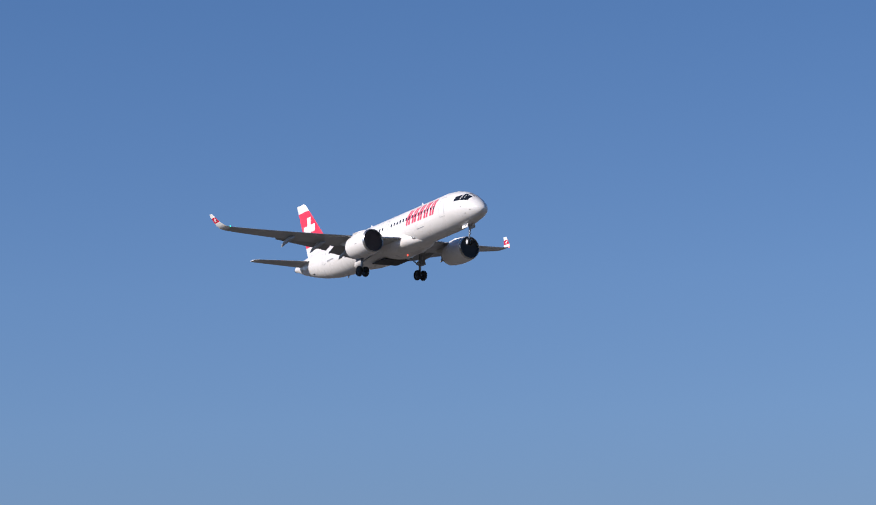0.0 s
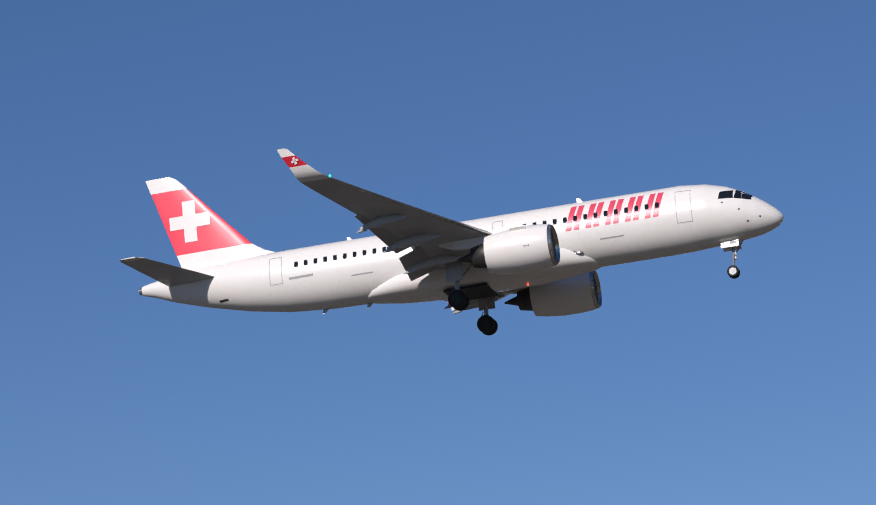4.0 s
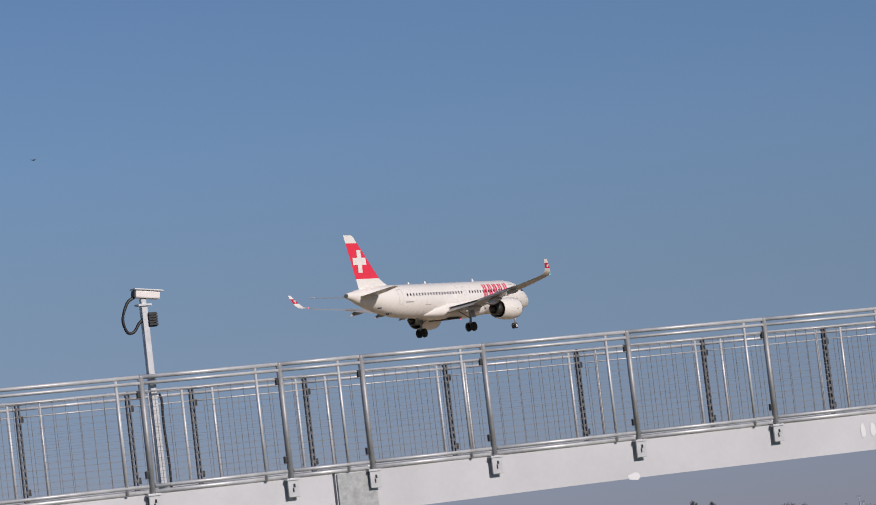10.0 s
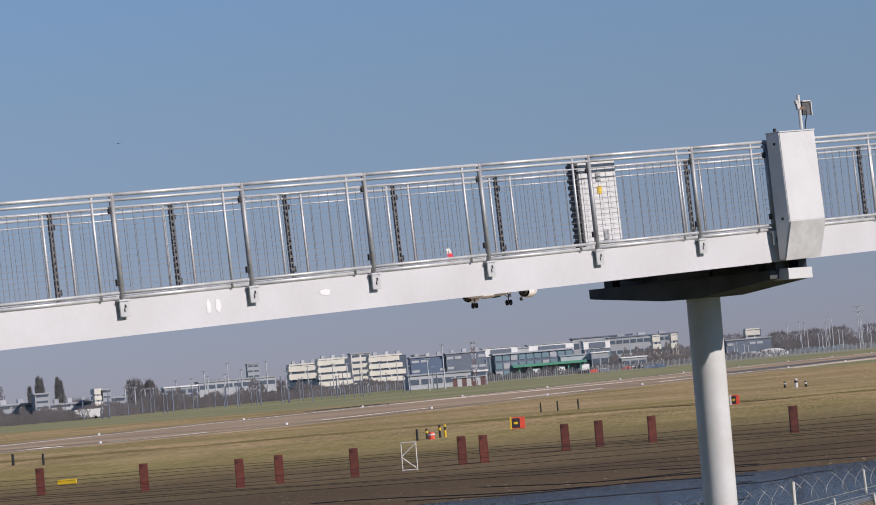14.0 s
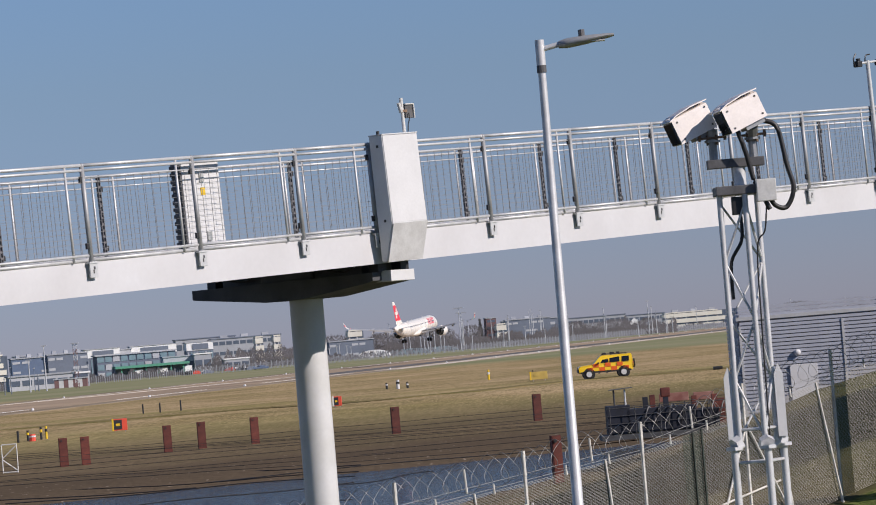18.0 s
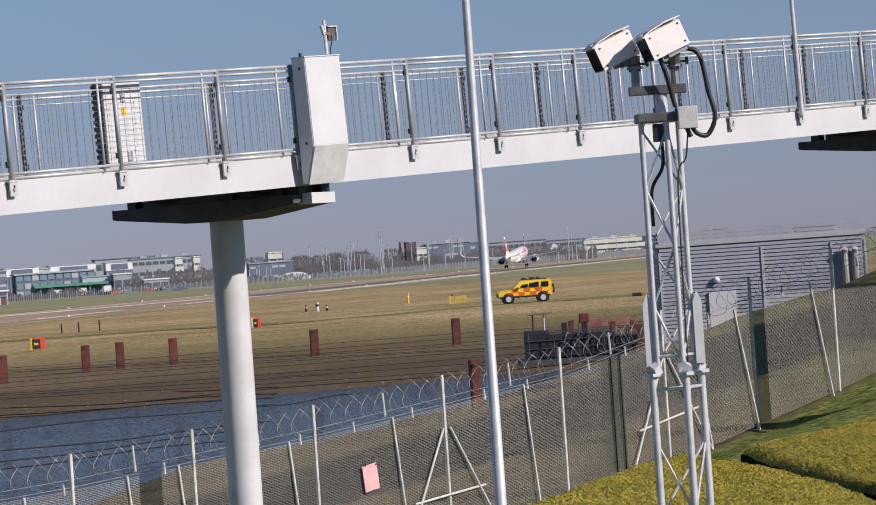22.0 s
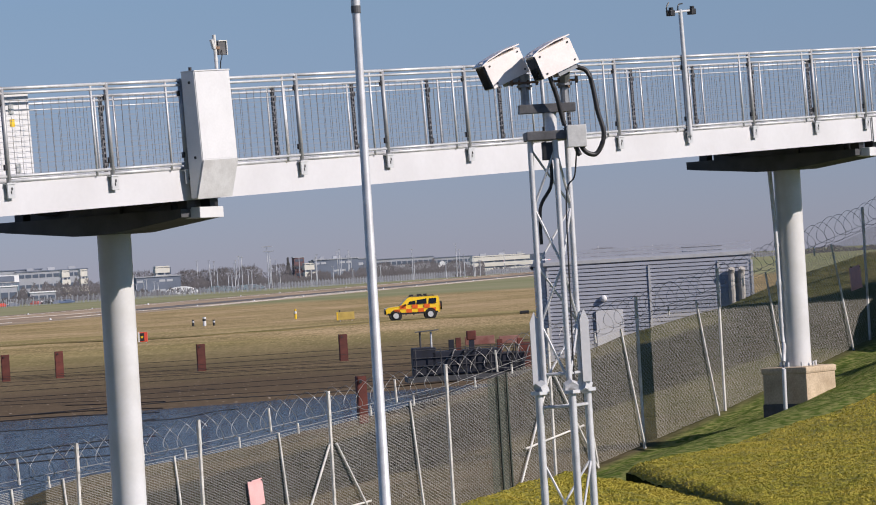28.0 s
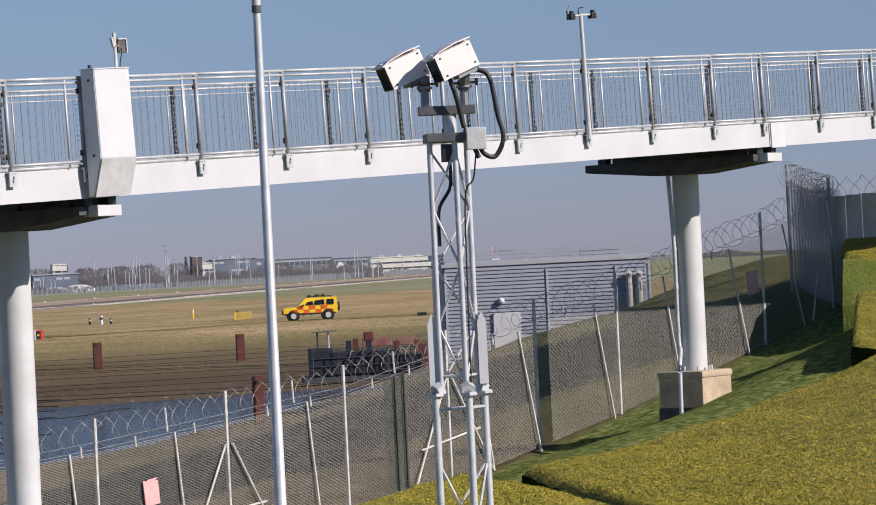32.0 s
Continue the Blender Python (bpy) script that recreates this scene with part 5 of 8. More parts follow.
# ---- dark pump platform on the pond's edge ----
def platform():
    g = thing("pump_platform", at(1.9, 161.0, 0.25, 4) @ Matrix.Scale(0.74, 4), "dark blue steel pump platform with rails and a lamp hood", "platform")
    NAVY = mat("navy_steel", (0.014, 0.017, 0.030), 0.6, vary=0.25, scale=1.5)
    OXIDE = mat("oxide_plate", (0.20, 0.075, 0.060), 0.8, vary=0.2, scale=1.2, second=(0.30, 0.16, 0.13))
    for c, s, mt, nm in (((-3.0, 0, 0.85), (1.5, 1.6, 1.8), NAVY, "tank"), ((-0.3, 0.3, 0.70), (4.4, 2.2, 1.5), NAVY, "pump_house"), ((2.6, 0.1, 0.55), (1.6, 1.8, 1.2), NAVY, "hopper"),
                         ((0.7, 0.6, 1.98), (1.9, 0.12, 0.55), OXIDE, "oxide_panel"), ((2.6, 0.6, 1.92), (1.3, 0.12, 0.5), OXIDE, "oxide_panel"), ((3.6, 0.2, 0.9), (0.5, 0.6, 1.6), RUST, "rust_box")):
        bm = new_bm()
        box(bm, c, s, bevel=0.04)
        part(nm, bm, mt, g)
    for x in (-3.2, -2.5):
        bm = new_bm()
        rod(bm, (x, -0.6, 1.5), (x, -0.6, 2.75), 0.06, seg=8)
        part("hood_post", bm, FENCEDARK if x < -3 else GALV, g)
    bm = new_bm()
    box(bm, (-2.75, -0.6, 2.80), (1.5, 0.5, 0.06), pose(0, 0, 0, 0, -3, 0))
    part("hood", bm, GALVDARK, g)
    for x, h in ((-1.2, 2.15), (-0.75, 2.25), (0.1, 2.55), (1.9, 2.0), (3.2, 2.0)):
        bm = new_bm()
        box(bm, (x, -0.2, h / 2), (0.34, 0.3, h), bevel=0.02)
        part("upright", bm, RUST if x not in (-1.2, 0.1) else NAVY, g)
    bm = new_bm()
    box(bm, (0.1, -0.2, 2.35), (0.62, 0.4, 0.6), bevel=0.08)
    part("drum", bm, RUST, g, "rust-red drum")
    for z in (0.6, 1.1, 1.6):
        bm = new_bm()
        rod(bm, (-3.8, -1.3, z), (4.0, -1.3, z), 0.03, seg=6)
        part("rail", bm, FENCEDARK, g)
    for x in (-3.6, -2.0, -0.4, 1.2, 2.8, 3.9):
        bm = new_bm()
        rod(bm, (x, -1.3, -0.4), (x, -1.3, 1.7), 0.035, seg=6)
        part("rail_post", bm, FENCEDARK, g)
    for i in range(7):
        bm = new_bm()
        x = -1.5 + 0.8 * i
        pipe(bm, arc([(x, -0.9, 0.3), (x + 0.2, -1.0, 1.0 + 0.2 * (i % 3)), (x + 0.5, -0.7, 1.5), (x + 0.9, -0.8, 0.5)], 5), 0.05, 6)
        part("hose", bm, BLACK if i % 2 else GALVDARK, g)
    bm = new_bm()
    box(bm, (0, 0, -0.25), (8.4, 3.2, 0.3))
    part("slab", bm, DECK, g)


platform()


# ---- yellow airfield car ----
def field_car():
    x, y = -1.35, 296.5
    g = thing("airfield_car", at(x, y, ground_z(x, y) + 0.05, 184), "yellow off-road airfield car with orange chequers and a roof light bar", "car")
    # local x forwards
    bm = new_bm()
    prof = [(2.30, 0.55), (2.36, 0.95), (2.20, 1.12), (1.05, 1.24), (0.45, 1.86), (0.25, 1.93), (-2.25, 1.95), (-2.35, 1.80), (-2.40, 1.0), (-2.36, 0.55)]
    hw = 0.98
    rings = []
    for yy, inset in ((-hw, 0.06), (-hw * 0.97, 0.0), (hw * 0.97, 0.0), (hw, 0.06)):
        rings.append([(px * (1 - 0.01 * (inset > 0)), yy - (math.copysign(0.13, yy) if pz > 1.3 else 0), pz) for px, pz in prof])
    skin(bm, rings)
    bmesh.ops.recalc_face_normals(bm, faces=bm.faces)
    body = part("body", bm, AMBER, g)
    for sy in (-1, 1):
        # chequers: two rows of squares
        for i in range(7):
            for j in range(2):
                if (i + j) % 2:
                    continue
                bm = new_bm()
                box(bm, (1.35 - 0.52 * i, sy * 0.985, 0.78 + 0.34 * j), (0.50, 0.02, 0.33))
                part("chequer", bm, ORANGE, body)
        for x0, x1 in ((0.42, -0.28), (-0.38, -1.25), (-1.45, -2.08)):
            bm = new_bm()
            skin(bm, [[(x0 - (0.0 if x0 < 0.3 else 0.0), sy * 0.975, 1.32), (x1, sy * 0.975, 1.32), (x1, sy * 0.868, 1.76), (x0 - (0.32 if x0 > 0.3 else 0), sy * 0.868, 1.76)],
                      [(x0, sy * 0.95, 1.32), (x1, sy * 0.95, 1.32), (x1, sy * 0.84, 1.76), (x0 - (0.32 if x0 > 0.3 else 0), sy * 0.84, 1.76)]])
            part("side_window", bm, GLASS, body)
        bm = new_bm()
        box(bm, (0.0, sy * 0.97, 0.56), (4.4, 0.05, 0.16))
        part("sill", bm, BLACK, body)
        bm = new_bm()
        box(bm, (0.62, sy * 1.08, 1.30), (0.12, 0.2, 0.16), bevel=0.03)
        part("mirror", bm, BLACK, body)
        bm = new_bm()
        rod(bm, (2.34, sy * 0.68, 0.98), (2.38, sy * 0.68, 0.98), 0.12, seg=14)
        part("headlight", bm, CABWHITE, body)
        bm = new_bm()
        box(bm, (-2.40, sy * 0.82, 1.1), (0.04, 0.10, 0.3))
        part("tail_light", bm, SIGNRED, body)
        for px in (1.46, -1.56):
            bm = new_bm()
            rod(bm, (px, sy * 0.80, 0.42), (px, sy * 0.995, 0.42), 0.52, seg=20)
            part("wheel_arch", bm, BLACK, body)
            wheel(g, px, sy * 0.90, 0.40, 0.40, 0.26, CABWHITE)
    bm = new_bm()
    skin(bm, [[(1.0, yy, 1.27), (0.50, yy * 0.9, 1.80), (0.46, yy * 0.9, 1.80), (0.94, yy, 1.25)] for yy in (-0.86, 0.86)])
    part("windscreen", bm, GLASS, body)
    bm = new_bm()
    box(bm, (2.36, 0, 0.72), (0.10, 1.7, 0.35), bevel=0.03)
    part("front_bumper", bm, BLACK, body)
    bm = new_bm()
    box(bm, (2.37, 0, 1.0), (0.04, 1.0, 0.16))
    part("grille", bm, BLACK, body)
    bm = new_bm()
    rod(bm, (-2.42, 0, 1.1), (-2.62, 0, 1.1), 0.38, seg=18)
    part("spare_wheel", bm, TYRE, body)
    bm = new_bm()
    for sy in (-0.7, 0.7):
        rod(bm, (0.2, sy, 2.02), (-1.9, sy, 2.02), 0.03, seg=6)
    for px in (0.1, -0.6, -1.3, -1.9):
        rod(bm, (px, -0.7, 2.02), (px, 0.7, 2.02), 0.03, seg=6)
        box(bm, (px, 0, 1.98), (0.05, 1.3, 0.06))
    part("roof_rack", bm, BLACK, body)
    bm = new_bm()
    box(bm, (0.0, 0, 2.10), (0.30, 1.3, 0.12), bevel=0.03)
    part("light_bar", bm, INK, body)
    for px, s in ((-0.7, 0.4), (-1.2, 0.3)):
        bm = new_bm()
        box(bm, (px, 0, 2.10), (s, 0.5, 0.16), bevel=0.03)
        part("roof_box", bm, BLACK, body)
    bm = new_bm()
    box(bm, (-2.0, -0.985, 1.55), (0.28, 0.02, 0.2))
    part("number_bar", bm, CABWHITE, body, "white panel with a plain bar")


field_car()


# ---- airfield markers ----
def sign_box(x, y, w, h, colour, trim, label, turn=0):
    g = thing("airfield_sign", at(x, y, ground_z(x, y), turn), label, "sign", "airfield signs")
    bm = new_bm()
    box(bm, (0, 0, h / 2 + 0.12), (w, 0.25, h), bevel=0.02)
    part("face", bm, colour, g)
    bm = new_bm()
    box(bm, (-w / 2 - 0.05, 0, h / 2 + 0.12), (0.14, 0.30, h + 0.04), bevel=0.02)
    part("end_panel", bm, trim, g)
    bm = new_bm()
    box(bm, (-w * 0.18, -0.145, h / 2 + 0.12), (w * 0.30, 0.03, h * 0.20))
    part("legend_bar", bm, SIGNYEL if colour is SIGNRED else OCHRE, g)
    if colour is SIGNRED:
        bm = new_bm()
        box(bm, (-w * 0.18, -0.135, h / 2 + 0.12), (w * 0.60, 0.02, h * 0.82))
        part("legend_field", bm, INK, g, "black legend field")
    for sx in (-1, 1):
        bm = new_bm()
        box(bm, (sx * w * 0.35, 0, 0.05), (0.06, 0.06, 0.22))
        part("leg", bm, GALV, g)


sign_box(-36.9, 248.7, 1.0, 0.85, SIGNRED, SIGNYEL, "red and yellow lit airfield sign box", 8)
OCHRE = mat("ochre_panel", (0.50, 0.36, 0.09), 0.6, vary=0.12, scale=2)
sign_box(-7.6, 317.0, 1.55, 0.72, OCHRE, SIGNYEL, "ochre sign box seen from behind", 6)
sign_box(-22.4, 267.7, 0.62, 0.75, SIGNRED, PALE, "small red airfield sign with a pale end", 0)


def bollard(x, y, h, w, mt, band=None):
    g = thing("marker_post", at(x, y, ground_z(x, y)), "short airfield marker post in the grass", "marker", "marker posts")
    bm = new_bm()
    rod(bm, (0, 0, -0.1), (0, 0, h), w, w * 0.9, seg=10)
    part("stake", bm, mt, g)
    if band:
        bm = new_bm()
        rod(bm, (0, 0, h * 0.55), (0, 0, h * 0.78), w * 1.06, seg=10)
        part("band", bm, band, g)


for x, y, h, w, mt, band in ((-43.4, 242.4, 0.85, 0.09, BLACK, None), (-43.0, 244.2, 0.75, 0.09, BLACK, SIGNYEL), (-42.5, 243.2, 0.5, 0.25, SIGNRED, CABWHITE), (-42.2, 245.2, 0.9, 0.09, BLACK, SIGNYEL),
                             (-41.9, 245.7, 0.9, 0.09, SIGNYEL, BLACK), (-80.0, 263.1, 0.9, 0.12, BLACK, None), (-44.3, 313.5, 0.9, 0.08, BLACK, None), (-42.2, 309.7, 0.9, 0.08, BLACK, None),
                             (-40.6, 312.1, 0.95, 0.08, BLACK, None), (-15.7, 405.0, 1.2, 0.14, SIGNYEL, CABWHITE), (-26.8, 388.9, 0.7, 0.13, BLACK, CABWHITE), (-25.1, 382.8, 1.0, 0.2, CABWHITE, BLACK),
                             (-23.8, 378.9, 0.7, 0.13, BLACK, CABWHITE), (-2.2, 345.0, 0.9, 0.08, BLACK, None), (-1.4, 346.0, 0.9, 0.08, BLACK, None), (-9.6, 372.0, 0.9, 0.08, BLACK, None), (-76.0, 258.0, 0.9, 0.1, BLACK, None)):
    bollard(x, y, h, w, mt, band)
g = thing("cable_drum", at(8.3, 293, ground_z(8.3, 293)), "small black cable drum lying in the grass", "drum")
bm = new_bm()
rod(bm, (-0.4, 0, 0.12), (0.4, 0, 0.12), 0.16, seg=10)
part("drum", bm, BLACK, g)
g = thing("marker_board", at(-60.0, 208.6, ground_z(-60, 208.6)), "low yellow marker board in the grass", "marker")
bm = new_bm()
box(bm, (0, 0, 0.18), (1.25, 0.15, 0.3), bevel=0.02)
part("board", bm, SIGNYEL, g)
# runway edge lights
for i in range(34):
    for w in (26.5, -26.5):
        p = RW_O + RW_D * (-520 + i * 58.0) + RW_R * w
        g = thing("runway_light", at(p.x, p.y, ground_z(p.x, p.y) + 0.05), "small white elevated runway edge light", "runway light", "runway lights")
        bm = new_bm()
        rod(bm, (0, 0, 0), (0, 0, 0.30), 0.24, 0.16, seg=8)
        part("lamp", bm, CABWHITE, g)


# ---- airliner ----
FUS = [(0.0, -0.90, 0.02, 0.02), (-0.10, -0.895, 0.26, 0.25), (-0.35, -0.86, 0.52, 0.50), (-0.8, -0.76, 0.82, 0.80), (-1.4, -0.62, 1.10, 1.10),
       (-2.1, -0.44, 1.34, 1.37), (-3.0, -0.29, 1.54, 1.65), (-4.2, -0.15, 1.69, 1.84), (-5.6, -0.11, 1.75, 1.96), (-8, -0.12, 1.76, 1.97), (-12, -0.12, 1.76, 1.97),
       (-17, -0.12, 1.76, 1.97), (-22, -0.12, 1.76, 1.97), (-24.5, -0.12, 1.76, 1.97), (-27, -0.10, 1.73, 1.95), (-29.5, 0.0, 1.60, 1.85), (-32, 0.20, 1.36, 1.62),
       (-34.5, 0.44, 1.02, 1.24), (-36.5, 0.63, 0.67, 0.82), (-37.8, 0.78, 0.40, 0.46), (-38.5, 0.82, 0.25, 0.29)]
_fx = [-f[0] for f in FUS]


def fus(x):
    return [lerp(-x, _fx, [f[i] for f in FUS]) for i in (1, 2, 3)]


def airfoil(n=9):
    """Closed outline of a wing section: chord 0..1 backwards, thickness 1."""
    up, lo = [], []
    for i in range(n):
        t = 0.5 * (1 - math.cos(math.pi * i / (n - 1)))
        h = 5 * 0.2 * (0.2969 * math.sqrt(t) - 0.126 * t - 0.3516 * t * t + 0.2843 * t ** 3 - 0.1015 * t ** 4)
        up.append((t, h * 1.15 / 0.2 * 0.2))
        lo.append((t, -h * 0.75))
    return [(t, h * 5) for t, h in up] + [(t, h * 5) for t, h in lo[-2:0:-1]]


FOIL = airfoil()


def blade(bm, secs, upright=False):
    """Wing or fin: sections of (span, leading edge x, chord, height, relative thickness)."""
    rings = []
    for y, x, c, z, t in secs:
        ring = []
        for a, h in FOIL:
            off = h * c * t / 2
            ring.append((x - a * c, off, y) if upright else (x - a * c, y, z + off))
        rings.append(ring)
    return skin(bm, rings)


def side_skin(bm, poly, side, lift=0.012, nx=1, nz=3):
    """Patch over the fuselage side; poly: four corners of (x, z)."""
    (x0, z0), (x1, z1), (x2, z2), (x3, z3) = poly
    grid = []
    for i in range(nx + 1):
        row = []
        for j in range(nz + 1):
            u, v = i / nx, j / nz
            x = (x0 * (1 - u) + x1 * u) * (1 - v) + (x3 * (1 - u) + x2 * u) * v
            z = (z0 * (1 - u) + z1 * u) * (1 - v) + (z3 * (1 - u) + z2 * u) * v
            zc, ry, rz = fus(x)
            k = max(0.02, 1 - ((z - zc) / rz) ** 2)
            row.append(bm.verts.new((x, side * (ry * math.sqrt(k) + lift), z)))
        grid.append(row)
    for i in range(nx):
        for j in range(nz):
            bm.faces.new((grid[i][j], grid[i + 1][j], grid[i + 1][j + 1], grid[i][j + 1]))


def rect(x0, x1, z0, z1, slant=0.0):
    return ((x0, z0), (x1, z0), (x1 + slant, z1), (x0 + slant, z1))


def airliner():
    g = thing("airliner", Matrix(), "white twin-engine airliner with a red tail, wheels and flaps down", "airplane")
    n = 40
    bm = new_bm()
    # finer stations along the hull
    xs = sorted({-f[0] for f in FUS} | {i * 0.5 for i in range(0, 12)} | {20 + i for i in range(18)})
    rings = []
    for x in xs:
        if x > 38.5:
            continue
        zc, ry, rz = fus(-x)
        rings.append([(-x, ry * math.cos(2 * math.pi * k / n), zc + rz * math.sin(2 * math.pi * k / n)) for k in range(n)])
    skin(bm, rings)
    bmesh.ops.recalc_face_normals(bm, faces=bm.faces)
    body = part("fuselage", bm, WHITE, g, smooth=True)
    bm = new_bm()
    rod(bm, (-38.5, 0, 0.82), (-38.72, 0, 0.81), 0.23, 0.20, seg=16)
    part("tail_cone_exhaust", bm, BARE, body)
    # wing to body fairing
    bm = new_bm()
    rings = []
    for x, w, zb, zt in ((-10.4, 0.3, -1.95, -1.8), (-11.2, 1.05, -2.15, -1.0), (-12.6, 1.62, -2.30, -0.55), (-14.5, 1.98, -2.42, -0.30), (-18.0, 2.05, -2.46, -0.30),
                         (-20.5, 1.98, -2.42, -0.45), (-22.6, 1.7, -2.30, -0.8), (-24.2, 1.1, -2.12, -1.2), (-25.2, 0.35, -1.95, -1.8)):
        zc, hz = (zb + zt) / 2, (zt - zb) / 2
        rings.append([(x, w * math.copysign(abs(math.cos(a)) ** 0.75, math.cos(a)), zc + hz * math.copysign(abs(math.sin(a)) ** 0.8, math.sin(a)))
                      for a in [2 * math.pi * k / 28 for k in range(28)]])
    skin(bm, rings)
    part("wing_fairing", bm, WHITE, g, smooth=True)
    bm = new_bm()
    box(bm, (-18.6, 0, -2.43), (2.6, 2.9, 0.12), bevel=0.03)
    part("wheel_bay", bm, INTAKE, g, "open dark wheel bay")
    # cockpit glazing
    for sy in (-1, 1):
        for x0, x1, z0, z1, z2, z3 in ((-2.58, -3.42, 0.34, 0.36, 0.84, 0.90), (-1.60, -2.54, 0.16, 0.32, 0.90, 0.56)):
            bm = new_bm()
            side_skin(bm, ((x0, z0), (x1, z1), (x1 + 0.12, z2), (x0, z3)), sy, 0.012, 3, 3)
            part("cockpit_window", bm, GLASS, body)
    bm = new_bm()
    rows = []
    for x in (-1.55, -1.85, -2.15, -2.45):
        zc, ry, rz = fus(x)
        rows.append([(x, y * ry, zc + (rz + 0.012) * math.sqrt(max(0.05, 1 - y * y))) for y in (-0.62, -0.4, -0.06, 0.06, 0.4, 0.62)])
    vs = [[bm.verts.new(p) for p in r] for r in rows]
    for a, b in zip(vs, vs[1:]):
        for i in (0, 1, 3, 4):
            bm.faces.new((a[i], a[i + 1], b[i + 1], b[i]))
    part("windscreen", bm, GLASS, body)
    # cabin windows
    for sy in (-1, 1):
        k = 0
        for i in range(37):
            x = -6.9 - 0.6 * i
            if 15.75 < -x < 16.9:
                continue
            bm = new_bm()
            z = 0.52
            side_skin(bm, ((x - 0.10, z - 0.17), (x + 0.10, z - 0.17), (x + 0.12, z), (x - 0.12, z)), sy, 0.014, 2, 2)
            side_skin(bm, ((x - 0.12, z), (x + 0.12, z), (x + 0.10, z + 0.17), (x - 0.10, z + 0.17)), sy, 0.014, 2, 2)
            part("cabin_window", bm, GLASS, body)
        # doors outlined by their seams
        for x0, x1, z0, z1 in ((-4.95, -5.85, -0.75, 1.22), (-29.4, -30.2, -0.5, 1.2), (-16.0, -16.6, 0.15, 1.20), (-9.0, -10.4, -0.95, -0.88), (-23.9, -25.2, -0.75, -0.68)):
            bm = new_bm()
            d = 0.035
            side_skin(bm, rect(x0, x0 - d, z0, z1), sy, 0.008, 1, 6)
            side_skin(bm, rect(x1 + d, x1, z0, z1), sy, 0.008, 1, 6)
            side_skin(bm, rect(x0, x1, z1 - d, z1), sy, 0.008, 3, 1)
            side_skin(bm, rect(x0, x1, z0, z0 + d), sy, 0.008, 3, 1)
            part("door", bm, LINE, body, "door outlined by grey seams")
        # red lettering drawn as plain slanted bars
        for i in range(5):
            xa = -12.35 + 1.16 * i
            # each letter stands as two slanted uprights
            for k in range(2):
                bm = new_bm()
                x0 = xa + 0.04 + 0.46 * k
                side_skin(bm, rect(x0, x0 + 0.33, -0.18, 1.36, 0.38), sy, 0.010, 3, 10)
                part("title_bar", bm, TITLE, body, "red livery bar")
        bm = new_bm()
        side_skin(bm, rect(-29.0, -27.5, -0.36, -0.22), sy, 0.010, 4, 1)
        part("registration_bar", bm, FLAP, body, "thin dark bar in place of lettering")
        # vents under the tail and the landing light in the fairing
        for x in (-33.3,):
            bm = new_bm()
            side_skin(bm, rect(x - 0.30, x + 0.30, -0.80, -0.70), sy, 0.012, 2, 1)
            part("tail_vent", bm, INK, body)
        bm = new_bm()
        bmesh.ops.create_uvsphere(bm, u_segments=12, v_segments=8, radius=0.16, matrix=Matrix.Translation((-11.75, sy * 1.30, -1.45)) @ Matrix.Diagonal((1.6, 0.6, 0.8, 1)))
        part("landing_light", bm, BARE, body, "landing light behind a clear cover", smooth=True)
        # static ports and small dark marks
        for x, z in ((-1.2, -0.9), (-1.9, -1.1), (-2.3, -0.4), (-3.2, 0.1), (-12.0, -1.35)):
            bm = new_bm()
            side_skin(bm, rect(x - 0.05, x + 0.05, z - 0.04, z + 0.04), sy, 0.012, 1, 1)
            part("port", bm, INK, body)
    for x, z in ((-11.6, 1.86), (-22.0, 1.86), (-25.5, 1.78)):
        bm = new_bm()
        skin(bm, [[(x + 0.22, -0.02, z - 0.05), (x - 0.22, -0.02, z - 0.05), (x - 0.22, -0.01, z + 0.30), (x - 0.05, -0.01, z + 0.30)],
                  [(x + 0.22, 0.02, z - 0.05), (x - 0.22, 0.02, z - 0.05), (x - 0.22, 0.01, z + 0.30), (x - 0.05, 0.01, z + 0.30)]])
        part("antenna", bm, WHITE, body)
    for x in (-13.4, -24.6, -27.3):
        z = fus(x)[0] - fus(x)[2]
        bm = new_bm()
        skin(bm, [[(x + 0.2, -0.02, z + 0.05), (x - 0.2, -0.02, z + 0.05), (x - 0.3, -0.01, z - 0.28), (x - 0.15, -0.01, z - 0.28)],
                  [(x + 0.2, 0.02, z + 0.05), (x - 0.2, 0.02, z + 0.05), (x - 0.3, 0.01, z - 0.28), (x - 0.15, 0.01, z - 0.28)]])
        part("belly_antenna", bm, BELLY, body)
    bm = new_bm()
    bmesh.ops.create_uvsphere(bm, u_segments=10, v_segments=6, radius=0.06, matrix=Matrix.Translation((-15.2, 0, -2.48)))
    part("red_beacon", bm, BEACON, g, "glowing red anti-collision light")

    # fin in three bands of paint
    def fin_le(z):
        return lerp(z, (1.0, 1.55, 2.1, 2.7, 7.1, 7.48, 7.58), (-27.4, -29.2, -30.7, -31.6, -35.65, -36.05, -36.3))

    def fin_te(z):
        return lerp(z, (0.8, 7.58), (-35.65, -37.85))

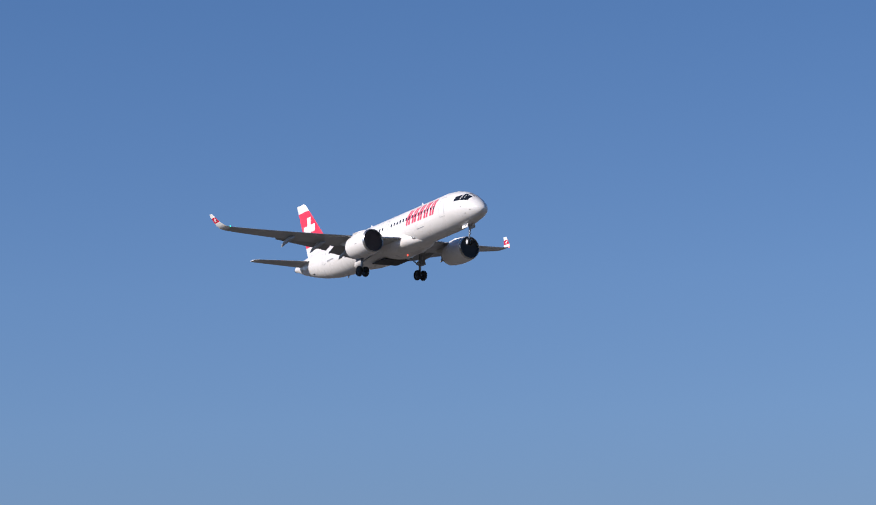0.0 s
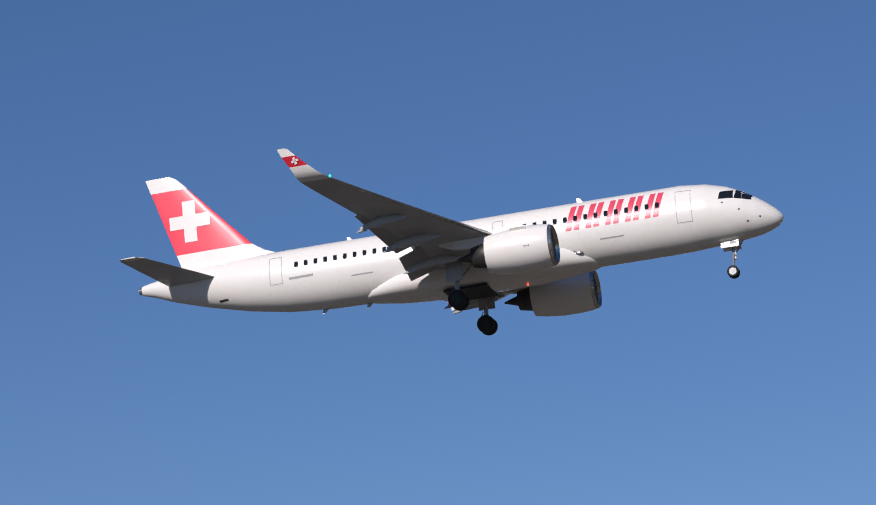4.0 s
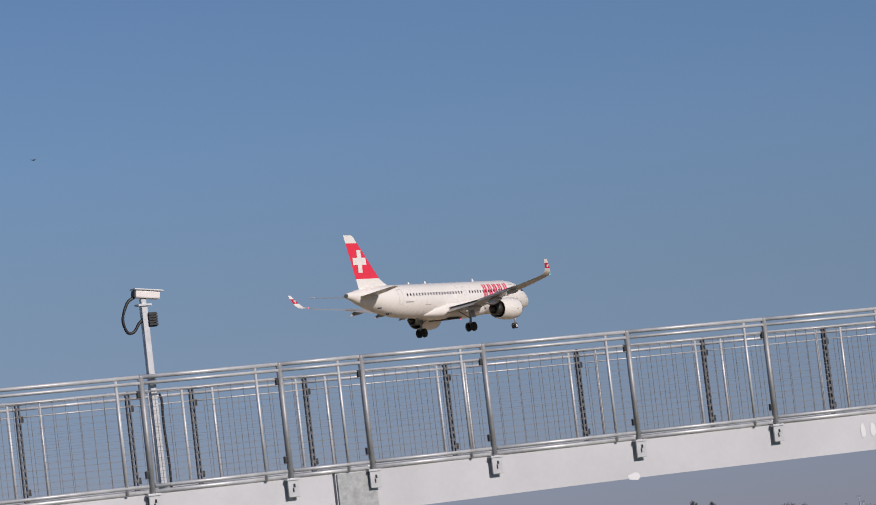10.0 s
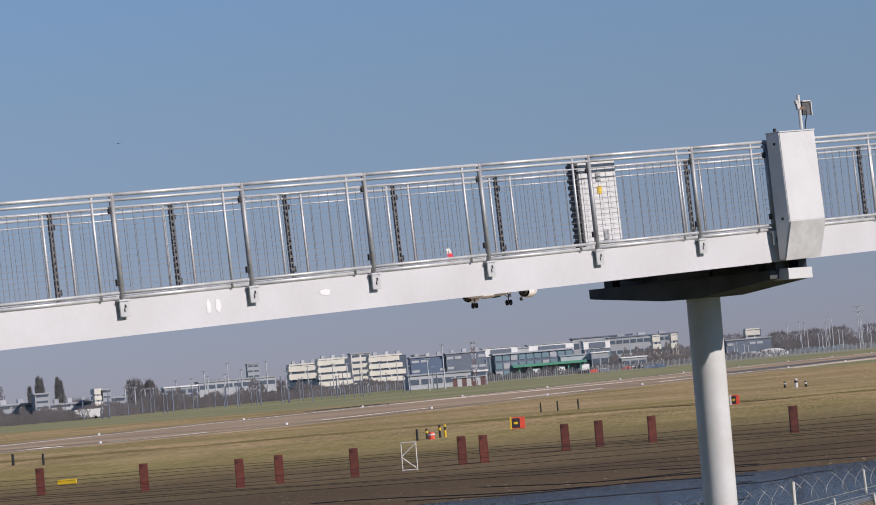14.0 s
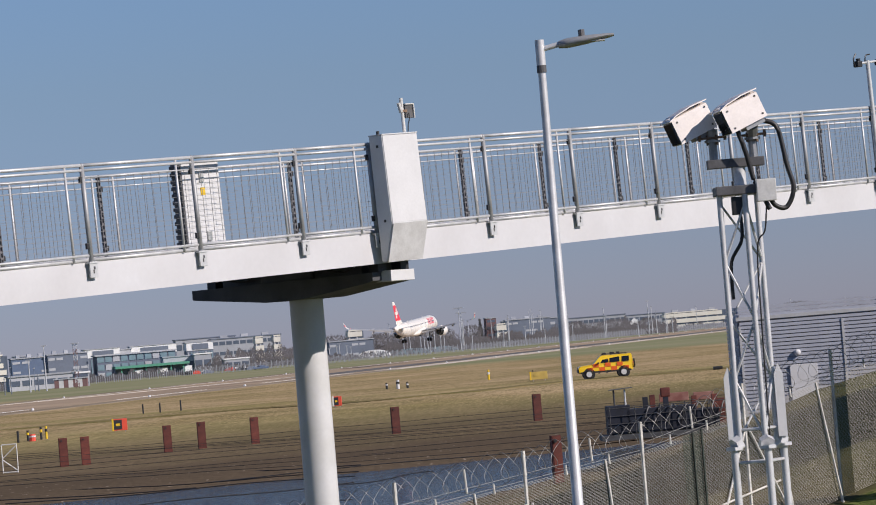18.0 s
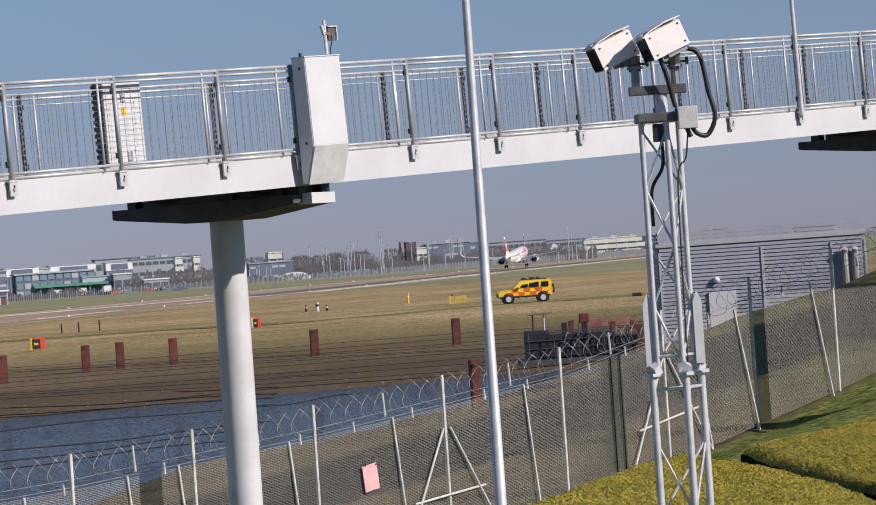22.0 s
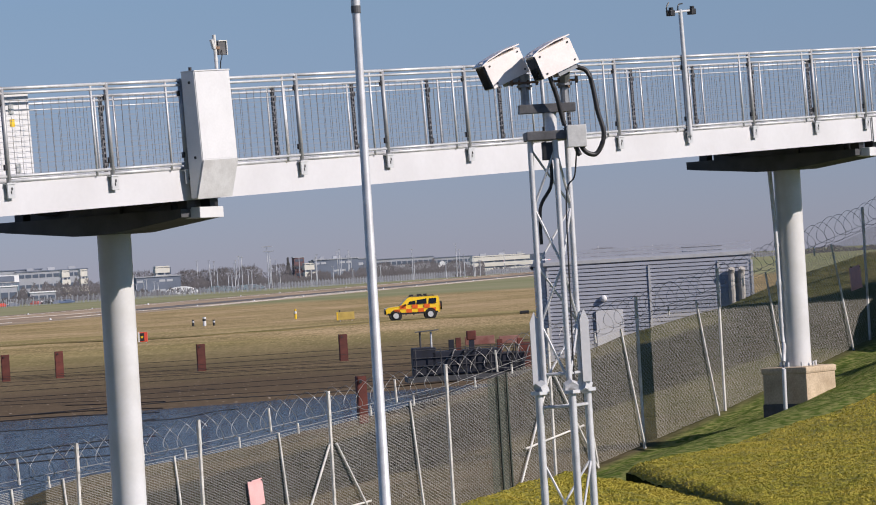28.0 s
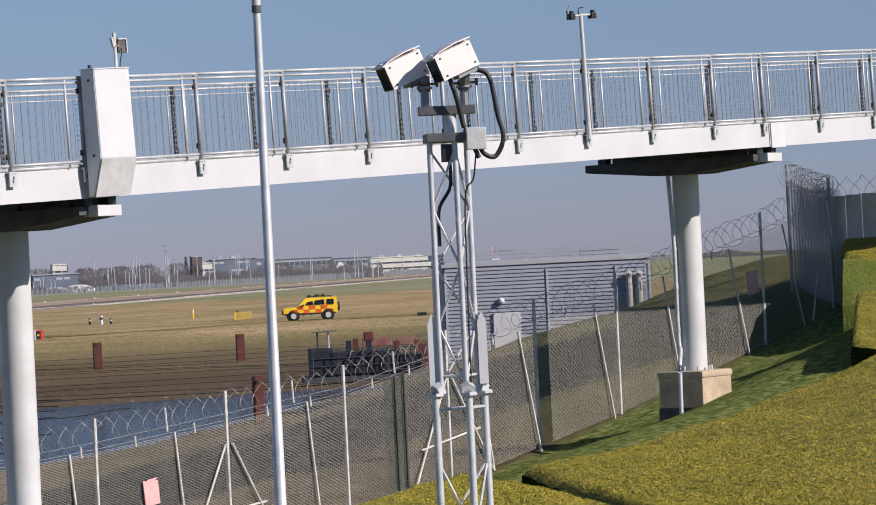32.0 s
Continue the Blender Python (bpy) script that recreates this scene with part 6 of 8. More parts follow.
    def fin_sec(z):
        c = fin_le(z) - fin_te(z)
        return (z, fin_le(z), c, 0, 0.11 if z > 2 else 0.085)

    for name, zs, mt in (("fin_base", (0.9, 1.3, 1.6, 1.9, 2.2, 2.65), WHITE), ("fin", (2.65, 4.0, 5.4, 6.68), RED), ("fin_tip", (6.68, 7.0, 7.2, 7.4, 7.58), WHITE)):
        bm = new_bm()
        blade(bm, [fin_sec(z) for z in zs], upright=True)
        part(name, bm, mt, g, {"fin": "red painted fin"}.get(name, ""), smooth=True)

    def fin_y(x, z):
        c = fin_le(z) - fin_te(z)
        a = min(0.98, max(0.02, (fin_le(z) - x) / c))
        up = [(t, h) for t, h in FOIL[:9]]
        return lerp(a, [p[0] for p in up], [p[1] for p in up]) * c * 0.11 / 2

    for sy in (-1, 1):
        bm = new_bm()

        def fpatch(x0, x1, z0, z1):
            vs = [[bm.verts.new((x0 + (x1 - x0) * i / 4, sy * (fin_y(x0 + (x1 - x0) * i / 4, z0 + (z1 - z0) * j / 3) * (1.0 if sy > 0 else 0.66) + 0.02), z0 + (z1 - z0) * j / 3))
                   for j in range(4)] for i in range(5)]
            for i in range(4):
                for j in range(3):
                    bm.faces.new((vs[i][j], vs[i + 1][j], vs[i + 1][j + 1], vs[i][j + 1]))
        cx, cz, arm, half = -35.25, 4.62, 1.27, 0.40
        fpatch(cx - half, cx + half, cz - arm, cz + arm)
        fpatch(cx - arm, cx - half, cz - half, cz + half)
        fpatch(cx + half, cx + arm, cz - half, cz + half)
        part("white_cross", bm, WHITE, g, "white cross on the fin")

    for sy in (-1, 1):
        # tailplane
        bm = new_bm()
        blade(bm, [(sy * y, x, c, z, t) for y, x, c, z, t in ((0.3, -33.1, 3.5, 0.62, 0.11), (1.0, -33.6, 3.15, 0.70, 0.11), (5.6, -36.35, 1.50, 1.20, 0.10), (5.95, -36.8, 1.0, 1.24, 0.08))])
        part("tailplane", bm, WING, g, "grey tailplane", smooth=True)
        bm = new_bm()
        blade(bm, [(sy * y, x, c, z, t) for y, x, c, z, t in ((5.62, -36.30, 1.52, 1.205, 0.13), (5.98, -36.8, 1.02, 1.245, 0.10))])
        part("tailplane_tip", bm, WHITE, g)
        # main wing
        secs = [(1.2, -12.9, 7.8, -1.28, 0.13), (1.9, -13.4, 7.3, -1.18, 0.13), (3.6, -14.4, 6.2, -1.00, 0.125), (5.9, -15.75, 4.75, -0.72, 0.115), (9.0, -17.55, 3.75, -0.30, 0.11),
                (12.5, -19.6, 2.80, 0.22, 0.105), (15.4, -21.3, 2.05, 0.68, 0.10), (16.35, -21.9, 1.75, 0.86, 0.095)]
        bm = new_bm()
        blade(bm, [(sy * y, x, c, z, t) for y, x, c, z, t in secs])
        part("wing", bm, WING, g, "grey swept wing", smooth=True)
        bm = new_bm()
        blade(bm, [(sy * y, x + 0.03, c * 0.13, z - 0.03, t * 4.5) for y, x, c, z, t in secs[1:]])
        part("slat", bm, BARE, g, "bare-metal leading edge slat", smooth=True)
        # upswept winglet: white root, red band, white tip
        wl = [(16.35, -21.9, 1.75, 0.86, 0.09), (16.75, -22.25, 1.50, 1.00, 0.085), (17.02, -22.65, 1.22, 1.28, 0.08), (17.16, -22.95, 1.05, 1.55, 0.075), (17.36, -23.55, 0.78, 2.12, 0.07), (17.47, -23.9, 0.58, 2.48, 0.07), (17.50, -24.1, 0.40, 2.56, 0.05)]

        def wring(s):
            y, x, c, z, t = s
            ring = []
            tilt = lerp(z, (0.86, 1.3, 2.0), (0.1, 0.85, 1.22))
            for a, h in FOIL:
                off = h * c * t / 2
                ring.append((x - a * c, sy * (y - off * math.sin(tilt)), z + off * math.cos(tilt)))
            return ring
        for name, a, b, mt in (("winglet_root", 0, 4, WHITE), ("winglet", 3, 5, DARKRED), ("winglet_tip", 4, 7, WHITE)):
            bm = new_bm()
            skin(bm, [wring(s) for s in wl[a:b]])
            part(name, bm, mt, g, {"winglet": "dark red winglet band"}.get(name, ""), smooth=True)
        bm = new_bm()
        for dx, dz in ((0.40, 0.13), (0.13, 0.40)):
            box(bm, (-23.62, sy * 17.265, 1.84), (dx, 0.10, dz), pose(0, 0, 0, -sy * 18, 0, 0) @ pose(0, 0, 0, 0, -14, 0))
        part("winglet_cross", bm, WHITE, g)
        bm = new_bm()
        bmesh.ops.create_uvsphere(bm, u_segments=8, v_segments=5, radius=0.07, matrix=Matrix.Translation((-21.95, sy * 16.5, 0.92)))
        part("position_light", bm, NAVGREEN if sy < 0 else BEACON, g)
        # lowered flaps and aileron droop
        for y0, y1, c0, c1, x0, x1, z0, z1 in ((2.15, 5.7, 1.65, 1.45, -20.0, -19.9, -1.22, -0.80), (6.0, 11.4, 1.35, 0.95, -20.05, -21.25, -0.62, 0.26)):
            bm = new_bm()
            rings = []
            for y, c, x, z in ((y0, c0, x0, z0), (y1, c1, x1, z1)):
                ang = radians(19)
                ring = []
                for a, h in FOIL:
                    xx, zz = -a * c, h * c * 0.13 / 2
                    ring.append((x + xx * math.cos(ang) - zz * math.sin(ang) * -1 * 0, sy * y, z + xx * math.sin(ang) + zz))
                rings.append(ring)
            skin(bm, rings)
            part("flap", bm, FLAP, g, "lowered grey flap", smooth=True)
        for y, ln, x, z in ((4.6, 3.4, -17.7, -1.35), (7.7, 3.1, -18.3, -0.78), (10.6, 2.7, -19.4, -0.22)):
            bm = new_bm()
            rings = []
            for k in range(9):
                u = k / 8
                r = 0.26 * math.sin(math.pi * min(0.97, max(0.03, u))) ** 0.6
                xx = x - u * ln
                zz = z - 0.10 - (0.55 * max(0, u - 0.45) ** 1.2)
                rings.append([(xx, sy * y + 0.6 * r * math.cos(a), zz + r * 1.1 * math.sin(a)) for a in [i * math.pi / 5 for i in range(10)]])
            skin(bm, rings)
            part("flap_fairing", bm, BELLY, g, smooth=True)
            bm = new_bm()
            skin(bm, [[(xx, sy * y + 0.09 * k * math.cos(a), zz + 0.12 * k * math.sin(a)) for a in [i * math.pi / 4 for i in range(8)]]
                      for xx, zz, k in ((x - ln * 0.86, z - 0.42, 1.0), (x - ln * 1.0, z - 0.50, 0.8), (x - ln * 1.08, z - 0.56, 0.2))])
            part("fairing_tip", bm, BELLY, g)
        # engine
        ey, ez = sy * 5.62, -1.90
        bm = new_bm()
        prof = [(-12.30, 1.03), (-12.22, 1.09), (-12.30, 1.15), (-12.7, 1.24), (-13.4, 1.30), (-14.4, 1.30), (-15.4, 1.20), (-16.1, 1.08), (-16.08, 1.04), (-15.2, 1.02), (-14.0, 1.0)]
        rings = [[(x, ey + r * math.cos(a), ez + r * math.sin(a)) for a in [2 * math.pi * k / 36 for k in range(36)]] for x, r in prof]
        skin(bm, rings[2:8] + rings[8:11], caps=False)
        en = part("nacelle", bm, WHITE, g, "white engine nacelle", smooth=True)
        bm = new_bm()
        skin(bm, [[(x, ey + r * math.cos(a), ez + r * math.sin(a)) for a in [2 * math.pi * k / 36 for k in range(36)]] for x, r in ((-12.42, 1.19), (-12.31, 1.155), (-12.22, 1.10), (-12.30, 1.04), (-12.45, 1.01))], caps=False)
        part("intake_lip", bm, BARE, en, "bare metal intake lip", smooth=True)
        bm = new_bm()
        skin(bm, [[(x, ey + r * math.cos(a), ez + r * math.sin(a)) for a in [2 * math.pi * k / 36 for k in range(36)]] for x, r in ((-12.44, 1.01), (-12.9, 0.97), (-13.3, 0.95), (-13.32, 0.05))], caps=True)
        part("intake_duct", bm, INTAKE, en, "dark intake duct", smooth=True)
        for k in range(18):
            bm = new_bm()
            a = 2 * math.pi * k / 18
            c, s = math.cos(a), math.sin(a)
            skin(bm, [[(-13.22, ey + r * c - d * s, ez + r * s + d * c), (-13.10, ey + r * c + d * s, ez + r * s - d * c), (-13.08, ey + r * c + d * s, ez + r * s - d * c)]
                      for r, d in ((0.26, 0.05), (0.93, 0.10))])
            part("fan_blade", bm, EXHAUST, en)
        bm = new_bm()
        rod(bm, (-13.25, ey, ez), (-12.80, ey, ez), 0.30, 0.02, seg=16)
        part("spinner", bm, EXHAUST, en, smooth=True)
        bm = new_bm()
        skin(bm, [[(x, ey + r * math.cos(a), ez + r * math.sin(a)) for a in [2 * math.pi * k / 28 for k in range(28)]] for x, r in ((-15.0, 0.80), (-16.2, 0.74), (-17.0, 0.58), (-17.02, 0.5), (-16.9, 0.36), (-17.9, 0.05))])
        part("core_exhaust", bm, EXHAUST, en, "dark metal core exhaust", smooth=True)
        bm = new_bm()
        skin(bm, [[(x, ey - w, zb), (x, ey + w, zb), (x, ey + w * 0.8, zt), (x, ey - w * 0.8, zt)] for x, w, zb, zt in ((-13.2, 0.06, ez + 1.2, ez + 1.30), (-14.6, 0.22, ez + 0.9, ez + 1.45), (-16.3, 0.26, ez + 0.4, ez + 1.30), (-18.0, 0.22, ez + 0.6, ez + 1.15), (-18.9, 0.05, ez + 0.95, ez + 1.1))])
        part("pylon", bm, WHITE, en)
        bm = new_bm()
        box(bm, (-14.1, ey - sy * 0.0 + sy * 0.9, ez + 0.95), (0.9, 0.03, 0.34), pose(0, 0, 0, sy * -40, 0, 0))
        part("strake", bm, WHITE, en)
        for k in range(3):
            bm = new_bm()
            box(bm, (-13.5 - 0.12 * k, ey + sy * 1.285, ez - 0.15), (0.06, 0.03, 0.08))
            part("vent", bm, INK, en)
        # main gear: two wheels on one leg
        gy = sy * 3.4
        bm = new_bm()
        rod(bm, (-18.5, gy, -1.2), (-18.59, gy, -3.1), 0.13, seg=12)
        rod(bm, (-18.57, gy, -2.9), (-18.59, gy, -3.64), 0.085, seg=12)
        leg = part("main_gear_leg", bm, GEAR, g, "steel landing gear leg")
        bm = new_bm()
        rod(bm, (-18.59, gy - 0.5, -3.64), (-18.59, gy + 0.5, -3.64), 0.08, seg=10)
        part("axle", bm, GEAR, leg)
        bm = new_bm()
        rod(bm, (-18.55, gy, -2.6), (-17.4, gy, -1.45), 0.06, seg=8)
        rod(bm, (-18.55, gy, -2.7), (-18.6, gy - sy * 1.4, -1.7), 0.06, seg=8)
        part("side_stay", bm, GEAR, leg)
        bm = new_bm()
        rod(bm, (-18.75, gy, -2.8), (-18.95, gy, -3.2), 0.03, seg=6)
        rod(bm, (-18.95, gy, -3.2), (-18.65, gy, -3.6), 0.03, seg=6)
        part("torque_link", bm, GEAR, leg)
        bm = new_bm()
        box(bm, (-18.6, gy + sy * 0.32, -2.0), (1.0, 0.06, 1.2), pose(0, 0, 0, sy * 10, 0, 0), bevel=0.02)
        part("gear_door", bm, BELLY, leg, "grey landing gear door")
        for dy in (-0.36, 0.36):
            wheel(g, -18.59, gy + dy, -3.64, 0.53, 0.36, INTAKE)
    # nose gear
    bm = new_bm()
    rod(bm, (-3.0, 0, -1.5), (-3.24, 0, -3.64), 0.075, seg=12)
    rod(bm, (-3.2, 0, -2.9), (-2.5, 0, -1.9), 0.04, seg=8)
    nl = part("nose_gear_leg", bm, GEAR, g)
    bm = new_bm()
    rod(bm, (-3.24, -0.26, -3.64), (-3.24, 0.26, -3.64), 0.05, seg=8)
    part("axle", bm, GEAR, nl)
    for dy in (-0.19, 0.19):
        wheel(g, -3.24, dy, -3.64, 0.345, 0.20)
    for sy in (-1, 1):
        bm = new_bm()
        box(bm, (-3.2, sy * 0.42, -2.02), (1.05, 0.04, 0.50), pose(0, 0, 0, sy * 6, 0, 0), bevel=0.015)
        d = part("nose_gear_door", bm, WHITE, g)
        bm = new_bm()
        box(bm, (-3.0, sy * 0.448, -2.02), (0.36, 0.012, 0.16), pose(0, 0, 0, sy * 6, 0, 0))
        part("door_bar", bm, LINE, d)
    for x, z in ((-3.05, -2.6), (-3.08, -2.85)):
        bm = new_bm()
        rod(bm, (x + 0.12, 0, z), (x + 0.02, 0, z), 0.10, seg=10)
        part("taxi_light", bm, HUB, nl)
    return g


PLANE = airliner()


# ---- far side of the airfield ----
# far wall colours paled and blued, so distance haze sits in the paint
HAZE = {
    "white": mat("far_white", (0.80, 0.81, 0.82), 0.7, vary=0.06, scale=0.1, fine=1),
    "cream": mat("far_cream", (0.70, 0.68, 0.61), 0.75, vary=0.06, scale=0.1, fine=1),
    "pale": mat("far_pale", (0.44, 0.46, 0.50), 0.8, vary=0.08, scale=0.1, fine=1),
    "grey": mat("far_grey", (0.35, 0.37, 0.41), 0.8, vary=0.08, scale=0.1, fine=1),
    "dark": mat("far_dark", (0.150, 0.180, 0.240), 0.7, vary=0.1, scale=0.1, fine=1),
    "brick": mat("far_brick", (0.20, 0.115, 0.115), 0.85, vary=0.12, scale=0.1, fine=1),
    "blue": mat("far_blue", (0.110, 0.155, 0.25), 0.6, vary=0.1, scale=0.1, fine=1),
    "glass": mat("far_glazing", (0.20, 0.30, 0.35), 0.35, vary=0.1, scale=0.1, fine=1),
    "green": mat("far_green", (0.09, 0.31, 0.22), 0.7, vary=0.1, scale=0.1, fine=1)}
# window tone lifted by the same painted haze
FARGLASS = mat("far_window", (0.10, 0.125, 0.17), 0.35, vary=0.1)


def far_building(az0, az1, dist, top, style, floors, label):
    """Block of storeys with window bands, roof edge and plant."""
    a0, a1 = radians(az0), radians(az1)
    p, q = Vector((math.sin(a0) * dist, math.cos(a0) * dist, 0)), Vector((math.sin(a1) * dist, math.cos(a1) * dist, 0))
    d = q - p
    ln = d.length
    turn = math.degrees(math.atan2(d.y, d.x)) + 6
    g = thing("far_building", at(p.x, p.y, 0, turn), label if len(label.split()) > 3 else label + " beyond the runway", "building", "buildings across the airfield")
    wall = {"roofwhite": "dark", "roofdark": "grey", "green": "dark", "white": "grey"}.get(style, style)
    dep = max(12.0, ln * 0.5)
    st = top / floors

    def slab(name, c, s, mt, parent):
        b = new_bm()
        box(b, c, s)
        return part(name, b, mt, parent)

    if style == "white" and floors >= 3:
        # dark glazed core; each storey wears a white parapet band, the upper storeys set in
        w = slab("wall", (ln / 2, dep / 2, top / 2 - 0.3), (ln - 1.0, dep - 1.0, top - 0.6), FARGLASS, g)
        for f in range(floors):
            cut = ln * 0.07 * max(0, f - 1)
            slab("parapet_band", ((ln - cut) / 2, dep / 2, (f + 0.40) * st), (ln - cut, dep, st * 0.70), HAZE["cream"], g)
            n = max(2, int(ln / 6))
            for i in range(n):
                slab("pier", ((ln - cut) * (i + 0.06) / n + 0.4, 0.35, (f + 0.78) * st), (0.7, 0.5, st * 0.44), HAZE["pale"], w)
        slab("roof", (ln * 0.44, dep / 2, top - 0.25), (ln * 0.84, dep, 0.6), HAZE["cream"], g)
    elif style == "roofwhite":
        # hangar: white fascia frame round a dark door
        w = slab("wall", (ln / 2, dep / 2, top * 0.36), (ln, dep, top * 0.72), HAZE["dark"], g)
        slab("fascia", (ln / 2, dep / 2, top * 0.86), (ln, dep + 0.6, top * 0.27), HAZE["white"], g)
        slab("door", (ln * 0.52, -0.42, top * 0.85), (ln * 0.60, 0.3, top * 0.19), HAZE["dark"], g)
        slab("roof", (ln / 2, dep / 2, top + 0.1), (ln + 1.2, dep + 1.2, 0.35), HAZE["grey"], g)
        for i in range(9):
            slab("mullion", (ln * (i + 0.5) / 9, -0.1, top * 0.34), (0.5, 0.3, top * 0.66), HAZE["glass" if i % 3 else "pale"], w)
        return
    elif style == "glass":
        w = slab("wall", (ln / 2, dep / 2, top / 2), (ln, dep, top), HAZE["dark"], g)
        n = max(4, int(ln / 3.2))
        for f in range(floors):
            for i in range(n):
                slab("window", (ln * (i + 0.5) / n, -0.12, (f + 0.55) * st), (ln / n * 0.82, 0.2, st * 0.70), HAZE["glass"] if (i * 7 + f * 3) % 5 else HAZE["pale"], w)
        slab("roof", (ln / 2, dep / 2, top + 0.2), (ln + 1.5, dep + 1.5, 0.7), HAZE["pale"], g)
        return
    elif style == "green":
        # thin green canopy over dark bays with white lorries in them
        w = slab("wall", (ln / 2, dep / 2 + 2, top * 0.42), (ln, dep - 3, top * 0.84), HAZE["dark"], g)
        slab("canopy", (ln / 2, dep / 2 - 1, top - 0.55), (ln, dep, 1.1), HAZE["green"], g)
        for i in range(6):
            slab("bay_pillar", (ln * (i + 0.5) / 6, 0.3, top * 0.4), (0.6, 0.6, top * 0.8), HAZE["green"], w)
            if i % 2:
                slab("bay_door", (ln * (i + 0.9) / 6, 0.7, top * 0.33), (ln / 10, 0.5, top * 0.6), HAZE["white"], w)
        return
    else:
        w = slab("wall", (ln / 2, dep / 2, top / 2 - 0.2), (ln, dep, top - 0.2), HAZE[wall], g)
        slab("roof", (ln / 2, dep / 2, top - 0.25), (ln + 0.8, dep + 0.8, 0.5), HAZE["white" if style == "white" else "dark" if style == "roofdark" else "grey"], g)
        win = bpy.data.meshes.new("window")
        bm = new_bm()
        ww = 3.4
        box(bm, (0, 0, 0), (ww * 0.80, 0.16, st * (0.24 if wall in ("dark", "blue") else 0.34)))
        bm.to_mesh(win)
        bm.free()
        win.materials.append(HAZE["pale"] if wall in ("dark", "blue") else FARGLASS)
        n = max(1, min(16, int(ln / ww)))
        for f in range(floors):
            for i in range(n):
                if wall in ("dark", "blue") and (i * 5 + f * 3) % 4 < 2:
                    continue
                share("window", win, w, Matrix.Translation(((i + 0.5) * ln / n, -0.04, (f + 0.48) * st)) @ Matrix.Diagonal((ln / n / ww, 1, 1, 1)))
    if floors > 2 and ln > 10:
        for k in range(3):
            x = ln * (0.2 + 0.3 * k)
            slab("roof_plant", (x, dep / 2, top + 0.6), (ln * 0.10, 3.0, 1.6), HAZE["pale" if k % 2 else "grey"], g)


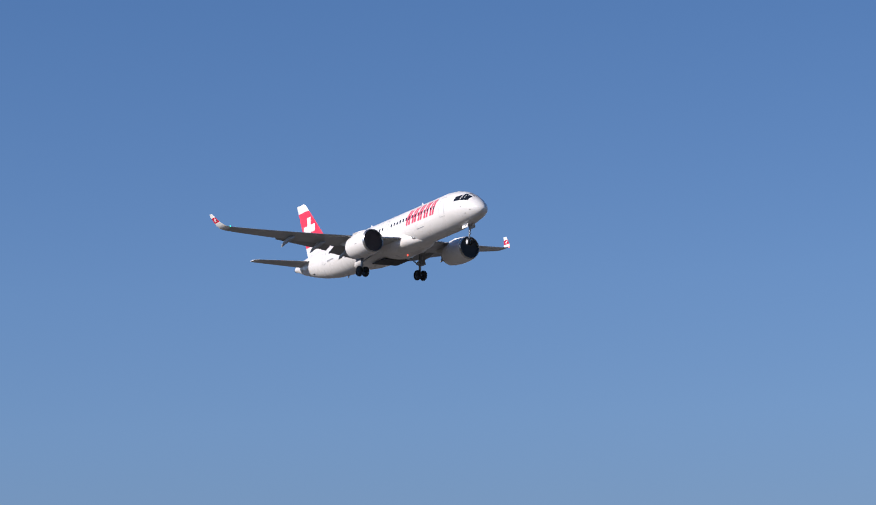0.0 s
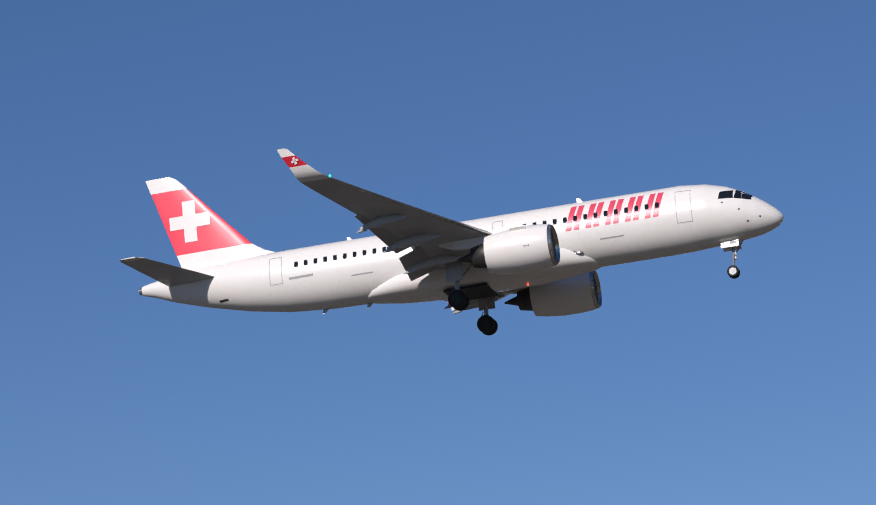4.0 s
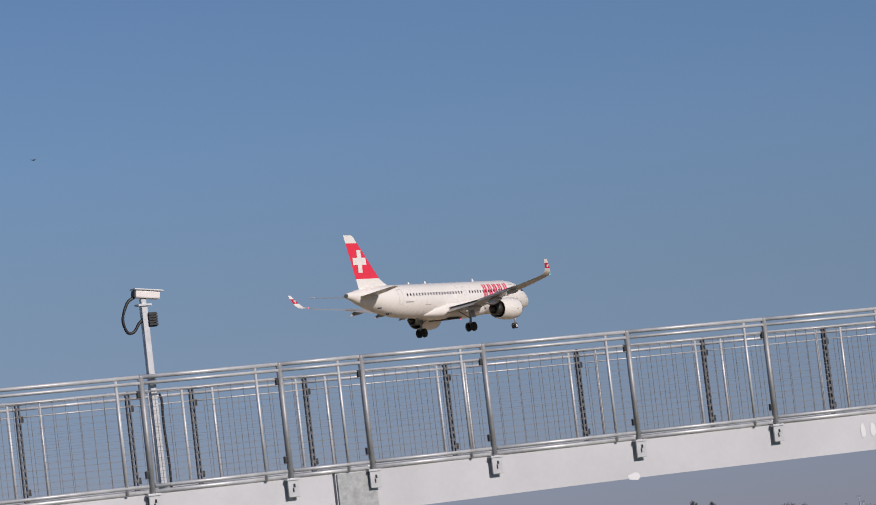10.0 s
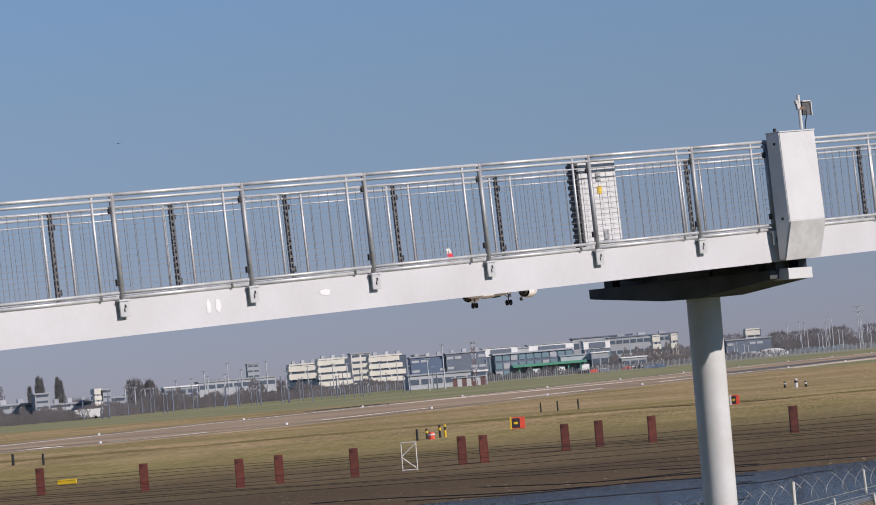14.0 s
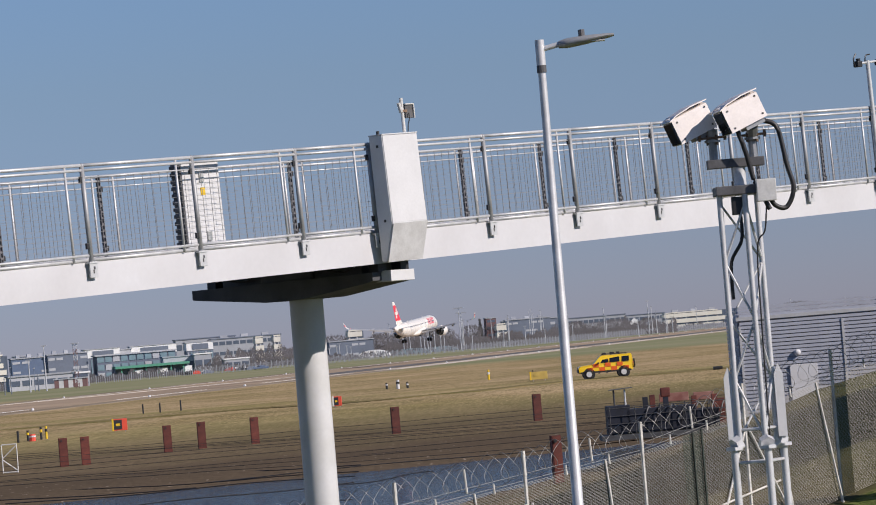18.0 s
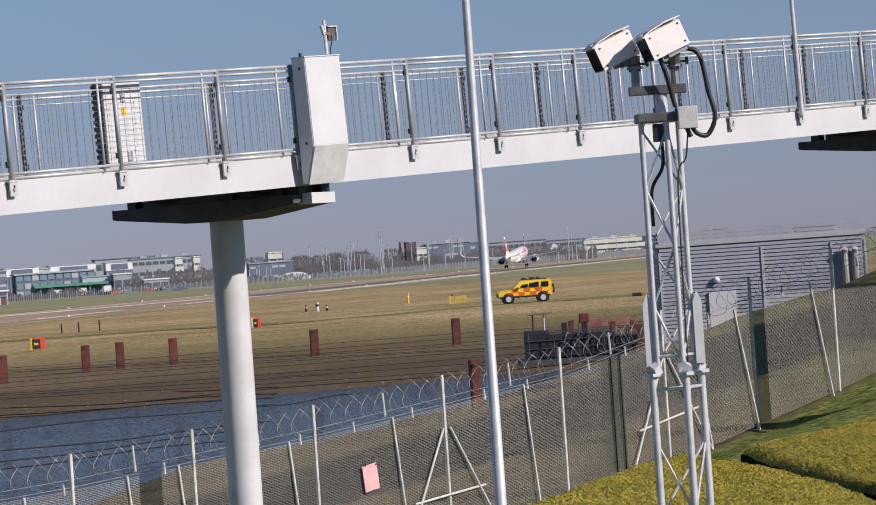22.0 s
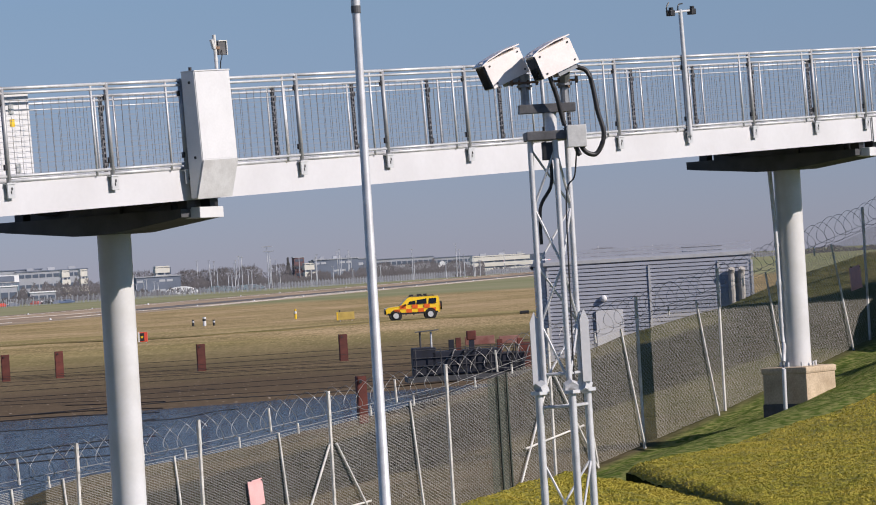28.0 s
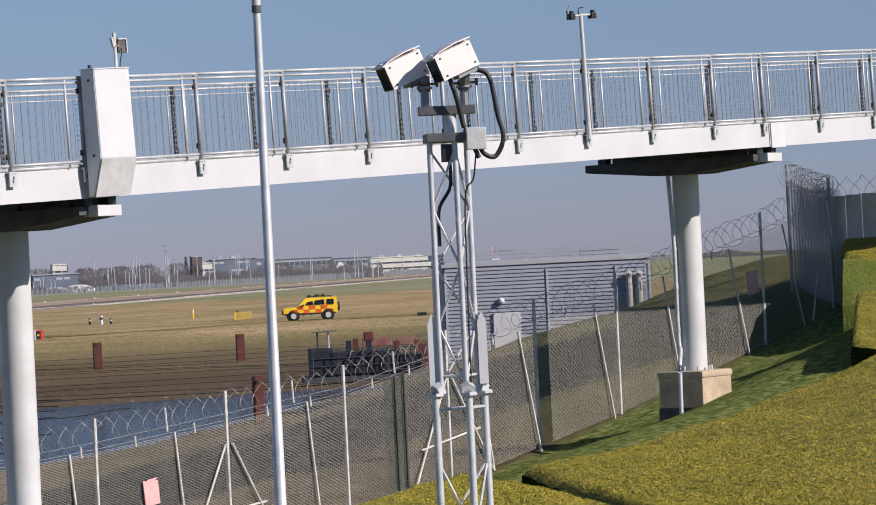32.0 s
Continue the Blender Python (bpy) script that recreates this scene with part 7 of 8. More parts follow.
BLOCKS = [
    (-20.50, -19.67, 1000, 5.9, 'brick', 2, 'low red-brown brick works building'),
    (-19.66, -18.83, 1010, 6.2, 'dark', 1, 'low dark industrial shed'),
    (-19.11, -18.79, 1050, 8.8, 'pale', 2, 'small pale rooftop office'),
    (-18.82, -17.99, 1030, 6.7, 'brick', 3, 'brick car park with open decks'),
    (-17.97, -17.76, 980, 9.2, 'grey', 4, 'grey concrete stair block'),
    (-17.79, -17.60, 975, 9.6, 'white', 4, 'white office cube with dark windows'),
    (-17.60, -17.44, 985, 9.0, 'grey', 4, 'grey concrete block'),
    (-17.45, -16.49, 1060, 6.3, 'grey', 3, 'long low concrete car park'),
    (-16.47, -16.23, 1050, 8.9, 'grey', 5, 'grey concrete stair tower'),
    (-16.24, -15.50, 1070, 5.3, 'pale', 3, 'pale concrete car park decks'),
    (-15.48, -15.34, 1060, 8.8, 'white', 5, 'white stair tower'),
    (-15.34, -15.21, 1062, 8.7, 'grey', 5, 'grey stair tower'),
    (-15.22, -14.96, 1080, 5.9, 'grey', 3, 'concrete deck end'),
    (-14.31, -13.75, 1300, 8.1, 'white', 2, 'white flat-roofed hall'),
    (-14.23, -13.74, 1150, 5.2, 'dark', 1, 'dark canopy building'),
    (-13.89, -13.75, 1140, 4.1, 'white', 1, 'small white hut'),
    (-13.73, -12.43, 1380, 9.3, 'pale', 2, 'long pale hall behind trees'),
    (-12.21, -11.68, 1450, 13.6, 'white', 4, 'round-fronted grey office wing'),
    (-11.72, -11.14, 1430, 14.7, 'white', 5, 'white stepped office block with window bands'),
    (-11.15, -10.83, 1460, 16.3, 'cream', 6, 'grey central office tower with a curved top'),
    (-10.86, -10.20, 1430, 14.3, 'white', 5, 'white stepped office block with window bands'),
    (-10.16, -9.53, 1500, 12.7, 'blue', 3, 'blue clad hangar block'),
    (-10.09, -9.83, 1520, 13.7, 'pale', 1, 'pale roof plant room'),
    (-9.56, -8.89, 1500, 13.2, 'dark', 3, 'dark glass workshop front'),
    (-8.93, -8.35, 1600, 14.3, 'roofwhite', 2, 'hangar with a white fascia round a dark door'),
    (-8.17, -7.40, 1620, 14.2, 'roofwhite', 2, 'long hangar with a white fascia'),
    (-8.36, -8.16, 1610, 13.6, 'pale', 2, 'pale link block between two hangars'),
    (-12.90, -12.70, 2600, 23.5, 'grey', 6, 'distant hazy grey tower block'),
    (-8.75, -7.42, 1500, 10.6, 'glass', 3, 'blue-green glazed showroom front'),
    (-7.24, -6.79, 1640, 14.0, 'roofwhite', 2, 'smaller hangar with a white fascia'),
    (-7.41, -6.40, 1760, 16.8, 'roofdark', 2, 'long dark slanting hangar roof'),
    (-8.45, -7.20, 1470, 5.4, 'green', 1, 'low green canopy with white lorry bays'),
    (-7.64, -7.12, 1480, 8.0, 'pale', 1, 'pale billboard box on the forecourt roof'),
    (-7.12, -6.83, 1478, 8.3, 'white', 1, 'white billboard box on the forecourt roof'),
    (-6.62, -6.20, 1490, 5.0, 'white', 1, 'white parked trailer block'),
    (-6.81, -5.64, 1750, 15.6, 'roofdark', 3, 'wide dark-roofed terminal hall'),
    (-6.08, -5.93, 1690, 14.6, 'white', 4, 'white stair tower with dark windows'),
    (-5.77, -5.64, 1690, 14.6, 'white', 4, 'white stair tower with dark windows'),
    (-10.22, -9.03, 1130, 5.1, 'pale', 1, 'low pale building with a flat roof'),
    (-9.10, -8.89, 1105, 4.8, 'white', 2, 'small white control cabin'),
    (-4.85, -4.10, 1600, 9.0, 'dark', 2, 'low dark hall before a white block'),
    (-4.52, -4.24, 1640, 13.6, 'white', 4, 'white block with a dark window band'),
    (-2.19, -2.02, 1900, 15.6, 'brick', 4, 'tall red-brick block'),
    (-2.02, -1.84, 1880, 11.7, 'white', 3, 'small white block'),
    (-1.86, -1.11, 1950, 13.7, 'dark', 3, 'long dark grey terminal block'),
    (-1.90, -0.92, 2100, 13.7, 'dark', 2, 'low grey terminal roofs'),
    (-0.92, 0.16, 2200, 12.7, 'roofdark', 2, 'long grey terminal roof'),
    (0.12, 0.82, 2250, 11.7, 'roofdark', 2, 'long grey terminal roof'),
    (0.80, 1.85, 2150, 10.6, 'white', 3, 'white three-storey building with window bands'),
    (4.35, 5.00, 2400, 9.2, 'pale', 1, 'distant grey hall roof'),
]
for row in BLOCKS:
    far_building(*row)

# bare winter trees along the horizon, distance haze painted into their grey tones
TWIG = mat("hazy_twigs", (0.170, 0.162, 0.172), 0.95, vary=0.25, scale=0.2, fine=2)
POPLAR = mat("hazy_poplar", (0.150, 0.150, 0.155), 0.95, vary=0.25, scale=0.2, fine=2)
TREES = [(-412, 1127, 12.0, 11.8), (-398, 1132, 10.0, 13.8), (-383, 1137, 9.0, 11.8), (-382, 1190, 14.8, 2.5), (-369, 1194, 14.5, 11.3), (-356, 1198, 12.1,
         2.1), (-367, 1247, 16.3, 3.0), (-366, 1248, 15.3, 2.6), (-360, 1249, 15.6, 2.6), (-359, 1250, 14.1, 2.6), (-294, 1112, 11.4, 9.4), (-289, 1113, 10.6,
         7.5), (-357, 1093, 7.7, 11.3), (-312, 1107, 5.7, 11.3), (-349, 1459, 9.7, 14.8), (-352, 1458, 8.3, 14.8), (-336, 1462, 7.6, 14.8), (-324, 1465, 7.2,
         12.3), (-141, 1694, 12.3, 13.9), (-133, 1695, 10.5, 16.7), (-122, 1746, 11.6, 14.4), (-111, 1746, 11.1, 14.4), (-102, 1747, 11.6, 17.2), (-91, 1748,
         11.9, 14.4), (-79, 1848, 12.2, 12.1), (-76, 1898, 15.8, 2.5), (-29, 2000, 9.2, 23.0), (-9, 2000, 8.4, 23.0), (-118, 1696, 10.9, 16.7), (-107, 1797,
         11.6, 17.7), (-93, 1798, 11.6, 17.7), (-70, 1899, 11.6, 15.6), (-50, 1999, 10.7, 19.7), (-25, 2100, 10.2, 20.7), (-1, 2100, 9.6, 24.1), (19, 2100,
         8.6, 20.7), (72, 2199, 5.1, 28.9), (46, 2300, 4.0, 34.0), (132, 2496, 12.5, 49.2), (173, 2494, 11.7, 49.2), (16, 2300, 4.0, 34.0), (-15, 2300, 4.0,
         30.2), (-91, 1998, 8.0, 26.2), (-65, 1999, 6.7, 26.2)]
rnd = random.Random(11)


def far_tree(x, y, top, width, mt):
    g = thing("far_tree", at(x, y, 0), "bare brown winter tree on the far side", "tree", "trees across the airfield")
    bm = new_bm()
    rod(bm, (0, 0, -0.3), (0, 0, top * 0.55), 0.35, 0.15, seg=6)
    for k in range(5):
        a = rnd.uniform(0, 6.28)
        rod(bm, (0, 0, top * (0.25 + 0.07 * k)), (width * 0.3 * math.cos(a), width * 0.3 * math.sin(a), top * (0.55 + 0.08 * k)), 0.14, 0.04, seg=5)
    part("trunk", bm, TWIG, g)
    verts, faces = [], []
    for _ in range(1500):
        u, v = rnd.uniform(-1, 1), rnd.random()
        r = width / 2 * math.sqrt(max(0.05, 1 - (v * 1.7 - 0.75) ** 2)) * (0.75 + 0.25 * math.sin(5 * v + x))
        c = Vector((u * r, rnd.uniform(-1, 1) * r, top * (0.02 + 0.98 * v ** 1.25)))
        e = Vector((rnd.uniform(-0.5, 0.5), rnd.uniform(-0.5, 0.5), rnd.uniform(0.5, 1.3))) * rnd.uniform(0.6, 1.9)
        s = Vector((e.z, 0.2, -e.x)).normalized() * rnd.uniform(0.05, 0.13)
        k = len(verts)
        verts += [tuple(c - s), tuple(c + s), tuple(c + e)]
        faces.append((k, k + 1, k + 2))
    me = bpy.data.meshes.new("crown")
    me.from_pydata(verts, [], faces)
    me.materials.append(mt)
    ob = new("crown", me)
    ob.parent = g
    tagged(ob, kind="stuff")


for i, (x, y, top, width) in enumerate(TREES):
    far_tree(x, y, top * 0.93, width * 1.4 if width > 4 else width, TWIG if width > 4 else POPLAR)
# low scrub and hedgerow that closes the horizon
bm_v, bm_f = [], []
for _ in range(44000):
    az = radians(rnd.uniform(-23, 12))
    dist = lerp(math.degrees(az), (-23, -15, -10, -4, 12), (1120, 1150, 1300, 1550, 2350)) + rnd.uniform(-40, 120)
    hh = (0.5 + 0.7 * noise.noise((math.degrees(az) * 1.7, 0, 0)) + 0.4 * noise.noise((math.degrees(az) * 9, 1, 0)))
    top = max(0.8, 5.2 * hh)
    c = Vector((math.sin(az) * dist, math.cos(az) * dist, rnd.random() ** 1.3 * top))
    s = rnd.uniform(0.12, 0.40)
    k = len(bm_v)
    bm_v += [(c.x - s, c.y, c.z - 0.4), (c.x + s * 0.7, c.y, c.z - 0.3), (c.x + rnd.uniform(-0.4, 0.4), c.y, c.z + rnd.uniform(0.3, 0.9))]
    bm_f.append((k, k + 1, k + 2))
me = bpy.data.meshes.new("far_scrub")
me.from_pydata(bm_v, [], bm_f)
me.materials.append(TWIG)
tagged(new("far_scrub", me), "brown winter scrub and bare bushes along the horizon", "scrub", kind="stuff")

# bare woodland and shrubbery in front of the works and offices
wv, wf = [], []
for _ in range(42000):
    a = rnd.uniform(-23.5, -9.0)
    dist = lerp(a, (-23.5, -16, -13, -9), (960, 1000, 1150, 1290)) + rnd.uniform(-25, 35)
    hh = lerp(a, (-23.5, -20, -18, -16, -14.5, -12.6, -11, -9), (8.5, 7.0, 5.6, 5.2, 7.0, 7.0, 4.2, 3.4)) * (0.62 + 0.55 * noise.noise((a * 2.3, 3, 0)) + 0.5 * noise.noise((a * 8.0, 7, 0)))
    if hh < 0.8:
        continue
    c = Vector((math.sin(radians(a)) * dist, math.cos(radians(a)) * dist, rnd.random() ** 1.4 * hh))
    w, k = rnd.uniform(0.06, 0.16), len(wv)
    tx, tz = rnd.uniform(-0.7, 0.7), rnd.uniform(0.5, 1.5)
    wv += [(c.x - w, c.y, c.z), (c.x + w, c.y, c.z - 0.05), (c.x + tx, c.y, c.z + tz)]
    wf.append((k, k + 1, k + 2))
for _ in range(27000):
    a = rnd.uniform(-6.9, 1.0)
    dist = 1640 + rnd.uniform(-30, 60)
    hh = lerp(a, (-6.9, -6.3, -5.5, -4.8, 1.0), (8.0, 13.0, 12.0, 9.0, 7.5)) * (0.62 + 0.5 * noise.noise((a * 3.1, 13, 0)) + 0.45 * noise.noise((a * 10.0, 17, 0)))
    if hh < 0.8:
        continue
    c = Vector((math.sin(radians(a)) * dist, math.cos(radians(a)) * dist, rnd.random() ** 1.3 * hh))
    w, k = rnd.uniform(0.08, 0.22), len(wv)
    tx, tz = rnd.uniform(-0.8, 0.8), rnd.uniform(0.5, 1.6)
    wv += [(c.x - w, c.y, c.z), (c.x + w, c.y, c.z - 0.05), (c.x + tx, c.y, c.z + tz)]
    wf.append((k, k + 1, k + 2))
me = bpy.data.meshes.new("far_wood")
me.from_pydata(wv, [], wf)
# grey-mauve wood colour, already mixed with the haze of distance
me.materials.append(mat("hazy_wood", (0.150, 0.140, 0.145), 0.95, vary=0.3, scale=0.05, fine=1.0, second=(0.20, 0.19, 0.20)))
tagged(new("far_wood", me), "bare brown woodland and shrubs before the far buildings", "woodland", kind="stuff")

# lamp columns and masts
POLES = [(-281.1, 1063.5, 8.4), (-278.0, 1064.3, 7.6), (-292.6, 1163.8, 9.8), (-282.8, 1166.2, 12.3), (-274.7, 1168.1, 14.3), (-284.1, 1062.7, 8.7), (-261.4,
         1171.2, 14.0), (-270.1, 1169.2, 11.9), (-255.0, 1172.6, 10.0), (-238.7, 1176.0, 11.1), (-171.6, 985.2, 9.4), (-167.0, 986.0, 13.2), (-107.2, 1696.6,
         15.4), (-105.0, 1696.8, 14.6), (-92.6, 1697.5, 16.5), (-73.6, 1598.3, 19.6), (-74.0, 1698.4, 13.7), (-47.3, 1899.4, 18.3), (-42.1, 1899.5, 17.3),
         (-113.3, 1696.2, 15.5), (-94.1, 1697.4, 14.6), (-48.5, 1899.4, 17.4), (-42.6, 1899.5, 13.8), (46.8, 1999.5, 12.8), (-72.7, 1598.3, 17.3), (-62.5,
         1698.9, 13.9), (-46.4, 1899.4, 15.7), (-40.9, 1899.6, 13.8), (102.0, 1997.4, 12.6), (147.1, 2195.1, 11.5), (-275.3, 1116.6, 9.9), (-269.9, 1117.9,
         10.2), (-264.4, 1119.2, 10.6), (-247.3, 1174.2, 11.0), (-243.6, 1226.0, 11.2), (-231.6, 1228.4, 10.9), (-225.6, 1229.5, 10.9)]
rp = random.Random(23)
for _ in range(34):
    a = radians(rp.uniform(-5.2, 1.0))
    POLES.append((math.sin(a) * 1590, math.cos(a) * 1590, rp.uniform(5.5, 10.5) if rp.random() < 0.8 else rp.uniform(12, 16)))
for _ in range(60):
    a, dd = radians(rp.uniform(-17.6, -9.6)), rp.uniform(930, 1080)
    POLES.append((math.sin(a) * dd, math.cos(a) * dd, rp.uniform(4.5, 8.0)))
for i, (x, y, top) in enumerate(POLES):
    g = thing("lamp_column", at(x, y, 0), "thin grey lighting column across the airfield", "lamp column", "far lighting columns")
    bm = new_bm()
    rod(bm, (0, 0, -0.3), (0, 0, top), 0.26 if i < 71 else 0.15, 0.16 if i < 71 else 0.10, seg=6)
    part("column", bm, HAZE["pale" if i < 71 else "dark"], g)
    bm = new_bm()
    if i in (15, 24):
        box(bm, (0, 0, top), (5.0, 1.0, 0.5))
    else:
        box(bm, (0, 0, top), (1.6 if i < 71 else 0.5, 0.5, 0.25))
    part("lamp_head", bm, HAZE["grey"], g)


def lattice_mast():
    g = thing("radio_mast", at(-158.0, 987.0, 0), "red and white banded lattice radio mast", "mast")
    for k in range(8):
        z0, z1 = k * 1.65, (k + 1) * 1.65
        bm = new_bm()
        for sx in (-0.55, 0.55):
            rod(bm, (sx, 0, z0), (sx, 0, z1), 0.10, seg=5)
        rod(bm, (-0.55, 0, z0), (0.55, 0, z1), 0.07, seg=5)
        rod(bm, (0.55, 0, z0), (-0.55, 0, z1), 0.07, seg=5)
        part("mast_section", bm, HAZE["pale"] if k % 2 else HAZE["brick"], g)
    bm = new_bm()
    box(bm, (0, 0, 13.2), (2.4, 1.0, 0.25))
    part("platform", bm, HAZE["grey"], g)


lattice_mast()
# red and white chequered hut
g = thing("chequered_hut", at(-176.0, 1085.0, 0, 4), "low red and white chequered runway hut", "hut")
for i in range(7):
    bm = new_bm()
    box(bm, (-4.2 + 1.5 * i, 0, 1.35), (1.48, 4.0, 2.7))
    part("panel", bm, HAZE["brick"] if i % 2 == 0 else CABWHITE, g, "red panel" if i % 2 == 0 else "white panel")
bm = new_bm()
box(bm, (0.3, 0, 2.85), (11.2, 4.6, 0.25))
part("roof", bm, HAZE["pale"], g)
# arched shelters
for x, y, w, h in ((-112.0, 1560.0, 15.0, 3.4), (-98.0, 1590.0, 22.0, 2.6), (-84.0, 1600.0, 18.0, 2.4), (11.0, 2150.0, 7.0, 9.0)):
    g = thing("arched_shelter", at(x, y, 0), "low white arched shelter", "shelter", "arched shelters")
    bm = new_bm()
    skin(bm, [[(w / 2 * math.cos(a), yy, h * math.sin(a)) for a in [math.pi * k / 12 for k in range(13)]] for yy in (-8, 8)])
    part("arch", bm, HAZE["white"] if w < 16 else HAZE["glass"], g)
# perimeter fence and white concrete barrier beyond the runway
g = thing("perimeter_fence", Matrix(), "grey steel perimeter fence beyond the runway", "fence")
verts, faces = [], []
path = [(-420, 930), (-300, 1090), (-240, 1160), (-150, 1230), (-60, 1400), (60, 1750), (220, 2000)]
for (x0, y0), (x1, y1) in zip(path, path[1:]):
    n = int(math.hypot(x1 - x0, y1 - y0) / 0.9)
    for i in range(n):
        t = i / n
        x, y = x0 + (x1 - x0) * t, y0 + (y1 - y0) * t
        k = len(verts)
        w = 0.34 if i % 4 == 0 else 0.16
        h = 3.0 if i % 4 == 0 else 2.5
        verts += [(x - w / 2, y, 0), (x + w / 2, y, 0), (x + w / 2, y, h), (x - w / 2, y, h)]
        faces.append((k, k + 1, k + 2, k + 3))
me = bpy.data.meshes.new("pales")
me.from_pydata(verts, [], faces)
me.materials.append(HAZE["grey"])
ob = new("paling", me)
ob.parent = g
tagged(ob, kind="stuff")
g = thing("concrete_barrier", Matrix(), "long white concrete barrier beside the far taxiway", "barrier")
for i in range(18):
    t = (i + 0.5) / 18
    x, y = -279 - 17 * t, 756 + 166 * t
    bm = new_bm()
    box(bm, (x, y, 0.65), (0.8, 9.0, 1.3), pose(0, 0, 0, 0, 0, 6))
    part("barrier_block", bm, CABWHITE, g)
for x, y in ((-270.0, 965.0), (-276.0, 990.0), (-283.0, 1020.0)):
    g = thing("white_trailer", at(x, y, 0, 20), "white box trailer parked by the fence", "trailer", "parked trailers")
    bm = new_bm()
    box(bm, (0, 0, 1.7), (7.5, 2.4, 2.4), bevel=0.1)
    part("box", bm, CABWHITE, g)
    for sx in (-2.5, 2.5):
        bm = new_bm()
        rod(bm, (sx, -1.25, 0.45), (sx, -1.0, 0.45), 0.45, seg=10)
        part("wheel", bm, TYRE, g)
# parked cars in front of the offices
cols = (CABWHITE, BLACK, GALV, SIGNRED, HAZE["blue"], HAZE["dark"])
for i in range(46):
    az = radians(rnd.uniform(-14.5, -9.6)) if i < 34 else radians(rnd.uniform(-7.5, -5.8))
    dist = rnd.uniform(1255, 1330)
    g = thing("parked_car", at(math.sin(az) * dist, math.cos(az) * dist, 0, rnd.uniform(-20, 20)), "parked car across the airfield", "car", "parked cars")
    bm = new_bm()
    box(bm, (0, 0, 0.6), (4.3, 1.8, 0.7), bevel=0.12)
    box(bm, (-0.2, 0, 1.15), (2.3, 1.6, 0.6), bevel=0.18)
    part("body", bm, cols[i % 6], g)


# crane booms
for x, y, a, b, c in ((-385.0, 1090.0, 16.0, 9.0, 1), (-372.0, 1085.0, 14.0, -8.0, 1), (-352.0, 1075.0, 12.0, 6.0, 0)):
    g = thing("construction_crane", at(x, y, 0), "slender pale construction crane", "crane", "cranes")
    for z in range(6):
        bm = new_bm()
        rod(bm, (b * z / 6, 0, a * (0.45 + 0.55 * z / 6)), (b * (z + 0.8) / 6, 0, a * (0.45 + 0.55 * (z + 0.8) / 6)), 0.22, seg=5)
        part("boom_section", bm, CABWHITE if c else HAZE["grey"], g)
    bm = new_bm()
    rod(bm, (0, 0, 0), (0, 0, a * 0.46), 0.35, seg=6)
    part("mast", bm, HAZE["grey"], g)


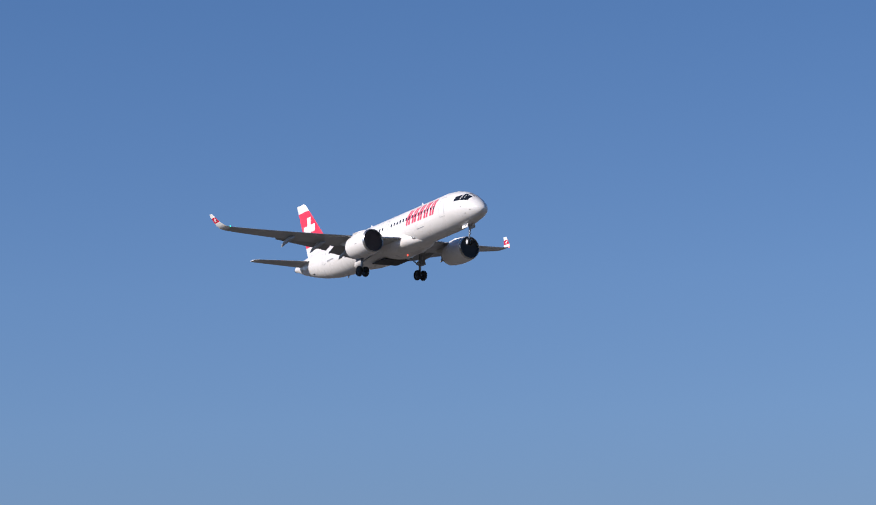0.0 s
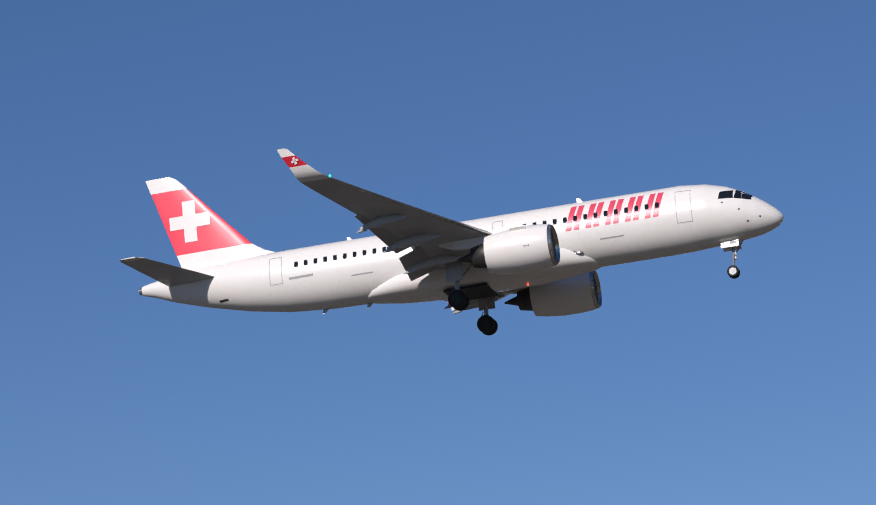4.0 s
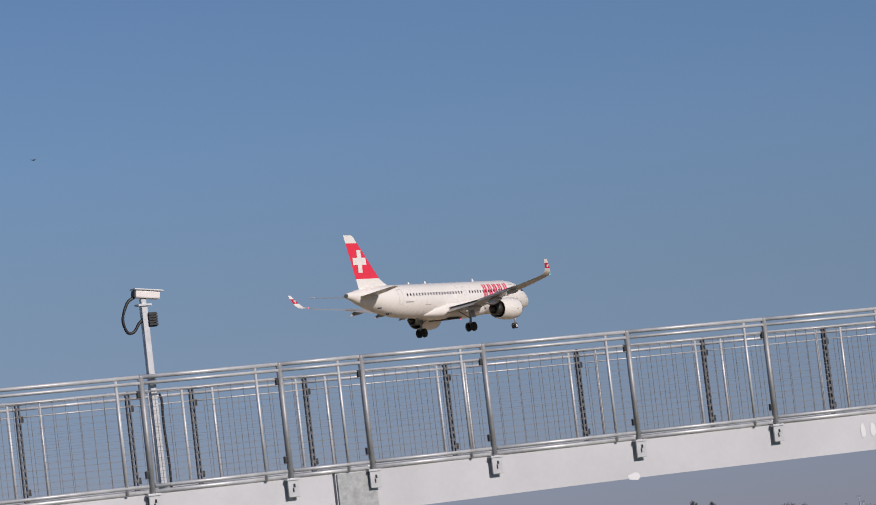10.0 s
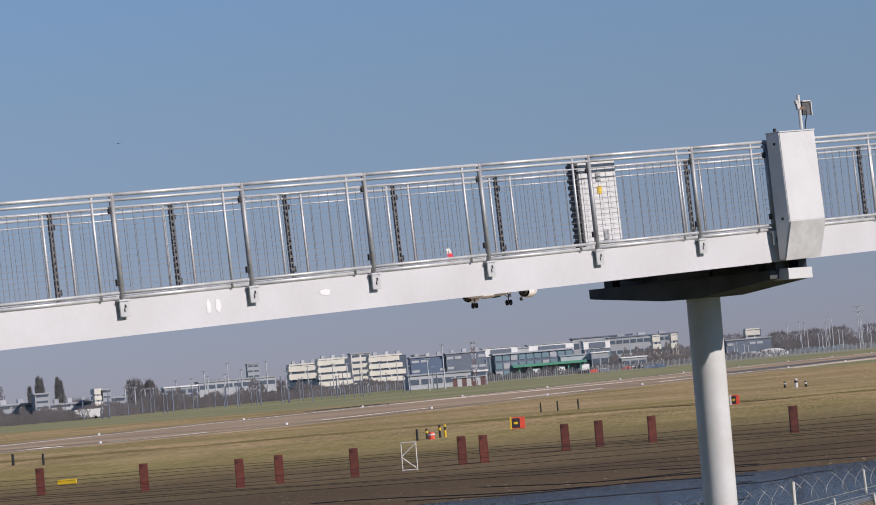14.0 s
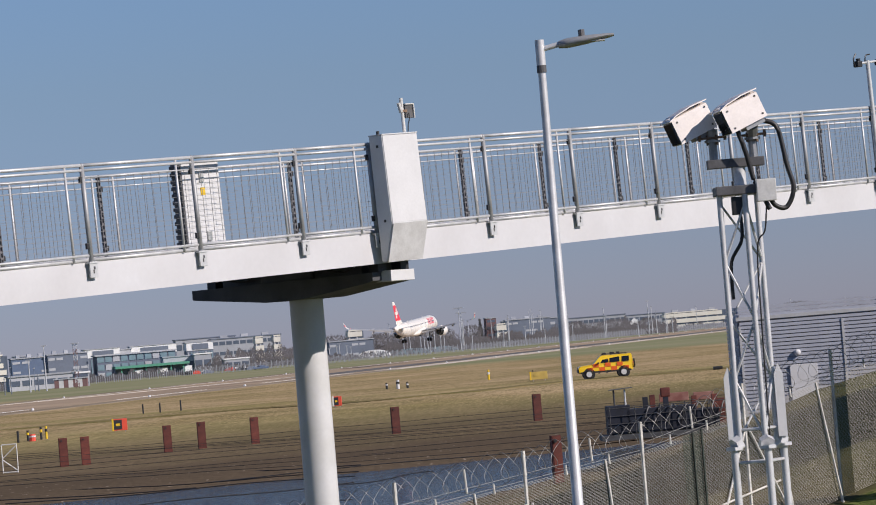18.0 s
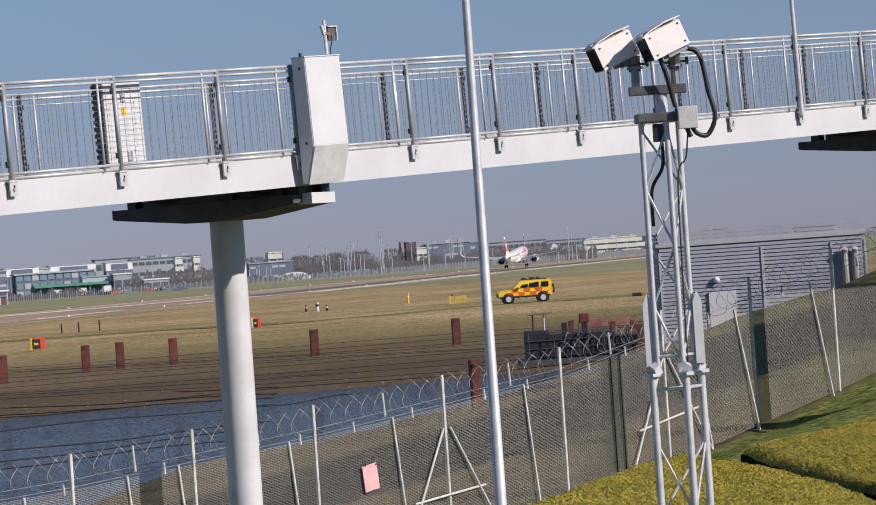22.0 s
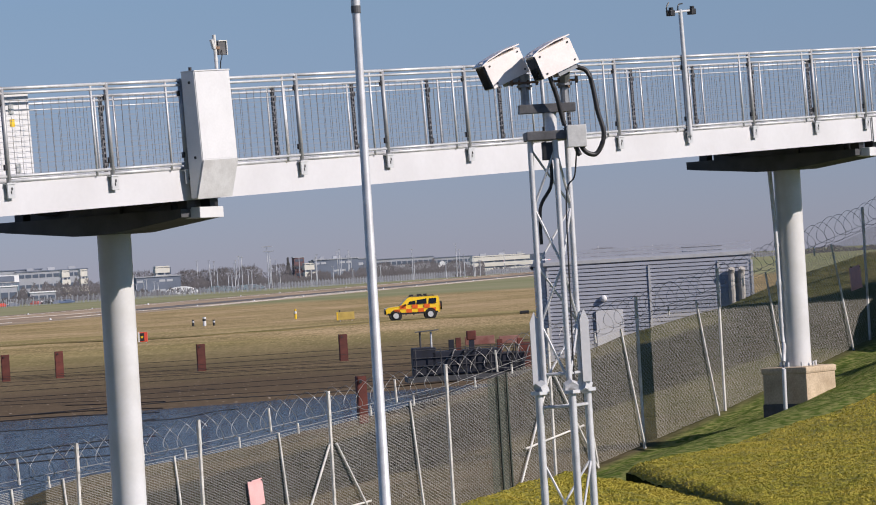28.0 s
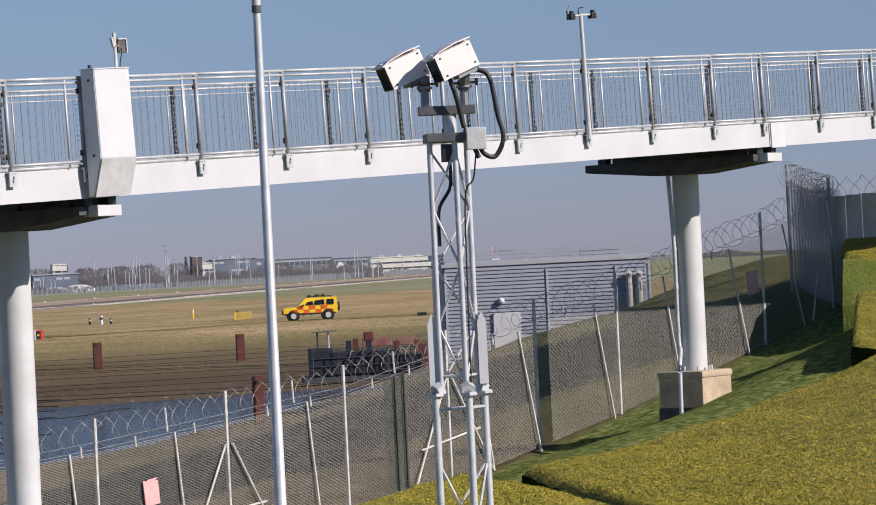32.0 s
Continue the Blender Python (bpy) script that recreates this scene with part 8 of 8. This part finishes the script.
# ---- driverless pod on the guideway ----
def pod():
    g = thing("transit_pod", GW @ Matrix.Translation((1.75, 1.25, 0.08)), "white driverless pod with green squares and dark end windows", "pod car")
    # half of the hoop-shaped cross-section, from the near sill to the crown
    half = [(-0.735, 0.20), (-0.750, 0.55), (-0.742, 0.95), (-0.700, 1.32), (-0.615, 1.62), (-0.46, 1.83), (-0.24, 1.945), (0.0, 1.98)]
    hoop = half + [(-y, z) for y, z in half[-2::-1]]

    # the nose leans out far, the tail less
    def reach(z, sg=1):
        if sg < 0:
            return lerp(z, (0.2, 0.6, 1.0, 1.4, 1.75, 1.98), (2.02, 1.88, 1.56, 1.36, 1.28, 1.18))
        return lerp(z, (0.2, 0.6, 1.0, 1.4, 1.75, 1.98), (1.72, 1.68, 1.54, 1.33, 1.13, 1.0))

    def glass_edge(z):
        return lerp(z, (0.2, 0.54, 1.19, 1.5, 1.77, 1.9, 1.98), (2.03, 2.05, 1.96, 1.80, 1.56, 1.36, 1.28))

    def nose(z):
        return lerp(z, (0.2, 0.7, 1.4, 1.8, 1.98), (2.10, 2.13, 2.00, 1.66, 1.36))

    def side_y(z):
        return lerp(z, [p[1] for p in half], [p[0] for p in half])
    bm = new_bm()
    rings = [[(k / 6 * reach(z, k), y, z) for y, z in hoop] for k in range(-6, 7)]
    skin(bm, rings)
    bmesh.ops.recalc_face_normals(bm, faces=bm.faces)
    body = part("body", bm, PODWHITE, g, smooth=False)
    for p in body.data.polygons:
        p.use_smooth = len(p.vertices) == 4
    # nose: black side windows that wrap the corner, a white arch, and a printed panel between
    def front(f, k, y, z):
        x = reach(z, -1) + (glass_edge(z) - reach(z, -1)) * f
        return (-x, y * k, 0.2 + (z - 0.2) * (1 - (1 - k) * 0.12))
    for mirror in (1, -1):
        bm = new_bm()
        skin(bm, [[front(f, k, y * mirror, z) for y, z in half[:7]] for f, k in ((0.004, 1.003), (0.35, 0.94), (0.7, 0.80), (1.0, 0.58))], close=False, caps=False)
        part("quarter_window", bm, PODBLACK, body, "black curved quarter window", smooth=True)
    bm = new_bm()
    pipe(bm, [front(1.0, 0.59, y, z) for y, z in hoop], 0.024, 8)
    part("arch_rim", bm, PODWHITE, body, "white arched rim", smooth=True)
    bm = new_bm()
    skin(bm, [[front(f, k, y, z) for y, z in half[6:] + [(-half[6][0], half[6][1])]] for f, k in ((0.0, 1.0), (0.5, 0.88), (1.0, 0.58))], close=False, caps=False)
    part("brow", bm, PODWHITE, body, smooth=True)
    bm = new_bm()
    rows = []
    for f, k in ((0.0, 0.58), (0.35, 0.50), (0.65, 0.38), (0.9, 0.20), (1.0, 0.02)):
        ring = []
        for y, z in hoop:
            zz = 0.2 + (z - 0.2) * (1 - 0.42 * 0.12)
            ring.append((-(glass_edge(z) + (nose(z) - glass_edge(z)) * f), y * k, zz if f < 0.01 else 0.2 + (zz - 0.2) * (1 - 0.10 * f)))
        rows.append(ring)
    skin(bm, rows, close=False, caps=False)
    part("end_panel", bm, PODEND, body, "curved end panel greyed to stand for shade", smooth=True)
    bm = new_bm()
    for y0, y1, z0, z1 in ((-0.38, -0.14, 0.35, 1.15), ):
        skin(bm, [[(-(nose(z) + 0.012 - 0.10 * abs(y)), y + 0.22 * (z - z0), z) for z in (z0, (z0 + z1) / 2, z1)] for y in (y0, y1)], close=False, caps=False)
    part("printed_band", bm, TEAL, body)
    # tail: a black rim and a rounded end
    bm = new_bm()
    for edge in (half[:6], [(-y, z) for y, z in half[:6]]):
        skin(bm, [[(reach(z) + dx, y * k, z) for y, z in edge] for dx, k in ((0.004, 1.004), (0.08, 0.985), (0.15, 0.95))], close=False, caps=False)
    part("quarter_window", bm, PODBLACK, body, "black curved quarter window", smooth=True)
    bm = new_bm()
    skin(bm, [[(reach(z) + dx, y * k, z) for y, z in half[5:] + [(-y, z) for y, z in half[-2:4:-1]]] for dx, k in ((0.002, 1.0), (0.08, 0.985), (0.15, 0.95))], close=False, caps=False)
    part("brow", bm, PODWHITE, body, smooth=True)
    bm = new_bm()
    skin(bm, [[(reach(z) + dx, y * k, 0.2 + (z - 0.2) * (1 - (1 - k) * 0.2)) for y, z in hoop] for dx, k in ((0.145, 0.955), (0.18, 0.80), (0.20, 0.5), (0.205, 0.05))], close=False, caps=False)
    part("end_panel", bm, PODEND, body, "curved end panel greyed to stand for shade", smooth=True)
    for sg in (-1, 1):
        bm = new_bm()
        x0, x1 = (1.60, 2.30) if sg < 0 else (1.45, 1.86)
        skin(bm, [[(sg * x0, y, z) for y, z in ((-0.70, 0.14), (0.70, 0.14), (0.70, 0.38), (-0.70, 0.38))], [(sg * (x0 + x1) / 2, y, z) for y, z in ((-0.70, 0.14), (0.70, 0.14), (0.70, 0.36), (-0.70, 0.36))],
                  [(sg * x1, y * 0.66, z) for y, z in ((-0.70, 0.18), (0.70, 0.18), (0.70, 0.32), (-0.70, 0.32))]])
        part("bumper_apron", bm, PODWHITE, body)
    bm = new_bm()
    box(bm, (0, 0, 0.14), (3.5, 1.42, 0.18), bevel=0.05)
    part("skirt", bm, PODWHITE, body)
    for x in (-1.15, 1.15):
        for y in (-0.62, 0.62):
            wheel(g, x, y, 0.02, 0.22, 0.14)

    def on_side(x, z, w, h, mt, name, tilt=0.0):
        """Flat graphic that follows the curve of the side."""
        bm = new_bm()
        rows = []
        for k in range(5):
            zz = z + h * (k / 4 - 0.5)
            xx = x + tilt * (k / 4 - 0.5)
            y = side_y(zz)
            rows.append([(xx - w / 2, y - 0.008, zz), (xx + w / 2, y - 0.008, zz), (xx + w / 2, y + 0.004, zz), (xx - w / 2, y + 0.004, zz)])
        skin(bm, rows)
        part(name, bm, mt, body)
    for x in (-0.10, 0.80):
        on_side(x, 1.03, 0.018, 1.50, INK, "door_seam", 0.02)
    on_side(0.35, 1.78, 0.92, 0.014, INK, "door_seam")
    for x in (-0.32, 0.12):
        bm = new_bm()
        rod(bm, (x, 0, 1.96), (x, 0, 2.06), 0.035, seg=8)
        part("roof_stud", bm, CABWHITE, body)
    for x, z, w, h, mt, tl in ((-0.86, 1.26, 0.22, 0.22, CYAN, 0.02), (-0.79, 1.00, 0.28, 0.28, LIME, 0.0), (-0.50, 0.99, 0.27, 0.32, GREEN, 0.0), (-0.50, 0.69, 0.22, 0.24, TEAL, 0.0), (-1.08, 1.52, 0.18, 0.18, CYAN, 0.0),
                               (1.16, 1.02, 0.13, 0.20, LIME, 0.12), (1.00, 0.72, 0.15, 0.42, TEAL, 0.28), (1.02, 1.42, 0.16, 0.16, CYAN, 0.0), (0.9, 0.42, 1.3, 0.05, PODSILVER, 0.0), (-0.2, 0.36, 1.2, 0.045, PODSILVER, 0.0), (-1.2, 0.28, 1.0, 0.045, PODSILVER, 0.0)):
        on_side(x, z, w, h, mt, "graphic_square", tl)
    for path in ([(-1.22, 1.05), (-1.12, 1.30), (-0.8, 1.42), (-0.42, 1.30), (-0.24, 1.0), (-0.34, 0.62), (-0.66, 0.46), (-1.0, 0.58), (-1.2, 0.95)],
                 [(-0.42, 1.52), (-0.30, 1.70), (-0.14, 1.66), (-0.12, 1.52), (-0.26, 1.44), (-0.40, 1.54)], [(0.15, 0.50), (0.35, 0.66), (0.55, 0.62), (0.9, 0.74)], [(-0.75, 0.55), (-0.6, 0.62), (-0.5, 0.54), (-0.62, 0.5)]):
        bm = new_bm()
        pipe(bm, arc([(x, side_y(z) - 0.006, z) for x, z in path], 5), 0.006, 5)
        part("drawn_line", bm, INK, body)
    # slogan on the side
    for i, words in enumerate(("Fast IT.", "Faster", "business.")):
        cu = bpy.data.curves.new("slogan", 'FONT')
        cu.body = words
        cu.size = 0.31
        cu.offset = -0.004
        cu.extrude = 0.002
        tmp = bpy.data.objects.new("tmp", cu)
        me = bpy.data.meshes.new_from_object(tmp)
        me.materials.clear()
        me.materials.append(INK)
        bpy.data.objects.remove(tmp)
        zz = 1.42 - 0.285 * i
        y0, y1 = side_y(zz), side_y(zz + 0.24)
        share("slogan_line", me, body, Matrix.Translation((-0.04, y0 - 0.010, zz)) @ pose(0, 0, 0, 90 - math.degrees(math.atan2(y1 - y0, 0.24)), 0, 0))
    on_side(-1.66, 0.42, 0.26, 0.10, INK, "number_bar")
    on_side(0.6, 0.34, 0.5, 0.04, LINE, "small_print")
    return g


# blue-grey of the end panels stands for white paint in shade
PODEND = mat("pod_end_shade", (0.55, 0.60, 0.66), 0.4, vary=0.05, scale=1, second=(0.46, 0.56, 0.60))
PODBLACK = mat("pod_black_glazing", (0.010, 0.010, 0.012), 0.9, vary=0.1)
PODSILVER = mat("pod_silver", (0.34, 0.38, 0.45), 0.4, vary=0.1)
POD = pod()


# ---- bare tree that reaches over the camera ----
def camera_tree():
    g = thing("bare_tree", Matrix(), "bare winter tree with a knobbly dark branch", "tree")
    m = aim(-126.632, 11.913, -2.748) @ Matrix.Translation((0, 0, -5.0))
    k = 5.0 / 6096

    def p(x, y, dz=0.0):
        return m @ Vector(((x - 784) * k, (452 - y) * k, dz))
    bm = new_bm()
    limb = [(-1.4, -4.9, 8.4), p(-700, -700, -0.1), p(-100, -330), p(250, -60), p(400, 30), p(450, 70), p(510, 112)]
    pipe(bm, arc(limb, 6), [0.060 - 0.053 * min(1, i / 24) for i in range(37)], 8)
    pipe(bm, arc([p(510, 110), p(580, 108), p(650, 102), p(720, 92), p(790, 82), p(815, 76), p(838, 60), p(852, 42), p(864, 22)], 5), [0.0065 - 0.0045 * i / 40 for i in range(41)], 6)
    pipe(bm, arc([p(400, -80), p(425, 0), p(470, 62), p(520, 105)], 5), [0.012 - 0.005 * i / 15 for i in range(16)], 7)
    part("limb", bm, BARK, g, smooth=True)
    for pts, r in (([p(455, 58), p(465, 30), p(490, 10), p(505, -8)], 0.006), ([p(500, 100), p(512, 68), p(520, 45), p(518, 40)], 0.005), ([p(508, 112), p(514, 132), p(516, 152)], 0.005),
                   ([p(446, 66), p(432, 78), p(424, 82)], 0.005)):
        bm = new_bm()
        a = arc(pts, 4)
        pipe(bm, a, [r * (1 - 0.55 * i / len(a)) for i in range(len(a))], 6)
        part("twig", bm, BARK, g)
    for x, y in ((645, 88), (660, 106), (692, 82), (702, 84), (732, 96), (772, 74), (778, 90), (792, 74), (796, 84), (822, 74), (815, 72), (828, 70), (842, 52), (850, 46), (860, 30)):
        bm = new_bm()
        c = p(x, y)
        bmesh.ops.create_icosphere(bm, subdivisions=1, radius=0.0042, matrix=Matrix.Translation(c) @ Matrix.Diagonal((1, 1, 1.6, 1)))
        part("bud", bm, BARK, g)
    bm = new_bm()
    zg = ground_z(-1.5, -5.2)
    pipe(bm, [(-1.6, -5.3, zg - 0.2), (-1.5, -5.2, zg + 1.5), (-1.45, -5.05, 6.5), (-1.4, -4.9, 8.4), (-1.0, -5.4, 10.5), (-0.7, -5.7, 12.0)], [0.26, 0.22, 0.17, 0.13, 0.07, 0.02], 12)
    part("trunk", bm, BARK, g, smooth=True)


camera_tree()

# ---- vapour trail with a tiny jet ----
g = thing("vapour_trail", Matrix(), "thin white vapour trail of a distant jet", "vapour trail")
m = aim(-121.418, 12.501, -2.899)
k = 4600.0 / 6096
TRAIL = mat("vapour_white", (0.85, 0.88, 0.92), 1.0, vary=0.02)
for i in range(14):
    t0, t1 = i / 14, (i + 0.9 + 0.1 * (i > 6)) / 14
    bm = new_bm()
    rod(bm, m @ Vector(((700 + 466 * t0 - 784) * k, (452 - (181 - 110 * t0)) * k, -4600)), m @ Vector(((700 + 466 * t1 - 784) * k, (452 - (181 - 110 * t1)) * k, -4600)), 0.12 + 0.55 * t0, 0.15 + 0.55 * t1, seg=6)
    part("trail_piece", bm, TRAIL, g)
bm = new_bm()
c = m @ Vector(((1172 - 784) * k, (452 - 70) * k, -4600))
box(bm, c, (6, 6, 1.4))
part("jet", bm, CABWHITE, g)


# ---- birds ----
def bird(name="bird"):
    g = thing("bird", Matrix(), "small dark bird in flight", "bird", "birds")
    bm = new_bm()
    skin(bm, [[(x, r * math.cos(a), r * math.sin(a)) for a in [k2 * math.pi / 3 for k2 in range(6)]] for x, r in ((0.16, 0.01), (0.10, 0.045), (0.0, 0.055), (-0.12, 0.03), (-0.22, 0.012))])
    bmesh.ops.scale(bm, vec=(0.5, 0.5, 0.5), verts=bm.verts)
    part("body", bm, BLACK, g)
    for sy in (-1, 1):
        bm = new_bm()
        skin(bm, [[(0.06, sy * y, z), (-0.07, sy * y, z), (-0.07, sy * y, z + 0.012), (0.06, sy * y, z + 0.012)] for y, z in ((0.03, 0.02), (0.22, 0.10), (0.42, 0.05))])
        bmesh.ops.scale(bm, vec=(0.5, 0.5, 0.5), verts=bm.verts)
        part("wing", bm, BLACK, g)
    return g


BIRDS = [bird() for _ in range(4)]


def motions():
    # seconds, nose place, heading, pitch and bank of the airliner
    flight = [
        (0.0, -225.49, -235.92, 66.40, 78.20, 2.51, -0.45), (2.0, -206.92, -111.57, 60.25, 78.20, 2.51, -0.45),
        (4.0, -188.35, 12.77, 54.09, 78.20, 2.51, -0.45), (5.0, -179.11, 74.77, 51.12, 78.20, 2.51, -0.45), (6.0, -170.07, 136.66, 48.23, 78.20, 2.51, -0.45),
        (7.0, -161.47, 198.35, 45.58, 78.20, 2.51, -0.45), (8.0, -152.76, 260.40, 42.95, 78.20, 2.51, -0.45), (8.5, -147.56, 291.9, 41.1, 78.20, 2.52, -0.44), (9.0, -142.36, 323.42, 39.3, 78.18, 2.53, -0.43), (10.0, -132.07, 385.99, 35.05, 78.15, 2.55, -0.40),
        (11.0, -121.94, 449.45, 31.79, 77.66, 2.92, -0.09), (12.0, -111.55, 512.12, 28.57, 77.32, 3.0, 0.3),
        (13.0, -101.24, 574.73, 24.97, 76.97, 2.90, 0.1), (14.0, -90.85, 637.38, 21.51, 77.00, 3.01, -0.03),
        (15.0, -80.24, 700.39, 18.15, 77.13, 3.17, -0.1), (18.0, -47.48, 891.21, 10.54, 77.53, 3.54, 0.1),
        (19.0, -36.50, 955.48, 8.33, 78.25, 4.05, 0.5), (20.0, -25.65, 1020.12, 6.82, 79.27, 4.25, 0.4),
        (21.0, -14.89, 1085.06, 6.05, 79.96, 4.25, -0.08), (22.0, -4.09, 1150.32, 5.83, 80.38, 4.20, -0.19),
        (23.0, 6.29, 1215.25, 5.66, 80.26, 4.17, -0.06), (24.0, 16.45, 1279.95, 5.55, 79.94, 4.17, 0.0),
        (25.0, 26.70, 1344.68, 5.52, 79.82, 4.12, 0.0), (26.5, 41.6, 1440.0, 5.38, 80.3, 3.6, 0.0),
        (28.5, 60.5, 1561.0, 4.50, 80.8, 0.4, 0.0), (32.0, 91.5, 1758.0, 4.36, 81.0, 0.0, 0.0)]
    # the pod glides down the guideway
    slide = [(0.0, 60.0), (4.8, 60.0), (6.0, 49.6), (11.0, 6.1), (11.5, 1.75), (12.0, -2.6), (12.9, -10.4), (32.0, -11.6)]
    walk(POD, [(t, GW @ Matrix.Translation((s, 1.25, 0.08))) for t, s in slide])
    # small birds drift past
    for b, rows in zip(BIRDS, (((0.0, -96.0, -70.0, 22.0), (1.0, -90.0, -77.3, 23.4), (4.0, -80.0, -100.0, 27.0), (32.0, -60.0, -160.0, 30.0)),
                               ((0.0, -120.0, 120.0, 34.0), (9.0, -85.4, 156.9, 27.6), (32.0, -10.0, 230.0, 45.0)),
                               ((0.0, -110.0, 160.0, 30.0), (9.0, -78.8, 204.8, 20.7), (32.0, 10.0, 320.0, 55.0)),
                               ((0.0, -50.0, 90.0, 14.0), (11.2, -53.0, 139.9, 15.9), (11.8, -53.2, 142.0, 16.1), (32.0, -60.0, 210.0, 40.0)))):
        walk(b, [(t, pose(x, y, z, 0, -6, 70)) for t, x, y, z in rows])
    walk(PLANE, [(t, pose(x, y, z, r, -p, h)) for t, x, y, z, h, p, r in flight])


motions()
